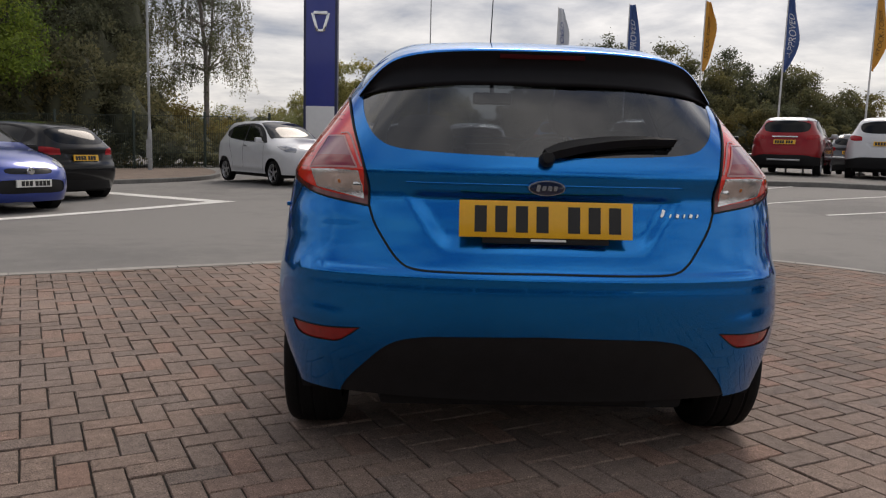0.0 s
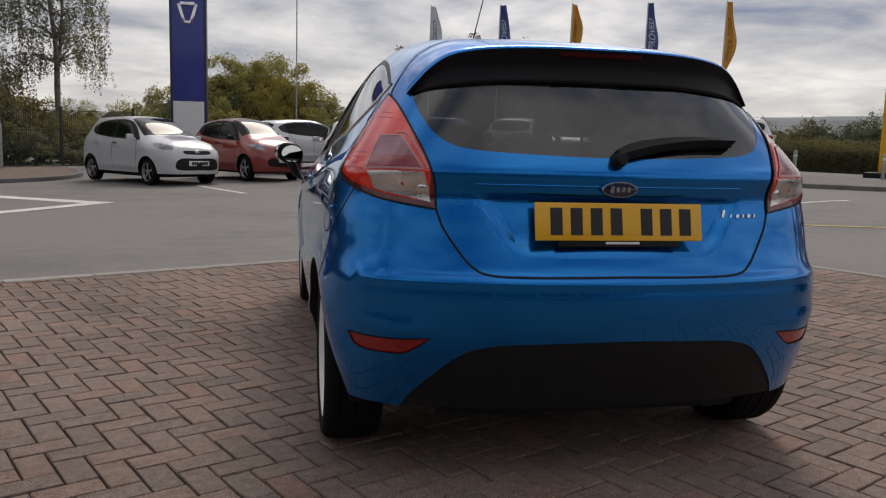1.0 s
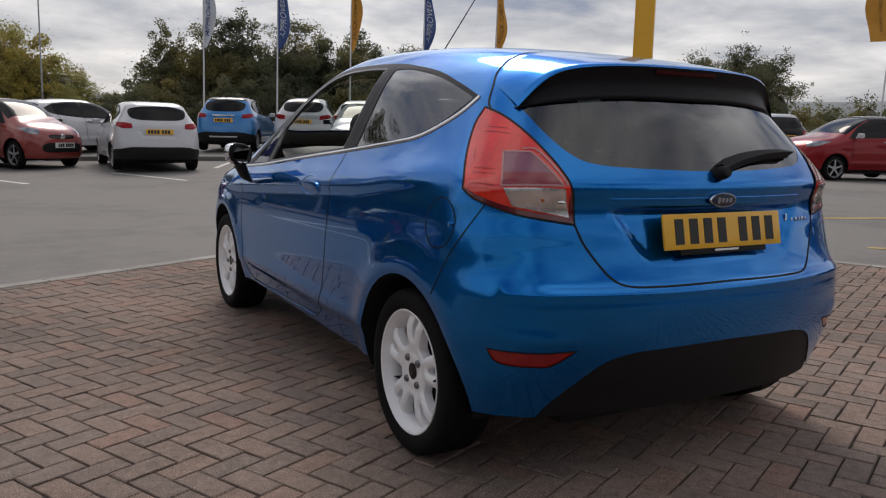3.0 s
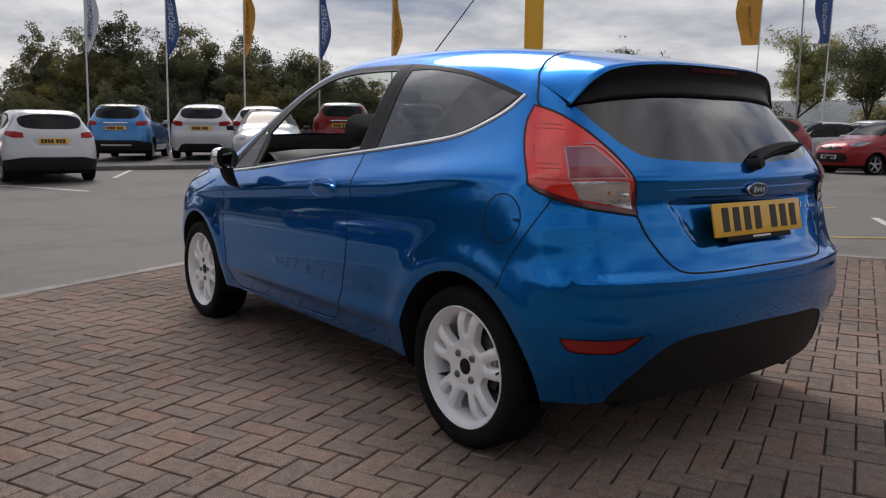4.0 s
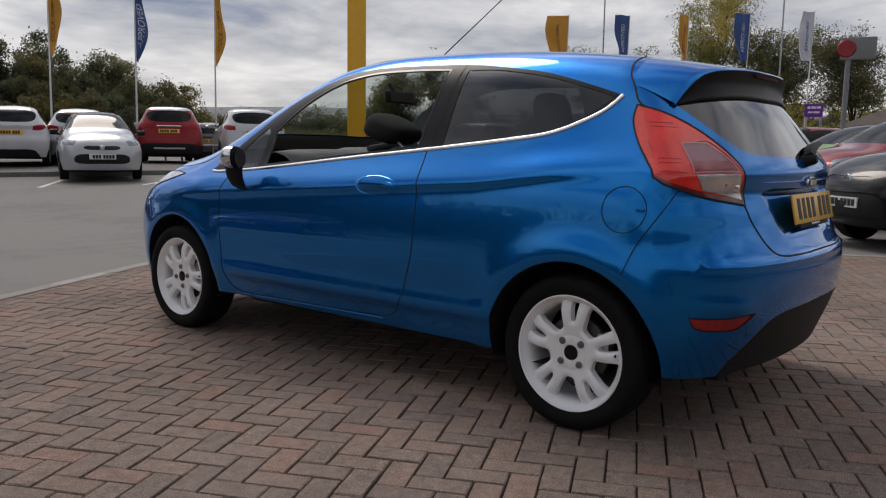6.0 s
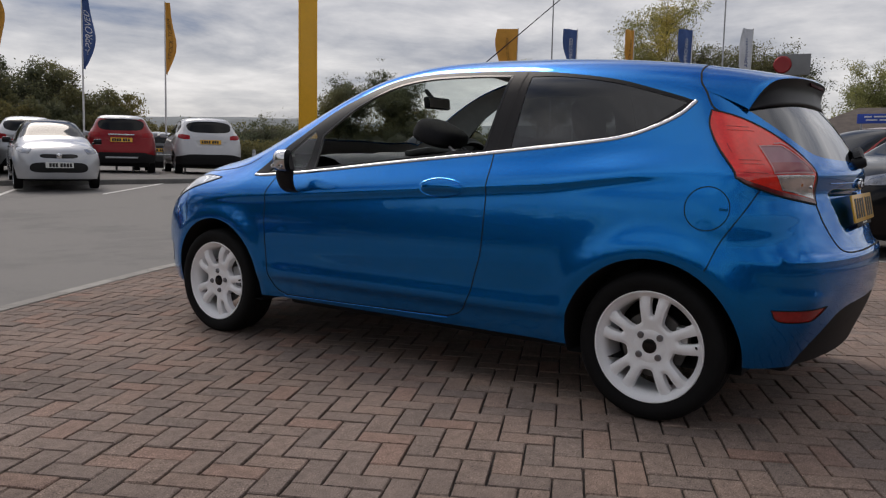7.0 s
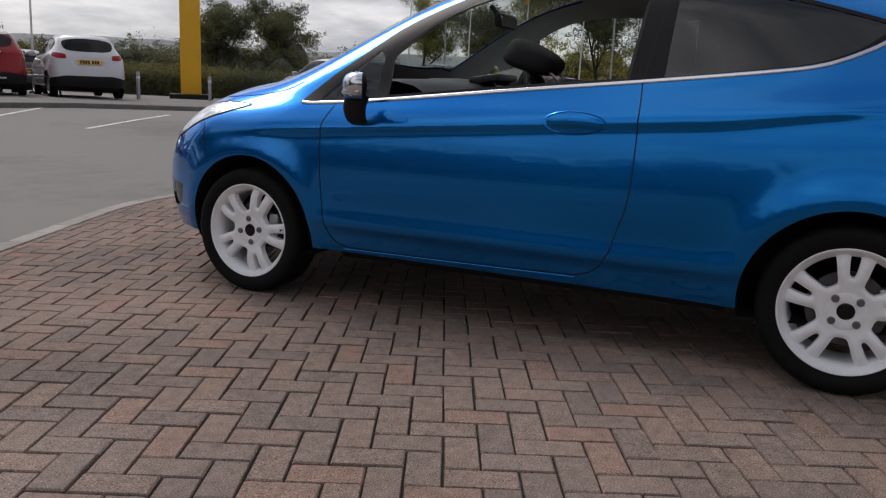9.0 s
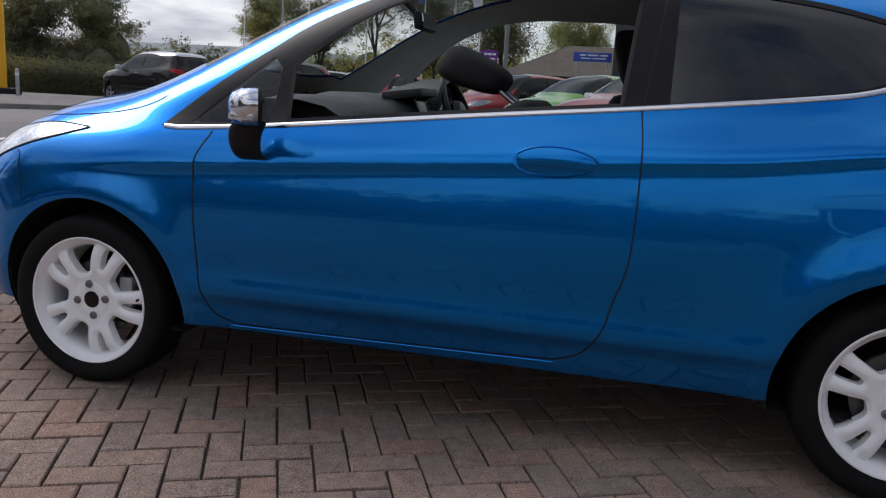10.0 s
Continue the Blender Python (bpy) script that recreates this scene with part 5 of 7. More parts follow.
tagged(new("kerb_side", strip_mesh("kerb_side", KERB_LEFT, [(-0.07, -0.05), (-0.065, 0.09), (-0.05, 0.105), (0.06, 0.105), (0.06, 0.0)], STONE)), "grey concrete kerb of a brown verge", "kerb", kind="structure")
tagged(new("verge", strip_mesh("verge", KERB_LEFT, [(0.06, 0.10), (2.0, 0.11), (5.0, 0.12), (7.0, -0.05)], BROWN)), "brown verge in front of a green fence", "paving", kind="structure")

# painted lines
WHITE_LINE = material("worn_white_line", (0.62, 0.61, 0.58), 0.8, vary=0.3, scale=5)
YELLOW_LINE = material("worn_yellow_line", (0.50, 0.36, 0.10), 0.8, vary=0.35, scale=4)


def marking(name, points, width, mat, label):
    mid = smooth_line([(*p, 0) for p in points], 0.5, range(len(points)))[:, :2]
    ob = new(name, strip_mesh(name, mid, [(-width / 2, 0.006), (width / 2, 0.006)], mat))
    return tagged(ob, label, "road marking", kind="structure")


for pts, w in (([(-9.0, 2.6), (-5.94, 7.88), (-3.75, 11.45)], 0.34), ([(-3.85, 11.3), (-7.1, 13.88)], 0.34), ([(-2.7, 15.6), (-1.6, 13.2)], 0.1), ([(0.0, 15.3), (1.0, 12.9)], 0.1), ([(2.24, 15.95), (3.25, 18.3)], 0.1),
               ([(3.7, 14.17), (4.94, 15.85)], 0.1), ([(5.42, 13.44), (8.67, 15.86)], 0.1), ([(5.66, 11.1), (9.0, 12.6)], 0.1), ([(5.99, 9.34), (9.4, 10.3)], 0.1), ([(8.48, 2.94), (6.25, 1.23)], 0.1)):
    marking("bay_line", pts, w, WHITE_LINE, "worn white painted parking line")
for pts in ([(6.6, 5.2), (9.2, 3.85)], [(6.0, 7.4), (8.9, 6.0)], [(5.9, 2.75), (6.9, 1.8)]):
    marking("yellow_line", pts, 0.09, YELLOW_LINE, "worn yellow painted line")
# ---- far cars ----
class Hatch(Skin):
    """A five-door hatchback of the usual sort."""
    recess, crease, boat, shelf = 0.02, 0.008, 0.08, 0.0
    floor = 0.22


class Crossover(Skin):
    """A taller crossover with an upright tail."""
    recess, crease, boat, shelf = 0.02, 0.008, 0.05, 0.0
    floor = 0.26
    tail = Spline((0.15, -0.62), (0.3, -0.68), (0.45, -0.72), (0.6, -0.72), (0.75, -0.70), (0.9, -0.67), (1.0, -0.64), (1.15, -0.56), (1.3, -0.47), (1.5, -0.36))
    roof = Spline((-0.7, 1.40), (-0.3, 1.485), (0.3, 1.53), (0.9, 1.545), (1.35, 1.52), (1.65, 1.44), (2.0, 1.27), (2.3, 1.12), (2.5, 1.07), (2.8, 1.02), (3.1, 0.93), (3.3, 0.78), (3.45, 0.56))
    nose = Spline((0.1, 3.2), (0.25, 3.29), (0.5, 3.34), (0.7, 3.32), (0.85, 3.24), (0.95, 3.1), (1.05, 2.9))
    sill = Spline((0.10, -0.09), (0.20, -0.05), (0.30, -0.025), (0.42, -0.010), (0.55, 0.0), (0.75, -0.002), (0.9, -0.018), (1.0, -0.045), (1.08, -0.085), (1.2, -0.14), (1.35, -0.205), (1.5, -0.28))
    belt = Spline((-0.6, 1.03), (0.76, 1.0), (2.3, 0.95), (3.0, 0.92))


def far_cut(skin, tall):
    """Openings and lamps for a far car's skin."""
    h = 0.06 if tall else 0.0
    fl = lambda pts, c=(): skin.side(smooth_line(pts, 0.05, c, True))
    rr = lambda pts: skin.back(np.where(smooth_line(pts, 0.05) < 0.002, 0, smooth_line(pts, 0.05)))
    ring_at = lambda y, r: skin.side(np.stack([y + r * np.cos(np.arange(32) * math.pi / 16), skin.axle_z + r * np.sin(np.arange(32) * math.pi / 16)], 1))
    on = lambda pts, c=(): skin.from_uv(skin.to_uv(smooth_line(pts, 0.05, c, True)))
    on_open = lambda pts: skin.from_uv(skin.to_uv(np.maximum(smooth_line(pts, 0.05), (0, -9, 0))))
    ab = lambda pts: skin.above(smooth_line(pts, 0.06, (2, 6)))
    low = [("hole", ring_at(0.0, 0.35)), ("hole", ring_at(2.489, 0.355)),
           ("front_glass", fl([(1.95, 0.97 + h), (1.55, 1.27 + h), (1.2, 1.36 + h), (1.02, 1.37 + h), (1.02, 0.985 + h)], (0, 3, 4))),
           ("side_glass", fl([(0.96, 1.37 + h), (0.55, 1.35 + h), (0.14, 1.29 + h), (0.17, 1.03 + h), (0.96, 0.99 + h)], (0, 2, 3, 4))),
           ("trim", fl([(2.14, 0.93 + h), (1.72, 1.25 + h), (1.3, 1.385 + h), (0.7, 1.39 + h), (0.2, 1.33 + h), (-0.12, 1.20 + h), (0.05, 1.06 + h), (0.9, 0.97 + h)], (0, 5))),
           ("lamp", on([(0.52, -0.62, 0.98 + h), (0.66, -0.50, 1.00 + h), (0.735, -0.30, 0.99 + h), (0.75, -0.30, 0.91 + h), (0.66, -0.50, 0.86 + h), (0.50, -0.62, 0.87 + h)], (0, 2, 3, 5))),
           ("rear_glass", rr([(0, 1.04 + h), (0.35, 1.05 + h), (0.50, 1.09 + h), (0.55, 1.17 + h), (0.53, 1.28 + h), (0.3, 1.34 + h), (0, 1.355 + h)])),
           ("head", on([(0.77, 2.60, 0.86 + h), (0.66, 2.90, 0.87 + h), (0.50, 3.08, 0.82 + h), (0.55, 3.10, 0.72 + h), (0.72, 2.90, 0.74 + h)], (0, 2, 3))),
           ("screen", ab([(0, 1.40), (0.3, 1.385), (0.50, 1.37), (0.54, 1.50), (0.60, 1.78), (0.655, 2.05), (0.66, 2.16), (0.4, 2.26), (0, 2.3)])),
           ("grille", on_open([(0.0, 3.33, 0.55 + h), (0.44, 3.2, 0.54 + h), (0.52, 3.1, 0.45), (0.45, 3.2, 0.36), (0, 3.3, 0.35)])),
           ("upper_grille", on_open([(0.0, 3.3, 0.72 + h), (0.3, 3.2, 0.72 + h), (0.36, 3.2, 0.68 + h), (0.3, 3.25, 0.64 + h), (0.0, 3.3, 0.63 + h)]))]
    if tall:
        low.append(("trim", np.concatenate([skin.back(smooth_line([(0, 0.53), (0.5, 0.53), (0.66, 0.50)], 0.05)), skin.side(smooth_line([(-0.40, 0.47), (-0.34, 0.42), (-0.34, 0.15)], 0.05)), skin.back([(0.55, 0.12), (0, 0.12)])])))
    else:
        low.append(("trim", np.concatenate([skin.back(smooth_line([(0, 0.40), (0.42, 0.40), (0.56, 0.33), (0.60, 0.15), (0, 0.13)], 0.05))])))
    return shell(skin, low, 2.6)


FAR_CUTS = {"hatch": (Hatch(), False), "crossover": (Crossover(), True)}
FAR_SHAPES = {k: far_cut(*v) for k, v in FAR_CUTS.items()}
FAR_GLASS = material("dark_car_glass", (0.006, 0.007, 0.008), 0.04, spec=0.22)
FAR_RED = material("far_red_lamp", (0.30, 0.008, 0.012), 0.2, coat=0.2, spec=0.2, vary=0.25, scale=14)
FAR_CLEAR = material("far_head_lamp", (0.20, 0.21, 0.23), 0.12, 0.6, coat=1.0, vary=0.6, scale=9)
FAR_MESH = {}


def far_mesh(key, make):
    if key not in FAR_MESH:
        FAR_MESH[key] = make()
    return FAR_MESH[key]


def far_car(name, shape, x, y, heading, colour, label, size=(1.0, 1.0, 1.0), roof=None, plate=True, chrome=False, stripe=False):
    """A parked car; heading in degrees clockwise from +y."""
    cut = FAR_SHAPES[shape]
    m = pose(x, y, 0.002 if pad_depth(x, y) < 0.4 else at_lot(x, y) + (0.112 if far_raised(x, y) else 0.006), 0, 0, -heading) @ Matrix.Translation((0, -1.25 * size[1], 0)) @ Matrix.Diagonal((*size, 1))
    car = thing(name, m, label, "car", "cars parked round the lot")
    skin = FAR_CUTS[shape][0]
    tall = FAR_CUTS[shape][1]
    h = 0.06 if tall else 0.0
    child("body", shell_mesh("body", cut["body"], colour, both), car)
    for s in both:
        for key in ("front_glass", "side_glass"):
            child("side_window", far_mesh((shape, key, s), lambda: shell_mesh("side_window", cut[key], FAR_GLASS, (s,), -0.004)), car)
    for key, nm, mat, o in (("trim", "black_trim", BLACK_TRIM, 0.0), ("rear_glass", "rear_window", FAR_GLASS, -0.004), ("screen", "windscreen", FAR_GLASS, -0.004),
                            ("grille", "lower_grille", BLACK_TRIM, -0.01), ("upper_grille", "grille", BLACK_GLOSS, -0.005)):
        child(nm, far_mesh((shape, key), lambda: shell_mesh(nm, cut[key], mat, both, o)), car)
    for s in both:
        child("tail_light", far_mesh((shape, "lamp", s), lambda: shell_mesh("tail_light", cut["lamp"], FAR_RED, (s,), 0.004)), car)
        child("headlight", far_mesh((shape, "head", s), lambda: shell_mesh("headlight", cut["head"], FAR_CLEAR, (s,), 0.004)), car)

    def made(key, fill, mat):
        def make():
            bm = bmesh.new()
            fill(bm)
            me = bpy.data.meshes.new(key)
            bmesh.ops.recalc_face_normals(bm, faces=bm.faces)
            bm.to_mesh(me)
            bm.free()
            me.materials.append(mat)
            me.polygons.foreach_set("use_smooth", [True] * len(me.polygons))
            me.set_sharp_from_angle(angle=radians(35))
            return me
        return far_mesh((shape, key), make)

    def tyre(bm):
        lathe(bm, [(0.19, 0.07), (0.215, 0.088), (0.26, 0.09), (0.285, 0.075), (0.288, 0.0), (0.285, -0.08), (0.25, -0.09), (0.0, -0.08)], n=28)

    def rim(bm):
        lathe(bm, [(0.207, 0.074), (0.210, 0.088), (0.203, 0.086), (0.190, 0.06), (0.185, 0.03)], n=28)
        lathe(bm, [(0.0, 0.074), (0.05, 0.072), (0.062, 0.05)], n=20)
        for k in range(5):
            a = 2 * math.pi * k / 5 + 0.3
            box(bm, (0.016, 0.155, 0.040), Matrix.Rotation(a, 4, "X") @ pose(0.068, 0.125, 0), 0.0)

    for wy in (0.0, 2.489):
        for s in both:
            hub = child("wheel", None, car)
            hub.matrix_basis = pose(s * 0.735, wy, 0.288, 0, 0, 0 if s > 0 else 180)
            child("tyre", made("tyre", tyre, RUBBER), hub)
            child("rim", made("rim", rim, FAR_RIM), hub)
    for s in both:
        for k, pts in enumerate((((1.00, 1.36 + h), (1.00, 0.80), (1.03, 0.38)), ((2.02, 0.93 + h), (2.06, 0.70), (2.02, 0.36)), ((0.16, 1.02 + h), (0.30, 0.85), (0.42, 0.62), (0.46, 0.40)))):
            def seam():
                mid = skin.side(smooth_line(pts, 0.08))
                v, f = sweep(mid, skin.normal(mid), [(-0.005, 0.0025), (0.005, 0.0025)])
                return mesh_from("door_seam", v * np.array((s, 1, 1)), f, BLACK_GAP)
            child("door_seam", far_mesh((shape, "seam", k, s), seam), car)
    child("underside", made("underside", lambda bm: box(bm, (1.36, 3.1, 0.5), pose(0, 1.20, 0.42), 0.05), BLACK_GAP), car)
    for s in both:
        child("door_mirror", made("mirror%d" % s, lambda bm: (box(bm, (0.17, 0.09, 0.12), pose(s * 0.90, 1.92, 1.0 + h), 0.035), rod(bm, (s * 0.78, 1.94, 0.95 + h), (s * 0.88, 1.93, 0.98 + h), 0.025)), BLACK_GLOSS if roof else colour), car)
        for along, up in ((1.12, 0.86), (0.22, 0.88)):
            child("door_handle", made("handle%d" % s, lambda bm: box(bm, (0.03, 0.18, 0.025), pose(s * 0.838, along, up + h), 0.008), colour), car)
    yb = float(skin.back([(0.0, 0.78 + h)])[0][1])
    yf = 3.30
    back_plate = child("rear_plate", made("rear_plate", lambda bm: box(bm, (0.52, 0.02, 0.11), pose(0, yb - 0.012, 0.80 + h, -10)), PLATE_Y), car)
    front_plate = child("front_plate", made("front_plate", lambda bm: box(bm, (0.52, 0.03, 0.11), pose(0, yf + 0.005, 0.50, 0)), PLATE_W), car)
    for i in range(7):
        bar_x = -0.205 + 0.058 * i + (0.03 if i > 3 else 0)
        child("plate_bar", made("rear_bar%d" % i, lambda bm: box(bm, (0.045, 0.006, 0.075), pose(bar_x, yb - 0.024, 0.80 + h, -10)), INK), back_plate)
        child("plate_bar", made("front_bar%d" % i, lambda bm: box(bm, (0.045, 0.006, 0.075), pose(bar_x, yf + 0.022, 0.50, 0)), INK), front_plate)
    child("front_badge", made("front_badge", lambda bm: lathe(bm, [(0, 0.02), (0.05, 0.016), (0.06, 0)], pose(0, yf - 0.06, 0.68 + h, 0, 0, 90), n=20), CHROME), car)
    if chrome:
        yc = float(skin.back([(0.0, 0.92 + h)])[0][1])
        child("chrome_bar", made("chrome_bar", lambda bm: box(bm, (0.62, 0.03, 0.04), pose(0, yc - 0.01, 0.935 + h), 0.01), CHROME), car)
        child("skid_plate", made("skid_plate", lambda bm: box(bm, (0.78, 0.04, 0.05), pose(0, -0.70, 0.40), 0.015), STEEL), car)
    if roof:
        q, n, f = cut["body"]
        tri = q[f].mean(1)
        sel = f[(tri[:, 2] > 1.36 + h)]
        child("roof_panel", shell_mesh("roof_panel", (q, n, sel), roof, both, 0.004), car, "roof in a contrasting colour")
    return car


def far_raised(x, y):
    """Whether a place lies on the raised strip of the far row."""
    d = np.hypot(KERB_FAR[:, 0] - x, KERB_FAR[:, 1] - y)
    i = int(np.argmin(d))
    if d[i] > 8:
        return False
    t = KERB_FAR[min(i + 1, len(KERB_FAR) - 1)] - KERB_FAR[max(i - 1, 0)]
    return (-t[1] * (x - KERB_FAR[i][0]) + t[0] * (y - KERB_FAR[i][1])) > 0


FAR_RIM = material("far_alloy", (0.42, 0.43, 0.45), 0.35, 0.7, vary=0.1, scale=20)
C_WHITE = paint("white_paint", (0.54, 0.55, 0.57))
C_PALE = paint("silver_white_paint", (0.40, 0.41, 0.43), 0.2)
C_SILVER = paint("silver_paint", (0.46, 0.47, 0.48), 0.5)
C_RED = paint("red_paint", (0.25, 0.010, 0.014), 0.2)
C_RED.node_tree.nodes["Principled BSDF"].inputs["Coat IOR"].default_value = 1.3
C_RED.node_tree.nodes["Principled BSDF"].inputs["Specular IOR Level"].default_value = 0.15
C_BRICK = paint("dull_red_paint", (0.26, 0.030, 0.022), 0.1)
C_BLACK = paint("black_paint", (0.004, 0.004, 0.005))
C_BLACK.node_tree.nodes["Principled BSDF"].inputs["Coat IOR"].default_value = 1.3
C_BLACK.node_tree.nodes["Principled BSDF"].inputs["Specular IOR Level"].default_value = 0.1
C_BLUE = paint("sky_blue_paint", (0.02, 0.20, 0.50), 0.3)
C_NAVY = paint("deep_blue_paint", (0.010, 0.035, 0.24), 0.4)
C_GREEN = paint("lime_green_paint", (0.13, 0.30, 0.03), 0.2)
C_GREY = paint("grey_paint", (0.06, 0.065, 0.07), 0.4)

far_car("black_hatchback", "hatch", -8.0, 12.6, -62, C_BLACK, "black five-door hatchback seen from behind", (1.0, 1.02, 0.98))
far_car("blue_hatchback_parked", "hatch", -7.9, 10.2, 122, C_NAVY, "deep blue hatchback nosing towards the drive", (1.04, 1.08, 0.98))
far_car("white_crossover", "crossover", -3.9, 17.2, 140, C_WHITE, "white rounded crossover parked by the verge", (0.97, 0.94, 0.98))
far_car("red_city_car", "hatch", -1.75, 18.3, 142, C_BRICK, "dull red small upright city car", (0.93, 0.80, 1.02))
far_car("white_hatchback", "hatch", -0.2, 22.0, 55, C_WHITE, "white hatchback in the second row", (1.0, 1.0, 0.97))
far_car("white_family_hatchback", "crossover", 0.9, 17.0, 0, C_WHITE, "white family hatchback with black lower bumper", (1.03, 1.05, 0.94))
far_car("blue_crossover", "crossover", 4.4, 22.2, 27, C_BLUE, "sky blue crossover with a black roof", roof=C_BLACK, chrome=True)
far_car("white_electric_hatchback", "hatch", 6.3, 21.1, 27, C_WHITE, "white electric hatchback with dark lower bumper", (1.0, 1.0, 1.05))
far_car("silver_estate", "hatch", 8.0, 21.0, 28, C_SILVER, "silver hatchback partly hidden in the row", (1.0, 1.0, 1.02))
far_car("silver_hatchback", "hatch", 6.0, 16.3, 205, C_PALE, "silver-white hatchback facing the paved area", (0.98, 0.98, 1.0))
far_car("red_crossover", "crossover", 10.9, 21.1, 33, C_RED, "red crossover with a white roof and chrome tailgate bar", (1.1, 1.05, 1.08), roof=C_WHITE, chrome=True)
far_car("grey_estate", "hatch", 15.0, 25.0, 35, C_GREY, "dark grey estate behind the row", (1.0, 1.1, 1.0))
far_car("white_suv", "crossover", 13.2, 20.3, 30, C_WHITE, "white family crossover with black lower bumper", (1.16, 1.1, 1.12))
far_car("black_crossover", "crossover", 18.1, 14.7, 22, C_BLACK, "black crossover with a pale roof", roof=C_SILVER)
far_car("red_crossover", "crossover", 16.6, 10.3, -76, C_RED, "red crossover nosing out with a black roof", roof=C_BLACK)
far_car("red_hatchback", "hatch", 15.0, 3.6, -50, C_RED, "red hatchback with a low wide grille")
far_car("green_hatchback", "hatch", 12.9, 1.8, -50, C_GREEN, "lime green three-door hatchback", (1.0, 1.0, 0.99))
far_car("red_crossover", "crossover", 10.2, 0.6, -50, C_RED, "red crossover with a chrome grille beside a bay line", chrome=True)
far_car("black_crossover", "crossover", 7.8, -0.6, -50, C_BLACK, "black crossover with a chrome grille")
far_car("white_suv", "crossover", 25.0, 11.0, 20, C_WHITE, "white crossover in the row behind")
far_car("white_bubble_car", "hatch", 24.0, 12.2, -60, C_WHITE, "small rounded white hatchback", (0.95, 0.9, 1.0))
far_car("red_people_carrier", "crossover", 22.8, 9.4, -75, C_RED, "dark red people carrier with black pillars", (1.03, 1.1, 1.02))
# ---- poles, flags, totems, fence, buildings ----
GALV = material("galvanised_steel", (0.36, 0.37, 0.38), 0.45, 0.6, vary=0.15, scale=4)
POLE_WHITE = material("white_pole", (0.62, 0.62, 0.62), 0.45, vary=0.08, scale=3)
GREY_BOX = material("grey_cladding", (0.20, 0.205, 0.21), 0.6, vary=0.1, scale=1.5)
TOTEM_BLUE = material("totem_blue", (0.025, 0.040, 0.26), 0.35, coat=0.3, vary=0.06, scale=0.8)
TOTEM_EDGE = material("totem_edge", (0.022, 0.028, 0.075), 0.45, vary=0.08, scale=0.8)
TOTEM_WHITE = material("totem_white", (0.66, 0.67, 0.68), 0.4, vary=0.05, scale=0.8)
TOTEM_YELLOW = material("totem_yellow", (0.80, 0.42, 0.010), 0.4, coat=0.2, vary=0.06, scale=0.8)
TOTEM_BLACK = material("totem_black", (0.028, 0.030, 0.034), 0.4, vary=0.08, scale=0.8)
FLAG_Y = material("yellow_flag", (0.60, 0.29, 0.045), 0.8, vary=0.12, scale=3)
FLAG_B = material("blue_flag", (0.05, 0.10, 0.27), 0.8, vary=0.15, scale=3)
FLAG_W = material("white_flag", (0.60, 0.62, 0.66), 0.8, vary=0.1, scale=3)
INK_BLUE = material("blue_ink", (0.02, 0.06, 0.25), 0.7)
INK_WHITE = material("white_ink", (0.70, 0.72, 0.75), 0.7)
INK_BROWN = material("brown_ink", (0.10, 0.05, 0.01), 0.7)


def words(text, size, mat, parent, m, name="lettering"):
    """Flat letters as a mesh."""
    c = bpy.data.curves.new(name, "FONT")
    c.body, c.size, c.align_x, c.align_y = text, size, "CENTER", "CENTER"
    tmp = bpy.data.objects.new(name, c)
    scene.collection.objects.link(tmp)
    bpy.context.view_layer.update()
    me = bpy.data.meshes.new_from_object(tmp)
    bpy.data.objects.remove(tmp)
    bpy.data.curves.remove(c)
    me.materials.clear()
    me.materials.append(mat)
    ob = child(name, me, parent)
    ob.matrix_basis = m
    return ob


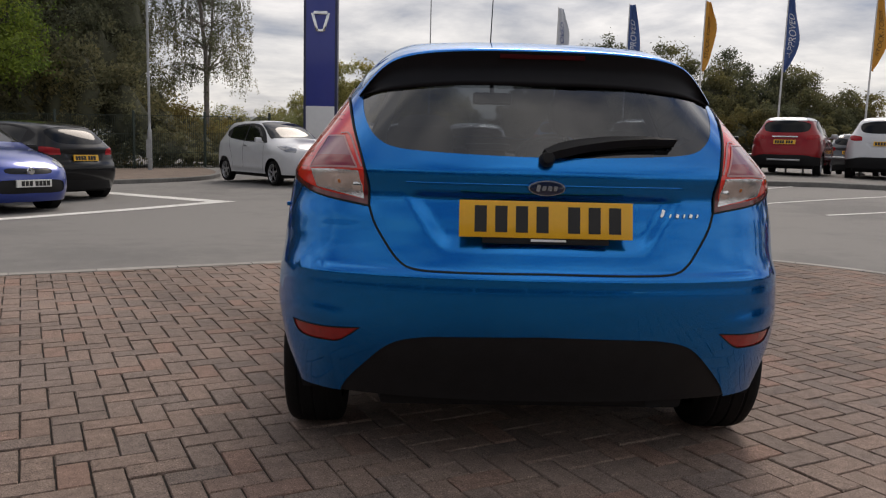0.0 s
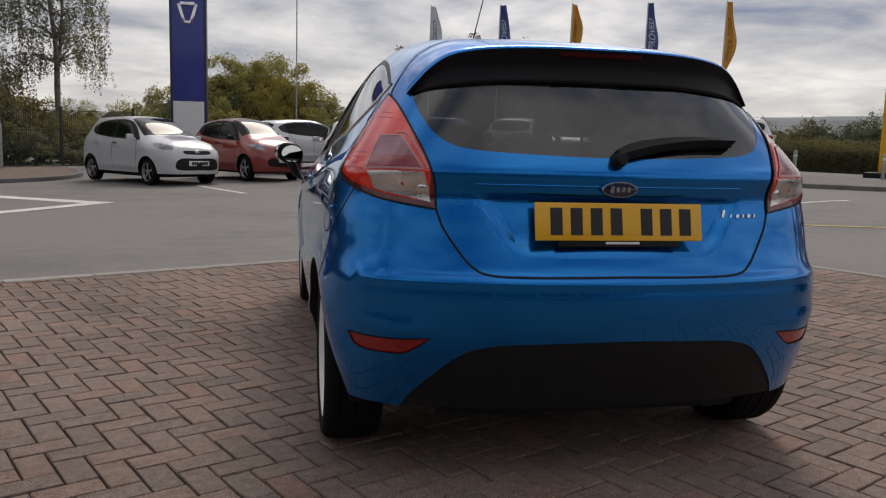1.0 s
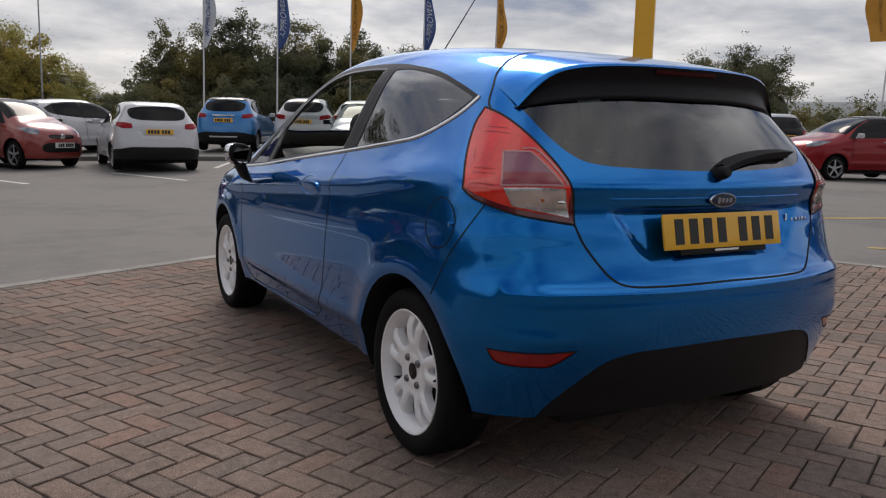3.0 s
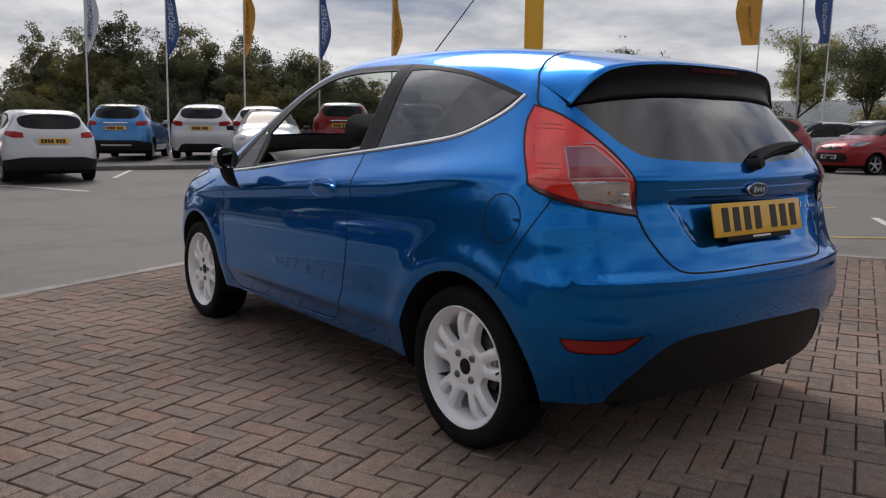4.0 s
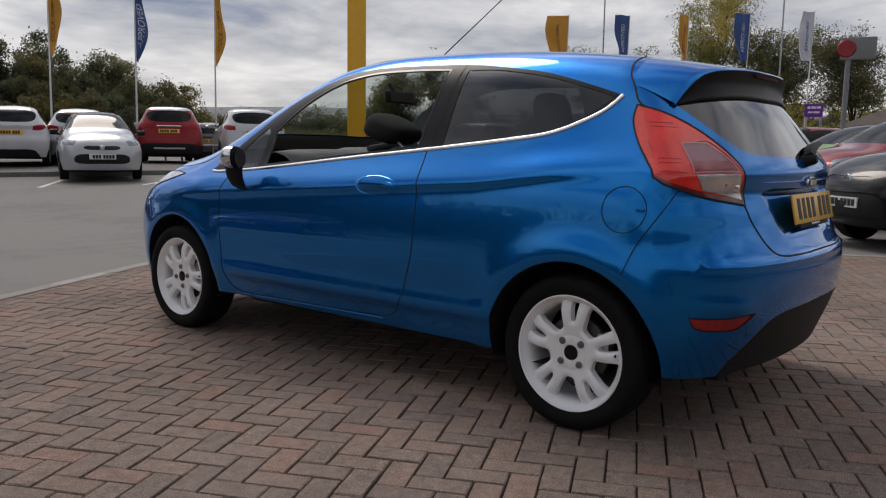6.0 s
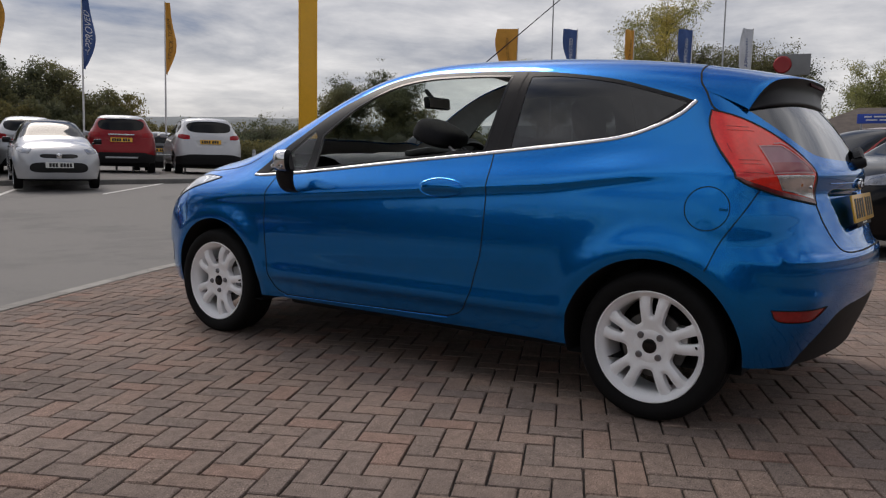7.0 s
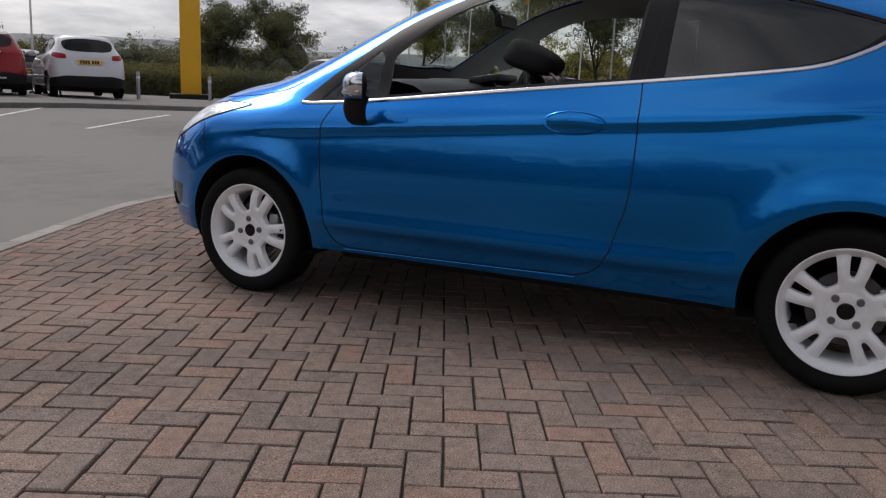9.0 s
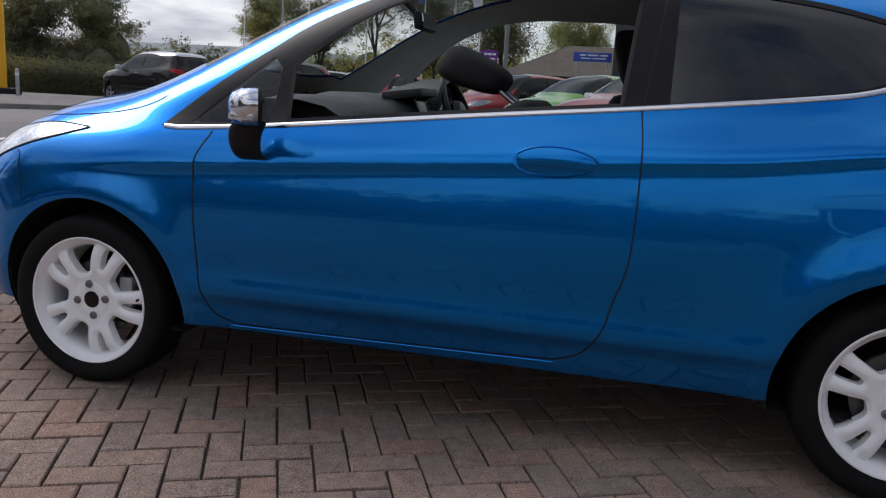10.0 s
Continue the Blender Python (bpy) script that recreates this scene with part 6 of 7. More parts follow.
def flag(x, y, height, facing, mat, ink, text, label, lean=(0.0, 0.0), seed=0, width=0.62, length=2.15, base=None, mirror=False, square=False):
    """A tall flag on a pole; facing: the way its face looks, in degrees clockwise from +y."""
    z = at_lot(x, y) if base is None else base
    th = thing("flag", pose(x, y, z, 0, 0, -facing) @ Matrix.Rotation(radians(lean[0]), 4, "Y") @ Matrix.Rotation(radians(lean[1]), 4, "X"), label, "flag", "flags round the lot")
    bm = bmesh.new()
    rod(bm, (0, 0, -0.1), (0, 0, height), 0.042, 0.018, 12)
    part("pole", bm, POLE_WHITE, th, "pale tapering pole")
    bm = bmesh.new()
    lathe(bm, [(0.0, 0.0), (0.16, 0.0), (0.16, 0.05), (0.06, 0.09), (0.05, 0.25)], pose(0, 0, 0, 0, -90, 0), n=16)
    part("pole_foot", bm, GALV, th)
    e = -1 if mirror else 1
    rnd = random.Random(seed)
    ph, amp = rnd.random() * 6, 0.05 + 0.05 * rnd.random()
    nx, nz = 10, 30

    def sheet(u, v):
        w = width * (1 - 0.26 * v) if square else width * (0.12 + 0.88 * math.sin(math.pi * min(0.08 + 0.95 * v, 1.0)) ** 0.75 + 0.10 * v)
        x0 = u * w
        return Vector((e * x0 * (0.92 - 0.10 * math.sin(5 * v + ph)), amp * math.sin(7 * u + 5 * v + ph) * u ** 0.7 + 0.05 * u * math.sin(9 * v + 2 * ph), height - 0.04 - length * v - (0.02 if square else 0.16) * u * (1 if v > 0.1 else v * 10)))

    v = [sheet(i / nx, j / nz) for j in range(nz + 1) for i in range(nx + 1)]
    f = [(j * (nx + 1) + i, j * (nx + 1) + i + 1, (j + 1) * (nx + 1) + i + 1, (j + 1) * (nx + 1) + i) for j in range(nz) for i in range(nx)]
    cloth = child("flag_cloth", mesh_from("flag_cloth", v, f, mat, True), th)
    for side in (1, -1):
        tx = words(text, 0.30, ink, th, Matrix(), "flag_lettering")
        me = tx.data
        k = length * 0.62 / max(1e-6, max(q.co.x for q in me.vertices) - min(q.co.x for q in me.vertices))
        for q in me.vertices:
            v0, u0 = 0.50 - q.co.x * k / length, 0.45 + q.co.y * k * side * e / width
            p = sheet(min(max(u0, 0.02), 0.98), v0)
            q.co = p + Vector((0, side * 0.012, 0))
    return th


# near row behind the parked cars, evenly spaced, then the far row
for i, (mat, ink, text, what) in enumerate(((FLAG_W, INK_BLUE, "APPROVED", "white"), (FLAG_B, INK_WHITE, "APPROVED", "blue"), (FLAG_Y, INK_BROWN, "STOCK-TOBER", "yellow"), (FLAG_B, INK_WHITE, "APPROVED", "blue"), (FLAG_Y, INK_BROWN, "STOCK-TOBER", "yellow"))):
    x, y = 4.74 + 2.41 * i, 28.42 - 1.19 * i
    flag(x, y, 5.95, (172, 182, 170, 180, 176)[i], mat, ink, text, what + " feather flag with lettering on a pale pole", (-0.6, 0.0), i, 0.50, 2.35, 0.36, True)
for i, (az, mat, ink, text, what) in enumerate(((58.8, FLAG_Y, INK_BROWN, "STOCK-TOBER", "yellow"), (62.9, FLAG_B, INK_WHITE, "APPROVED", "blue"), (66.8, FLAG_Y, INK_BROWN, "STOCK-TOBER", "yellow"), (70.6, FLAG_B, INK_WHITE, "APPROVED", "blue"), (74.4, FLAG_W, INK_BLUE, "APPROVED", "white"))):
    x, y = -3.18 + 38 * math.sin(radians(az)), -1.63 + 38 * math.cos(radians(az))
    flag(x, y, 7.0, (250, 215, 200, 215, 220)[i], mat, ink, text, what + " feather flag with lettering on a far pole", (-1.2, 0.0), i + 9, (1.15, 0.75, 0.6, 0.8, 0.7)[i], 2.0, square=True)


def lamp_post(x, y, h):
    th = thing("street_lamp", pose(x, y, at_lot(x, y)), "grey steel lamp column with a small lantern", "street lamp", "lamp columns")
    bm = bmesh.new()
    lathe(bm, [(0.070, -0.1), (0.070, 1.25), (0.064, 1.32), (0.048, 1.36), (0.042, 1.6), (0.030, h)], pose(0, 0, 0, 0, -90, 0), n=16)
    part("column", bm, GALV, th)
    bm = bmesh.new()
    box(bm, (0.16, 0.004, 0.55), pose(0, -0.086, 0.75), 0.0)
    part("access_door", bm, GALV, th)
    bm = bmesh.new()
    box(bm, (0.22, 0.60, 0.12), pose(0, -0.25, h, -6), 0.04)
    part("lantern", bm, GALV, th)
    return th


lamp_post(-8.6, 22.0, 8.0)
lamp_post(0.1, 44.0, 9.0)
lamp_post(31.0, 17.0, 9.0)
lamp_post(33.0, 9.6, 9.0)


def totem(name, x, y, turn, w, d, h, front, edge, label, split=None, base_h=0.0):
    th = thing(name, pose(x, y, at_lot(x, y), 0, 0, -turn), label, "sign")
    lo = 0.0
    if base_h:
        bm = bmesh.new()
        box(bm, (w * 2.6, d * 2.6, base_h), pose(0, 0, base_h / 2), 0.03)
        part("plinth", bm, BLACK_TRIM, th, "dark plinth")
        lo = base_h
    if split:
        bm = bmesh.new()
        box(bm, (w, d, split - lo), pose(0, 0, (split + lo) / 2), 0.015)
        part("lower_panel", bm, TOTEM_WHITE, th, "white lower panel")
        lo = split
    bm = bmesh.new()
    box(bm, (w, d, h - lo), pose(0, 0, (h + lo) / 2), 0.015)
    part("panel", bm, front, th)
    for s in both:
        bm = bmesh.new()
        box(bm, (0.09, d * 1.06, h + 0.02), pose(s * (w / 2 + 0.03), 0, h / 2), 0.02)
        part("edge_post", bm, edge, th)
    return th


t1 = totem("blue_totem", -3.80, 25.2, 182, 1.0, 0.34, 6.8, TOTEM_BLUE, TOTEM_EDGE, "tall blue and white roadside totem with a silver emblem", 2.15)
bm = bmesh.new()
for s in both:
    box(bm, (0.10, 0.04, 0.62), pose(s * 0.19, 0.19, 4.95, 0, s * 16, 0), 0.015)
box(bm, (0.46, 0.04, 0.12), pose(0, 0.19, 5.25), 0.015)
box(bm, (0.20, 0.04, 0.10), pose(0, 0.19, 4.67), 0.015)
part("emblem", bm, CHROME, t1, "silver shield-shaped emblem")
totem("yellow_totem", 22.4, 24.5, 226, 0.66, 0.58, 10.5, TOTEM_YELLOW, TOTEM_YELLOW, "tall yellow square pylon on a dark plinth", None, 0.22)
t3 = totem("black_totem", 36.2, 1.9, 268, 1.45, 0.40, 7.6, TOTEM_BLACK, TOTEM_BLACK, "tall black totem with a silver winged emblem")
bm = bmesh.new()
lathe(bm, [(0.36, 0.0), (0.42, 0.0), (0.42, 0.05), (0.36, 0.05)], pose(0, 0.20, 6.65, 0, 0, 90), n=32, closed=True)
for s in both:
    box(bm, (0.07, 0.04, 0.42), pose(s * 0.16, 0.22, 6.68, 0, s * 38, 0), 0.01)
part("emblem", bm, CHROME, t3, "silver ring emblem")
bars(t3, [0.12] * 5, 0.11, -0.40, 0.05, 0.21, 6.00, INK_WHITE, 0.02, "name_bar")
sg = thing("round_sign", pose(38.5, 8.2, at_lot(38.5, 8.2), 0, 0, -258), "small round red emblem sign on a grey block", "sign")
bm = bmesh.new()
box(bm, (1.5, 0.3, 1.0), pose(-0.4, 0, 6.0), 0.03)
rod(bm, (0, 0, 0), (0, 0, 5.6), 0.12)
part("sign_box", bm, GREY_BOX, sg)
bm = bmesh.new()
lathe(bm, [(0.0, 0.06), (0.36, 0.06), (0.42, 0.0)], pose(0.1, 0.16, 6.0, 0, 0, 90), n=28)
part("emblem", bm, C_RED, sg)

# dark green mesh fence at the verge
FENCE = material("dark_green_fence", (0.016, 0.030, 0.022), 0.5, vary=0.2, scale=5)
fence = thing("fence", Matrix(), "dark green welded mesh fence along the verge", "fence")
f0, f1 = np.array((-17.0, 18.0)), np.array((-5.6, 25.4))
runs = 6
for i in range(runs + 1):
    p = f0 + (f1 - f0) * i / runs
    z = at_lot(*p)
    bm = bmesh.new()
    box(bm, (0.07, 0.07, 1.95), pose(p[0], p[1], z + 0.95, 0, 0, 33), 0.01)
    part("post", bm, FENCE, fence)
    if i < runs:
        q = f0 + (f1 - f0) * (i + 1) / runs
        d = (q - p) / np.linalg.norm(q - p)
        vs, fs = [], []
        count = 36

        def bar(a, b, w):
            k = len(vs)
            n = np.array((-d[1], d[0])) * w
            t = d * w if abs(a[2] - b[2]) > 0.5 else np.array((0, 0))
            up = 0 if abs(a[2] - b[2]) > 0.5 else w
            for e, g in ((a, 0), (b, 0)):
                for s1, s2 in ((-1, -1), (1, -1), (1, 1), (-1, 1)):
                    vs.append((e[0] + n[0] * s1 + t[0] * s2, e[1] + n[1] * s1 + t[1] * s2, e[2] + up * s2))
            for r in range(4):
                fs.append((k + r, k + (r + 1) % 4, k + 4 + (r + 1) % 4, k + 4 + r))

        for c in range(count):
            m = p + (q - p) * c / count
            bar((*m, z + 0.08), (*m, z + 1.82), 0.005)
        for hh in (0.1, 0.6, 1.2, 1.78):
            bar((*p, z + hh), (*q, at_lot(*q) + hh), 0.008)
        tagged(child("mesh_panel", mesh_from("mesh_panel", vs, fs, FENCE), fence), kind="stuff")
nb = thing("notice_board", pose(-6.2, 24.6, at_lot(-6.2, 24.6), 0, 0, 10), "small white notice board on two posts", "sign")
bm = bmesh.new()
box(bm, (0.55, 0.03, 0.45), pose(0, 0, 1.35), 0.01)
part("board", bm, TOTEM_WHITE, nb)
for s in both:
    bm = bmesh.new()
    rod(bm, (s * 0.22, 0.03, 0), (s * 0.22, 0.03, 1.5), 0.025)
    part("post", bm, GALV, nb)

# bollards and hoop barriers on the far strip
for x, y in ((14.4, 19.1), (17.6, 19.2), (6.2, 24.6)):
    th = thing("bollard", pose(x, y, at_lot(x, y) + 0.1), "grey steel bollard with a white band", "bollard", "bollards")
    bm = bmesh.new()
    lathe(bm, [(0.055, 0.0), (0.055, 0.78), (0.045, 0.82), (0.0, 0.83)], pose(0, 0, 0, 0, -90, 0), n=14)
    part("post", bm, GALV, th)
    bm = bmesh.new()
    lathe(bm, [(0.057, 0.62), (0.060, 0.62), (0.060, 0.70), (0.057, 0.70)], pose(0, 0, 0, 0, -90, 0), n=14)
    part("band", bm, TOTEM_WHITE, th)
for x, y, a in ((9.9, 21.2, -30), (11.6, 20.2, -30)):
    th = thing("hoop_barrier", pose(x, y, at_lot(x, y) + 0.1, 0, 0, a), "low galvanised hoop barrier", "barrier", "hoop barriers")
    bm = bmesh.new()
    pth = [(-0.75, 0, 0), (-0.75, 0, 0.42), (-0.62, 0, 0.55), (0.62, 0, 0.55), (0.75, 0, 0.42), (0.75, 0, 0)]
    for p, q in zip(pth, pth[1:]):
        rod(bm, p, q, 0.03, n=10)
    part("hoop", bm, GALV, th)

# low showroom with a dark pitched roof, and its banners
BRICK_WALL = material("brown_wall", (0.20, 0.13, 0.09), 0.85, vary=0.25, scale=1.2, bump=0.3, bump_scale=30)
ROOF_TILE = material("brown_roof", (0.085, 0.066, 0.055), 0.8, vary=0.3, scale=2.5, bump=0.5, bump_scale=12)
PURPLE = material("purple_banner", (0.16, 0.02, 0.30), 0.6, vary=0.1, scale=2)
SIGN_BLUE = material("blue_banner", (0.02, 0.07, 0.42), 0.6, vary=0.1, scale=2)
bld = thing("low_building", pose(46, 2.4, at_lot(46, 2.4), 0, 0, 4), "low brown building with a dark pitched roof", "building")
bm = bmesh.new()
box(bm, (9.0, 13.0, 2.6), pose(0, 0, 1.3))
part("wall", bm, BRICK_WALL, bld)
bm = bmesh.new()
vs = [bm.verts.new(p) for p in ((-5.1, -7.0, 2.5), (5.1, -7.0, 2.5), (5.1, 7.0, 2.5), (-5.1, 7.0, 2.5), (0, -3.4, 4.4), (0, 3.4, 4.4))]
for q in ((0, 1, 4), (1, 2, 5, 4), (2, 3, 5), (3, 0, 4, 5), (3, 2, 1, 0)):
    bm.faces.new([vs[i] for i in q])
part("roof", bm, ROOF_TILE, bld, smooth=False)
for i in range(4):
    w = child("window", None, bld)
    w.matrix_basis = pose(-4.52, -4.4 + 2.9 * i, 1.45)
    bm = bmesh.new()
    box(bm, (0.04, 1.5, 1.2))
    part("pane", bm, FAR_GLASS, w)
    bm = bmesh.new()
    for a, b in (((0.07, 1.62, 0.06), (0, 0, 0.62)), ((0.07, 1.62, 0.06), (0, 0, -0.62)), ((0.07, 0.06, 1.2), (0, 0.78, 0)), ((0.07, 0.06, 1.2), (0, -0.78, 0)), ((0.07, 0.05, 1.2), (0, 0, 0))):
        box(bm, a, Matrix.Translation(b))
    part("frame", bm, TOTEM_WHITE, w)
for x, y, z, w, h, mat, what in ((30.3, 7.4, 3.3, 0.66, 0.52, PURPLE, "purple promotional banner with pale bars"), (36.8, 3.7, 3.9, 1.8, 0.42, SIGN_BLUE, "long blue banner with pale bars")):
    th = thing("banner", pose(x, y, at_lot(x, y), 0, 0, 92), what, "sign")
    bm = bmesh.new()
    box(bm, (w, 0.06, h), pose(0, 0, z - 0.6), 0.01)
    part("panel", bm, mat, th)
    bars(th, [w * 0.2, w * 0.28, w * 0.16], h * 0.16, -w * 0.4, w * 0.05, 0.045, z - 0.6 + h * 0.2, INK_WHITE, 0.02, "banner_bar")
    bars(th, [w * 0.35, w * 0.25], h * 0.13, -w * 0.35, w * 0.05, 0.045, z - 0.6 - h * 0.15, INK_WHITE, 0.02, "banner_bar")
    for s in both:
        bm = bmesh.new()
        rod(bm, (s * w * 0.4, -0.04, 0), (s * w * 0.4, -0.04, z - 0.5), 0.04)
        part("post", bm, GALV, th)
# far shed
shed = thing("far_shed", pose(60, 97, 0.4, 0, 0, -33), "far pale industrial shed with a low roof", "building")
bm = bmesh.new()
box(bm, (5.4, 8, 4.4), pose(0, 0, 2.2))
part("wall", bm, GREY_BOX, shed)
bm = bmesh.new()
vs = [bm.verts.new(p) for p in ((-2.9, -4.2, 4.4), (2.9, -4.2, 4.4), (2.9, 4.2, 4.4), (-2.9, 4.2, 4.4), (-2.9, 0, 5.4), (2.9, 0, 5.4))]
for q in ((0, 1, 5, 4), (2, 3, 4, 5), (0, 4, 3), (1, 2, 5), (3, 2, 1, 0)):
    bm.faces.new([vs[i] for i in q])
part("roof", bm, TOTEM_WHITE, shed, smooth=False)


# plain showroom front that closes the place behind the camera
SHOW_GLASS = material("showroom_glazing", (0.03, 0.034, 0.038), 0.06, vary=0.1, scale=0.4)
show = thing("wall_showroom", pose(-5.6, -11.5, 0, 0, 0, -25.8), "plain showroom front behind the forecourt", "wall", kind="structure")
for size, at, mat, nm in (((34, 0.4, 0.35), (0, 0, 0.17), GREY_BOX, "plinth"), ((34, 0.3, 3.0), (0, 0, 1.85), SHOW_GLASS, "glazing"), ((34, 0.6, 1.1), (0, 0.1, 3.9), TOTEM_WHITE, "fascia"), ((34, 6, 0.3), (0, -3, 4.55), GREY_BOX, "roof_edge")):
    bm = bmesh.new()
    box(bm, size, pose(*at), 0.02)
    part(nm, bm, mat, show)
for i in range(12):
    bm = bmesh.new()
    box(bm, (0.12, 0.36, 3.0), pose(-16.5 + 3 * i, 0.02, 1.85), 0.01)
    part("mullion", bm, TOTEM_WHITE, show)


# ---- trees and hedges ----
def leaf_material(name, dark, light, turn=0.0):
    m = bpy.data.materials.new(name)
    m.use_nodes = True
    t = m.node_tree
    p = t.nodes["Principled BSDF"]
    q = nodes_of(t, ("g", "ShaderNodeNewGeometry", {}), ("co", "ShaderNodeTexCoord", {}), ("n", "ShaderNodeTexNoise", {"Scale": 0.42, "Detail": 3.0}), ("s", "ShaderNodeMath", {"operation": "MULTIPLY_ADD", 1: 0.40}),
                 ("r", "ShaderNodeValToRGB", {}), ("hue", "ShaderNodeTexNoise", {"Scale": 0.21, "Detail": 1.0}), ("hr", "ShaderNodeValToRGB", {}), ("mu", "ShaderNodeVectorMath", {"operation": "MULTIPLY"}),
                 ("tr", "ShaderNodeBsdfTranslucent", {}), ("mx", "ShaderNodeMixShader", {0: 0.5}))
    ramp_of(q["r"], (0.30, dark), (0.75, light), (0.98, tuple(0.5 * a + b for a, b in zip(light, (0.05, 0.03, 0.0)))))
    ramp_of(q["hr"], (0.36, (0.72, 0.80, 0.88)), (0.50, (1.0, 1.0, 0.95)), (0.64, (1.22, 1.06, 0.72)))
    wire(t, q, ("g", "Random Per Island", "s", 0), ("co", "Object", "n", 0), ("n", 0, "s", 2), ("s", 0, "r", 0), ("co", "Object", "hue", 0), ("hue", 0, "hr", 0), ("r", 0, "mu", 0), ("hr", 0, "mu", 1), ("mu", 0, "tr", 0), ("tr", 0, "mx", 2))
    t.links.new(q["mu"].outputs[0], p.inputs["Base Color"])
    t.links.new(p.outputs[0], q["mx"].inputs[1])
    t.links.new(q["mx"].outputs[0], t.nodes["Material Output"].inputs[0])
    p.inputs["Roughness"].default_value = 0.75
    return m


# lighter than real foliage: brightness the shaded crowns lack is put into the colour
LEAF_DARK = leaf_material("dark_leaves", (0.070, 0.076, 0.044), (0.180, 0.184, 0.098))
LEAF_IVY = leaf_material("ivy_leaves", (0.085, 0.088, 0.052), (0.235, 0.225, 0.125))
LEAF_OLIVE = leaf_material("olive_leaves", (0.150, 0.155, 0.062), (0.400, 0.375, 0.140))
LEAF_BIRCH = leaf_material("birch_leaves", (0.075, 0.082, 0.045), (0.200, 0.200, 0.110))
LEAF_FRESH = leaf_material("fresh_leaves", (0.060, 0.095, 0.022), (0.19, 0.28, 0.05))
BARK = material("bark", (0.060, 0.048, 0.038), 0.9, vary=0.4, scale=6, bump=0.6, bump_scale=20)
BIRCH_BARK = material("birch_bark", (0.20, 0.18, 0.16), 0.85, vary=0.5, scale=5, bump=0.4, bump_scale=20)


def leaves_mesh(name, centres, size, mat, rng, droop=0.0):
    """Small bent leaf quads, one about each centre."""
    n = len(centres)
    a = rng.normal(size=(n, 3))
    a[:, 2] -= droop
    a /= np.linalg.norm(a, axis=1)[:, None]
    b = np.cross(a, rng.normal(size=(n, 3)))
    b /= np.linalg.norm(b, axis=1)[:, None] + 1e-9
    s = size * rng.uniform(0.55, 1.25, (n, 1))
    v = np.stack([centres - a * s, centres + b * s * 0.45, centres + a * s, centres - b * s * 0.45], 1).reshape(-1, 3)
    me = bpy.data.meshes.new(name)
    me.vertices.add(4 * n)
    me.vertices.foreach_set("co", v.ravel())
    me.loops.add(4 * n)
    me.loops.foreach_set("vertex_index", np.arange(4 * n))
    me.polygons.add(n)
    me.polygons.foreach_set("loop_start", np.arange(n) * 4)
    me.update(calc_edges=True)
    me.materials.append(mat)
    return me


def tree(name, x, y, h, spread, mat, bark, label, seed, count=5000, leaf=0.16, trunk=0.22, bare=0.25, droop=0.0, clump=0.16, z=None):
    """A tapering trunk with limbs and a ragged crown of small leaves."""
    rng = np.random.default_rng(seed)
    th = thing(name, pose(x, y, at_lot(x, y) - 0.1 if z is None else z), label, "tree", "trees round the lot")
    vs, fs, tips = [], [], []

    def tube(p, q, r0, r1):
        d = (q - p) / (np.linalg.norm(q - p) + 1e-9)
        a = np.cross(d, (0.3, 0.9, 0.2))
        a /= np.linalg.norm(a)
        b = np.cross(d, a)
        k = len(vs)
        for c, r in ((p, r0), (q, r1)):
            for e in range(5):
                vs.append(c + r * (a * math.cos(1.2566 * e) + b * math.sin(1.2566 * e)))
        fs.extend((k + e, k + (e + 1) % 5, k + 5 + (e + 1) % 5, k + 5 + e) for e in range(5))

    def limb(p, d, length, r, level):
        steps = 4
        for i in range(steps):
            q = p + d * (length / steps)
            tube(p, q, r * (1 - 0.16 * i), r * (1 - 0.16 * (i + 1)))
            p = q
            d = d + rng.normal(size=3) * 0.13 + np.array((0, 0, 0.05 if level < 2 else -droop * 0.12))
            d /= np.linalg.norm(d)
            if level < 3 and i > 0:
                for _ in range(2 if level == 1 else 1 + (level == 0) * 2):
                    e = rng.normal(size=3)
                    e[2] = abs(e[2]) * 0.5 + (0.35 if level == 0 else 0.1)
                    e[:2] *= spread / h * 1.9
                    e /= np.linalg.norm(e)
                    limb(p, e, length * rng.uniform(0.42, 0.62), r * 0.45, level + 1)
            if level >= 2 or i >= 2:
                tips.append((p.copy(), level))

    limb(np.array((0.0, 0.0, 0.0)), np.array((0.02, 0.0, 1.0)), h * (0.55 + 0.25 * bare), trunk, 0)
    child("trunk", mesh_from("trunk", vs, fs, bark, True), th)
    pts = np.array([p for p, l in tips if p[2] > h * bare * 0.8])
    tufts = pts[rng.integers(0, len(pts), count // 22)] + rng.normal(size=(count // 22, 3)) * clump * spread * np.array((0.75, 0.75, 0.6))
    c = tufts[rng.integers(0, len(tufts), count)] + rng.normal(size=(count, 3)) * (0.055 * spread) * np.array((1, 1, 0.7))
    if droop:
        c[:, 2] -= droop * rng.random(count) ** 2 * h * 0.16
    c[:, 2] = np.maximum(c[:, 2], h * bare * 0.5)
    child("crown", leaves_mesh("crown", c, leaf, mat, rng, droop), th)
    return th


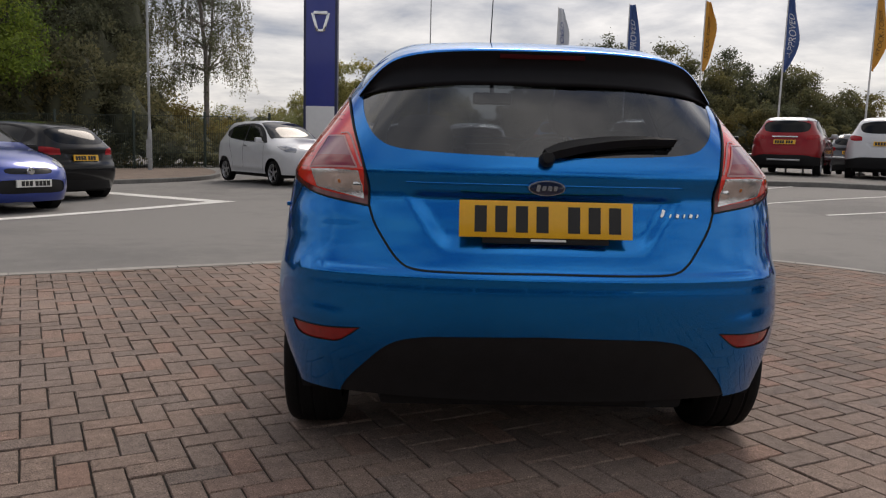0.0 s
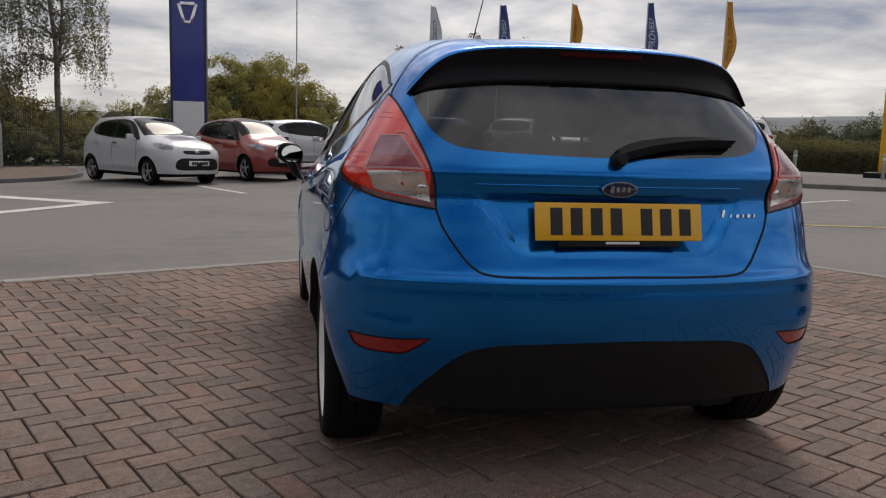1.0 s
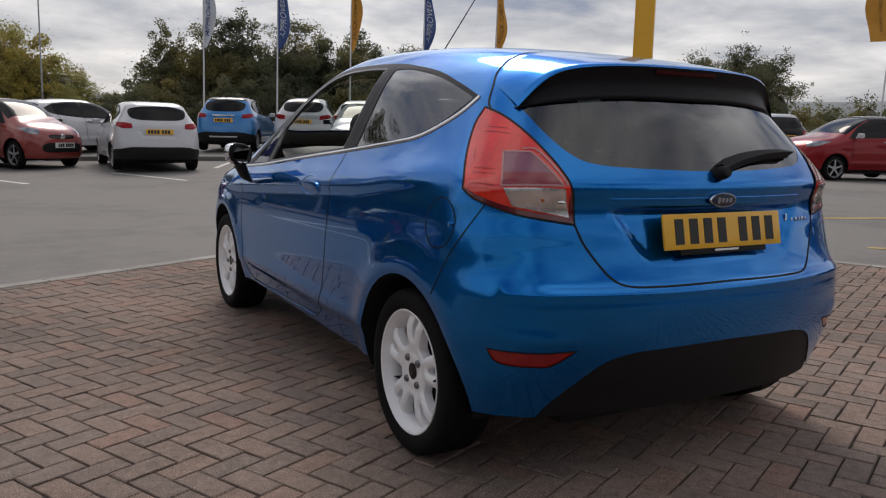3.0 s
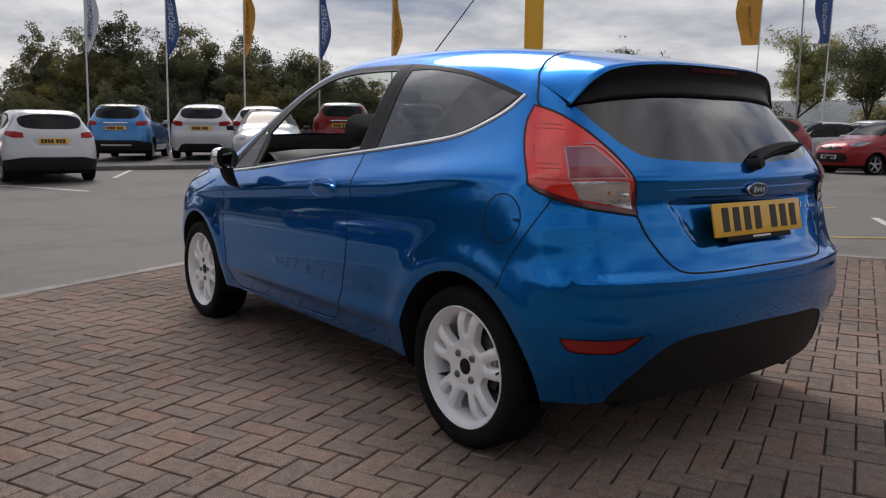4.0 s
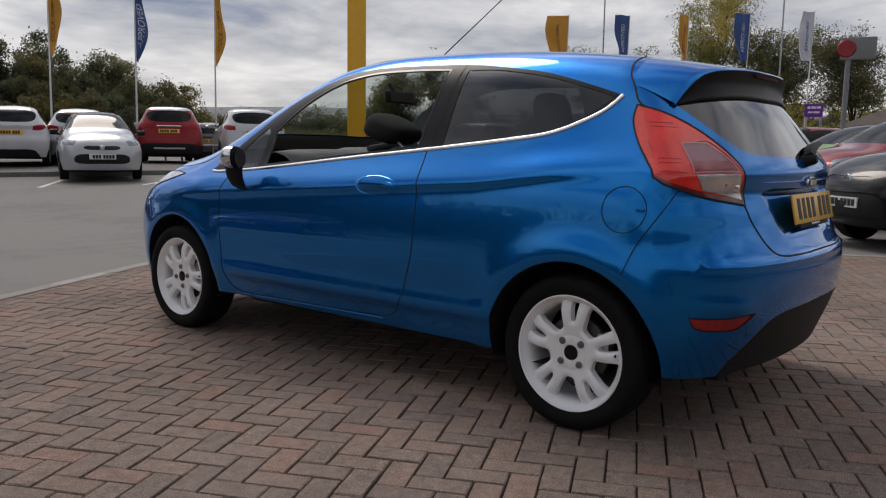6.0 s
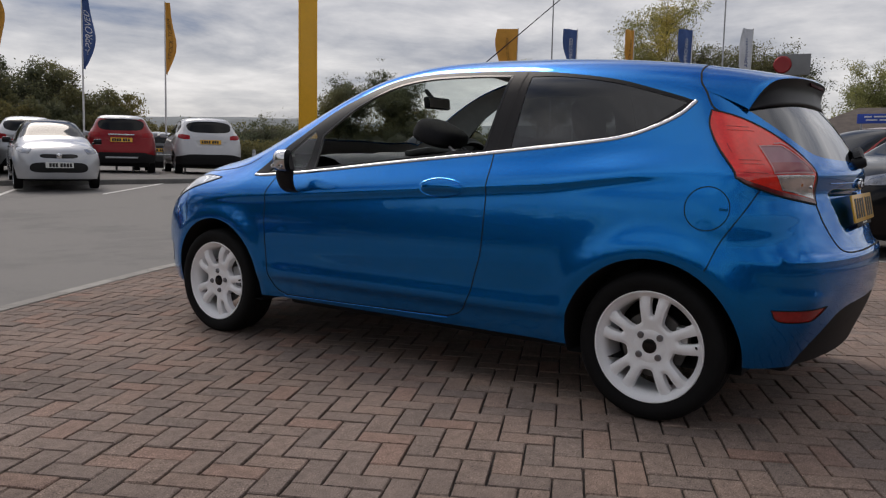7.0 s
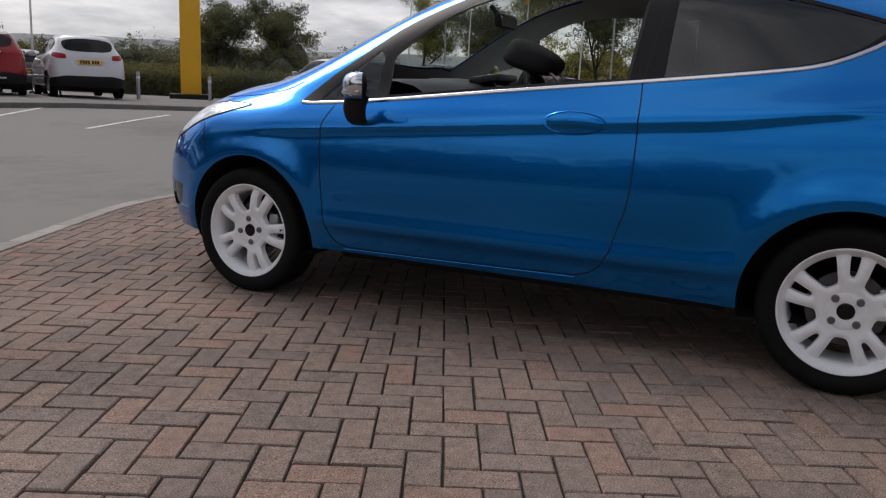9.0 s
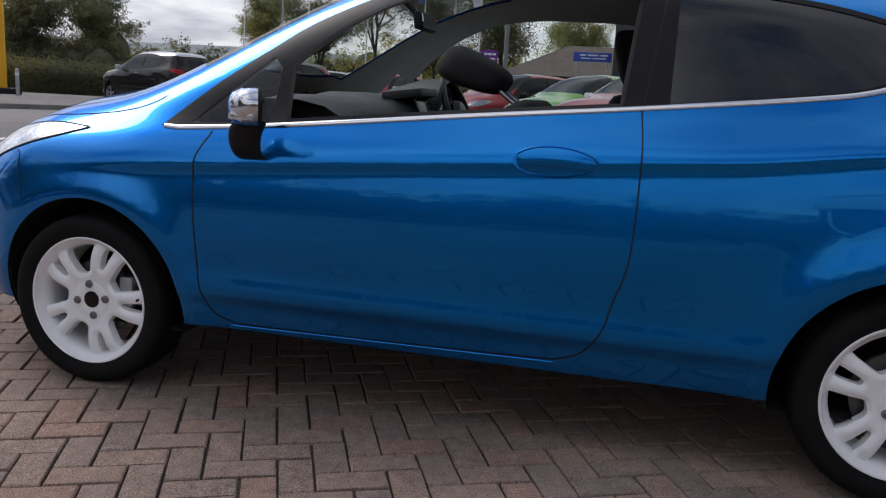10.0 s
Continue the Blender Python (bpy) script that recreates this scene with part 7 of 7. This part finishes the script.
def thicket(name, line, height, depth, mat, label, seed, count, leaf=0.22, base=0.0, ragged=0.35):
    """A bank of bushes along a line: many leaves over a rough dark heart."""
    rng = np.random.default_rng(seed)
    line = np.asarray(line, float)
    s = np.concatenate([[0], np.cumsum(np.linalg.norm(np.diff(line, axis=0), axis=1))])
    rows = []
    m = int(s[-1] / 0.9) + 2
    q = np.linspace(0, s[-1], m)
    hs = np.interp(q, s, np.full(len(s), 1.0) * height if np.isscalar(height) else height)
    lump = np.array([1 - ragged + ragged * 2 * (noise.noise((a * 0.16, seed * 7.3, 0.0)) * 0.5 + 0.5) + 0.16 * noise.noise((a * 0.7, seed, 4.0)) for a in q])
    top = hs * lump
    px, py = np.interp(q, s, line[:, 0]), np.interp(q, s, line[:, 1])
    t = np.stack([np.gradient(px), np.gradient(py)], 1)
    t /= np.linalg.norm(t, axis=1)[:, None]
    o = np.stack([t[:, 1], -t[:, 0]], 1)
    prof = [(-1.0, 0.0), (-0.92, 0.30), (-0.66, 0.58), (-0.28, 0.74), (0.3, 0.76), (1.0, 0.45), (1.0, 0.0)]
    vs, fs = [], []
    for i in range(m):
        z = at_lot(px[i], py[i])
        for a, b in prof:
            j = rng.normal(size=3) * 0.10
            vs.append((px[i] + o[i, 0] * a * depth * 0.34 + j[0], py[i] + o[i, 1] * a * depth * 0.34 + j[1], z + base + b * top[i] + (j[2] if b else -0.3)))
    k = len(prof)
    for i in range(m - 1):
        fs += [(i * k + a, i * k + a + 1, i * k + k + a + 1, i * k + k + a) for a in range(k - 1)]
    th = thing(name, Matrix(), label, "bushes", kind="stuff")
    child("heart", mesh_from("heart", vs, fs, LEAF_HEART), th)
    u = rng.random(count) * s[-1]
    a = rng.uniform(-1, 0.6, count)
    arch = np.sqrt(np.clip(1 - np.abs(a) ** 2.6, 0.02, 1))
    b = np.where(rng.random(count) < 0.6, arch * rng.uniform(0.86, 1.04, count), arch * rng.random(count))
    front = rng.random(count) < 0.45
    a = np.where(front, -rng.uniform(0.85, 1.05, count), a)
    b = np.where(front, rng.random(count) ** 0.8 * 0.8, b)
    x = np.interp(u, q, px) + np.interp(u, q, o[:, 0]) * a * depth * 0.5
    y = np.interp(u, q, py) + np.interp(u, q, o[:, 1]) * a * depth * 0.5
    z = lot_z(x, y) + base + b * np.interp(u, q, top)
    c = np.stack([x, y, z], 1) + rng.normal(size=(count, 3)) * (0.10 + 0.85 * ragged)
    child("foliage", leaves_mesh("foliage", c, leaf, mat, rng), th)
    return th


# filler mass added inside the foliage, coloured as its shaded depth
LEAF_HEART = material("foliage_filler_shade", (0.078, 0.080, 0.048), 0.9, vary=0.4, scale=1.5, bump=1.0, bump_scale=6)


def ray_line(d, *azimuths, eye=(-2.7, -1.9)):
    return [(eye[0] + d * math.sin(radians(a)), eye[1] + d * math.cos(radians(a))) for a in azimuths]


def woodland(name, line, height, depth, mat, label, seed, count, leaf=0.06, crown=(1.1, 2.0), loose=0.30):
    """A bank of crowded tree crowns: rounded heads of many leaf clumps, low ones in front, over dark hearts."""
    rng = np.random.default_rng(seed)
    line = np.asarray(line, float)
    s = np.concatenate([[0], np.cumsum(np.linalg.norm(np.diff(line, axis=0), axis=1))])
    middle = line.mean(0) - np.array((-2.7, -1.9))
    back = middle / np.linalg.norm(middle)
    heads = []
    for row, (low, high, off, step) in enumerate(((0.78, 1.08, 0.35, 0.80), (0.52, 0.82, -0.05, 0.85), (0.26, 0.50, -0.45, 0.95))):
        u = rng.uniform(0, crown[0])
        while u < s[-1]:
            r = rng.uniform(*crown) * (1.0, 0.9, 0.75)[row]
            x, y = np.interp(u, s, line[:, 0]), np.interp(u, s, line[:, 1])
            top = float(np.interp(u, s, np.full(len(s), height) if np.isscalar(height) else height)) * rng.uniform(low, high)
            r = min(r, max(top * 0.62, 0.35))
            shift = (off + rng.uniform(-0.12, 0.12)) * depth
            heads.append((x + back[0] * shift, y + back[1] * shift, top, r))
            u += r * step * rng.uniform(0.8, 1.25)
    area = np.array([r * (t + r) for _, _, t, r in heads])
    share = np.maximum((count * area / area.sum()).astype(int), 30)
    leaves, vs, fs = [], [], []
    for (x, y, top, r), n in zip(heads, share):
        z0 = at_lot(x, y)
        half = top * 0.52
        c = np.array((x, y, z0 + top - half))
        m = max(14, int(26 * half / r))
        d = rng.normal(size=(m, 3))
        d[:, :2] -= back * 0.45
        d[:, 2] += 0.25
        d /= np.linalg.norm(d, axis=1)[:, None]
        reach = rng.uniform(0.70, 1.02, (m, 1))
        reach[rng.random(m) < 0.12] += 0.14
        deep = rng.random(m) < 0.30
        reach[deep] = rng.uniform(0.45, 0.72, (int(deep.sum()), 1))
        clump = c + d * np.array((r, r, half)) * reach
        size = r * rng.uniform(0.16, 0.34, m)
        pick = rng.integers(0, m, n)
        g = rng.normal(size=(n, 3))
        g /= np.linalg.norm(g, axis=1)[:, None]
        p = clump[pick] + g * size[pick][:, None] * rng.uniform(0.55, 1.15, (n, 1)) * np.array((1, 1, 0.8))
        stray = rng.random(n) < loose * 0.25
        p[stray] += rng.normal(size=(int(stray.sum()), 3)) * r * 0.16
        p[:, 2] = np.maximum(p[:, 2], z0 + 0.02)
        leaves.append(p)
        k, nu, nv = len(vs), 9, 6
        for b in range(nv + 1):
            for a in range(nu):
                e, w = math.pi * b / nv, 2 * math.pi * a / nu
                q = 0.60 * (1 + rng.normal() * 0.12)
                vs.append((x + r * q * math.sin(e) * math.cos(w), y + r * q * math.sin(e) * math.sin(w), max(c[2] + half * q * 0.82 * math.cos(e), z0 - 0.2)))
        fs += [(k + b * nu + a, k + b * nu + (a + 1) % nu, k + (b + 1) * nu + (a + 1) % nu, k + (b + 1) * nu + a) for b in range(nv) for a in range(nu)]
    th = thing(name, Matrix(), label, "trees", kind="stuff")
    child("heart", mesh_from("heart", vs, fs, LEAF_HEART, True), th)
    child("foliage", leaves_mesh("foliage", np.concatenate(leaves), leaf, mat, rng), th)
    return th


def birch(x, y, h, spread, label, seed, stems=2, per=34, leaf=0.054, low=0.24, tilt=0.04):
    """A birch: pale stems that fork low, rising limbs, and thin strands of leaves that hang from them."""
    rng = np.random.default_rng(seed)
    th = thing("birch_tree", pose(x, y, at_lot(x, y) - 0.1), label, "tree", "trees round the lot")
    vs, fs, leaves = [], [], []

    def tube(p, q, r0, r1, n=6):
        d = (q - p) / (np.linalg.norm(q - p) + 1e-9)
        a = np.cross(d, (0.31, 0.92, 0.2))
        a /= np.linalg.norm(a)
        b = np.cross(d, a)
        k = len(vs)
        for c, r in ((p, r0), (q, r1)):
            for e in range(n):
                vs.append(c + r * (a * math.cos(2 * math.pi * e / n) + b * math.sin(2 * math.pi * e / n)))
        fs.extend((k + e, k + (e + 1) % n, k + n + (e + 1) % n, k + n + e) for e in range(n))

    def strand(p, length):
        n = max(4, int(length / 0.045 * per / 22))
        t = np.sort(rng.random(n))
        sway = rng.normal(size=2) * 0.10
        q = p + np.stack([sway[0] * t, sway[1] * t, -length * t], 1) + rng.normal(size=(n, 3)) * 0.055
        leaves.append(q)
        tube(p, p + np.array((sway[0] * 0.8, sway[1] * 0.8, -length * 0.8)), 0.006, 0.003, 3)

    for k in range(stems):
        p, d = np.zeros(3), np.array((tilt + (0.10 * (k - (stems - 1) / 2)), rng.normal() * 0.04, 1.0))
        steps = 14
        r0 = 0.15 if k == 0 else 0.10
        for i in range(steps):
            d = d + rng.normal(size=3) * np.array((0.05, 0.05, 0))
            d /= np.linalg.norm(d)
            q = p + d * h / steps
            t = (i + 1) / steps
            tube(p, q, r0 * (1 - 0.88 * i / steps), r0 * (1 - 0.88 * t))
            p = q
            if t < low:
                continue
            for _ in range(4):
                a = rng.uniform(0, 2 * math.pi)
                reach = spread * (1.05 - 0.75 * max(t - 0.35, 0) / 0.65) * rng.uniform(0.45, 1.05)
                b, e = p.copy(), np.array((math.cos(a), math.sin(a), rng.uniform(0.5, 1.1)))
                for m in range(6):
                    e = e + np.array((0, 0, -0.17)) + rng.normal(size=3) * 0.12
                    e /= np.linalg.norm(e)
                    c = b + e * reach / 6
                    tube(b, c, 0.035 * (1 - m / 7), 0.035 * (1 - (m + 1) / 7), 5)
                    b = c
                    if m >= 1:
                        for _ in range(3):
                            strand(b + rng.normal(size=3) * np.array((0.25, 0.25, 0.12)), rng.uniform(0.3, 1.0) + (0.9 * rng.random() if m > 3 else 0))
    child("trunk", mesh_from("trunk", vs, fs, BIRCH_BARK, True), th)
    child("crown", leaves_mesh("crown", np.concatenate(leaves), leaf, LEAF_BIRCH, rng, 0.6), th)
    return th


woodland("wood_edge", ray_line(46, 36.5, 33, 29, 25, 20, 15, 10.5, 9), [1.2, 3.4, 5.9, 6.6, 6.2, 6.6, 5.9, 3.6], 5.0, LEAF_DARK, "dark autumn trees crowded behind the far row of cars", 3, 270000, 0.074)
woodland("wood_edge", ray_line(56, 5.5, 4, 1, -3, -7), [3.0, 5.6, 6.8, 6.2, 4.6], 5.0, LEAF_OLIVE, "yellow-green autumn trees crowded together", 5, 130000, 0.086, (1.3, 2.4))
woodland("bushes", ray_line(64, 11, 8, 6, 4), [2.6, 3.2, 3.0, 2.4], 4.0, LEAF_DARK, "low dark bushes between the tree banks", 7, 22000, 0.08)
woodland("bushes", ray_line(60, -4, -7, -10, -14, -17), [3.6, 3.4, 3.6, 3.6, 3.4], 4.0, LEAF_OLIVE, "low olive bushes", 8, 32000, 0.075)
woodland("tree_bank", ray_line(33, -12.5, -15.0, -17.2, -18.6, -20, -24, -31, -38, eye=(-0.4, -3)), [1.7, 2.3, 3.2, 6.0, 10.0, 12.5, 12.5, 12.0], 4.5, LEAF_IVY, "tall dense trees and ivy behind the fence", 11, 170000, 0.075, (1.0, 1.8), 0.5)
# out of view: added so that the left flank reflects something dark
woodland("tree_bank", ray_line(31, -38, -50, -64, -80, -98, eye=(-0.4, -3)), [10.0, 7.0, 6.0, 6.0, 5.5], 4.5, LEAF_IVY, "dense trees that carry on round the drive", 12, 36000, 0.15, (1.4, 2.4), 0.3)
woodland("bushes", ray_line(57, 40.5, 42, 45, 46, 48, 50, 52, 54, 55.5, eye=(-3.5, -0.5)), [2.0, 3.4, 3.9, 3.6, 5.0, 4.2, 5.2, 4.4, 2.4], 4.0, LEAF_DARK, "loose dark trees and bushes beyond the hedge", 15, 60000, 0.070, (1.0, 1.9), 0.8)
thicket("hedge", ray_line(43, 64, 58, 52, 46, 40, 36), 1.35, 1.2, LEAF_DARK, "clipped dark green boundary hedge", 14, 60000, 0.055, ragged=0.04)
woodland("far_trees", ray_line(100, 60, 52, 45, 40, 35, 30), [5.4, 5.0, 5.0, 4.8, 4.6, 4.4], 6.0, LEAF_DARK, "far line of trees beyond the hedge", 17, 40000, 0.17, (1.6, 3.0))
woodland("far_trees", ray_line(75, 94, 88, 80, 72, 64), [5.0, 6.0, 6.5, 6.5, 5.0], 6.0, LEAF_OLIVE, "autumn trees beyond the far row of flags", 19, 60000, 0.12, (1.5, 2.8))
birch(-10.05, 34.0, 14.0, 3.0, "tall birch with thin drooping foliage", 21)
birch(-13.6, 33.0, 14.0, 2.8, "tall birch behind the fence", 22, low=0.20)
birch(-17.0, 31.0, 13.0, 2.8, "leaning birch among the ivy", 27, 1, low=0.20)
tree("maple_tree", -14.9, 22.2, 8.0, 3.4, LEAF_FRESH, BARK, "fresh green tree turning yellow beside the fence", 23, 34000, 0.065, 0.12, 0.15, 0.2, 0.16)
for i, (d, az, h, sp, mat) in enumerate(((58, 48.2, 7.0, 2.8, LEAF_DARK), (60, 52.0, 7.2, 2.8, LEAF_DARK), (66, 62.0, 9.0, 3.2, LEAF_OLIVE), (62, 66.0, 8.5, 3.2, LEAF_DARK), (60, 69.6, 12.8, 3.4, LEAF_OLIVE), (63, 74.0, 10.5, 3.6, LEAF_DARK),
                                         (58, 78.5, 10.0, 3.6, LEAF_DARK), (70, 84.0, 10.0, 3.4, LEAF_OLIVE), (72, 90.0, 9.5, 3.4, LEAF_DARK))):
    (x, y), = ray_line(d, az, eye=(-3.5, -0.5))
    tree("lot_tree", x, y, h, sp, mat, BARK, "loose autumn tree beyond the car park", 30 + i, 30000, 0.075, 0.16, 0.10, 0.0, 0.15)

# low far ridge; the haze of distance is put into its pale colour
rng = np.random.default_rng(5)
HILL = material("haze_grey_hills", (0.20, 0.22, 0.225), 0.95, vary=0.25, scale=0.02)
vs, fs = [], []
for i, az in enumerate(np.arange(-60, 150, 1.0)):
    r, h = 900, 38 + 9 * noise.noise((az * 0.06, 1.0, 0)) + 2.5 * noise.noise((az * 0.5, 3.0, 0))
    h *= 0.55 + 0.45 * float(sstep(2.0, 24.0, az))
    for d, z in ((0, -5), (60, h * 0.8), (140, h), (500, h * 0.9), (600, -5)):
        vs.append(((r + d) * math.sin(radians(az)), (r + d) * math.cos(radians(az)), z + 6))
    if i:
        fs += [(5 * i - 5 + k, 5 * i + k, 5 * i + k + 1, 5 * i - 4 + k) for k in range(4)]
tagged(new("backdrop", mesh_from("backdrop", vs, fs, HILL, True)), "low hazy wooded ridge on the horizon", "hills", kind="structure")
# ---- paving bricks, herringbone, the nearest as pieces of their own ----
def brick_material(name, single):
    m = bpy.data.materials.new(name)
    m.use_nodes = True
    t = m.node_tree
    p = t.nodes["Principled BSDF"]
    q = nodes_of(t, ("co", "ShaderNodeTexCoord", {}), ("g", "ShaderNodeNewGeometry", {}), ("o", "ShaderNodeObjectInfo", {}), ("r", "ShaderNodeValToRGB", {}),
                 ("pos", "ShaderNodeVectorMath", {"operation": "ADD"}), ("big", "ShaderNodeTexNoise", {"Scale": 0.9, "Detail": 4.0}), ("mid", "ShaderNodeTexNoise", {"Scale": 22.0, "Detail": 6.0, "Roughness": 0.7}),
                 ("fine", "ShaderNodeTexNoise", {"Scale": 190.0, "Detail": 4.0, "Roughness": 0.7}), ("k", "ShaderNodeMath", {"operation": "MULTIPLY_ADD", 1: 0.9}), ("k2", "ShaderNodeMath", {"operation": "MULTIPLY_ADD", 1: 0.95}),
                 ("map", "ShaderNodeMapRange", {"From Min": 0.90, "From Max": 1.70, "To Min": 0.42, "To Max": 1.58}), ("mul", "ShaderNodeVectorMath", {"operation": "SCALE"}), ("dot", "ShaderNodeTexNoise", {"Scale": 240.0, "Detail": 2.0, "Roughness": 0.5}), ("pit", "ShaderNodeValToRGB", {}), ("spk", "ShaderNodeVectorMath", {"operation": "MULTIPLY"}),
                 ("bump", "ShaderNodeBump", {"Strength": 0.8, "Distance": 0.006}), ("bsum", "ShaderNodeMath", {"operation": "MULTIPLY_ADD", 1: 0.35}))
    ramp_of(q["r"], (0.0, (0.152, 0.121, 0.105)), (0.22, (0.176, 0.137, 0.117)), (0.55, (0.192, 0.145, 0.121)), (0.85, (0.198, 0.145, 0.119)), (1.0, (0.214, 0.141, 0.113)))
    wire(t, q, ("g", "Position", "big", 0), ("g", "Position", "mid", 0), ("g", "Position", "fine", 0), ("big", 0, "k", 0), ("mid", 0, "k", 2), ("fine", 0, "k2", 0), ("k", 0, "k2", 2), ("k2", 0, "map", 0),
         ("r", 0, "mul", 0), ("map", 0, "mul", "Scale"), ("fine", 0, "bsum", 0), ("mid", 0, "bsum", 2), ("bsum", 0, "bump", "Height"))
    ramp_of(q["pit"], (0.34, (0.40, 0.40, 0.38)), (0.43, (0.97, 0.97, 0.97)), (0.60, (1.0, 1.0, 1.0)), (0.67, (1.7, 1.7, 1.65)))
    wire(t, q, ("g", "Position", "dot", 0), ("dot", 0, "pit", 0), ("mul", 0, "spk", 0), ("pit", 0, "spk", 1))
    wire(t, q, ("o", "Random", "r", 0)) if single else wire(t, q, ("g", "Random Per Island", "r", 0))
    t.links.new(q["spk"].outputs[0], p.inputs["Base Color"])
    t.links.new(q["bump"].outputs[0], p.inputs["Normal"])
    p.inputs["Roughness"].default_value, p.inputs["Specular IOR Level"].default_value = 0.85, 0.15
    return m


BRICK_ONE, BRICK_MANY = brick_material("paving_brick", True), brick_material("paving_bricks", False)
BW, BO = 0.0985, np.array((-1.263, 1.471))
BA = np.array((math.sin(radians(154.2)), math.cos(radians(154.2))))
BB = np.array((-BA[1], BA[0]))
JOINT, CHAMFER, THICK = 0.0033, 0.0042, 0.05


def brick_shape(poly, top=0.0):
    """Rounds a flat outline into a brick: recessed foot, chamfer, top."""
    n = len(poly)
    c = poly.mean(0)
    d = np.array([np.linalg.norm(p - c) for p in poly])
    inn = np.array([c + (p - c) * (1 - CHAMFER * 1.3 / q) for p, q in zip(poly, d)])
    v = [(*p, -THICK) for p in poly] + [(*p, top - CHAMFER) for p in poly] + [(*p, top) for p in inn]
    f = [(r * n + i, r * n + (i + 1) % n, (r + 1) * n + (i + 1) % n, (r + 1) * n + i) for r in range(2) for i in range(n)] + [tuple(2 * n + i for i in range(n))]
    return v, f


half = np.array([(-BW + JOINT, -BW / 2 + JOINT), (BW - JOINT, -BW / 2 + JOINT), (BW - JOINT, BW / 2 - JOINT), (-BW + JOINT, BW / 2 - JOINT)])
one = mesh_from("brick", *brick_shape(half), BRICK_ONE)
rng = np.random.default_rng(7)
many_v, many_f, singles = [], [], []
for a in range(-125, 126):
    for b in range(-125, 126):
        s = (a - b) % 4
        if s not in (0, 3):
            continue
        if s == 0:
            c, turn = (a + 1.0, b + 0.5), 0
        else:
            c, turn = (a + 0.5, b + 1.0), 1
        p = BO + BW * (c[0] * BA + c[1] * BB)
        if not (-10.5 < p[0] < 6.4 and -8.5 < p[1] < 5.6):
            continue
        depth = float(pad_depth(p[0], p[1]))
        if depth > 0.02:
            continue
        axis = math.atan2(BA[1], BA[0]) + turn * math.pi / 2 + rng.normal() * 0.006
        lift = rng.normal() * 0.0012
        shift = rng.normal(size=2) * 0.0008
        if depth < -0.18 and -2.05 < p[0] < -1.0 and 0.0 < p[1] < 2.6 and len(singles) < 290:
            singles.append((p + shift, axis, lift))
            continue
        ca, sa = math.cos(axis), math.sin(axis)
        poly = half @ np.array(((ca, sa), (-sa, ca))) + p + shift
        if depth > -0.18:
            g = np.array((float(pad_depth(p[0] + 0.01, p[1])) - depth, float(pad_depth(p[0], p[1] + 0.01)) - depth))
            g /= np.linalg.norm(g)
            lim = float(p @ g) - depth - 0.060
            out = []
            for i in range(4):
                u, w = poly[i], poly[(i + 1) % 4]
                du, dw = u @ g - lim, w @ g - lim
                if du <= 0:
                    out.append(u)
                if du * dw < 0:
                    out.append(u + (w - u) * du / (du - dw))
            if len(out) < 3:
                continue
            poly = np.array(out)
            area = 0.5 * abs(np.dot(poly[:, 0], np.roll(poly[:, 1], -1)) - np.dot(poly[:, 1], np.roll(poly[:, 0], -1)))
            if area < 0.0012:
                continue
        v, f = brick_shape(poly, lift)
        k = len(many_v)
        many_v += v
        many_f += [tuple(i + k for i in q) for q in f]
tagged(child("bricks", mesh_from("bricks", many_v, many_f, BRICK_MANY), pad), "herringbone paving bricks", kind="stuff")
for p, axis, lift in singles:
    ob = child("brick", one, pad)
    ob.matrix_basis = pose(p[0], p[1], lift, 0, 0, math.degrees(axis))
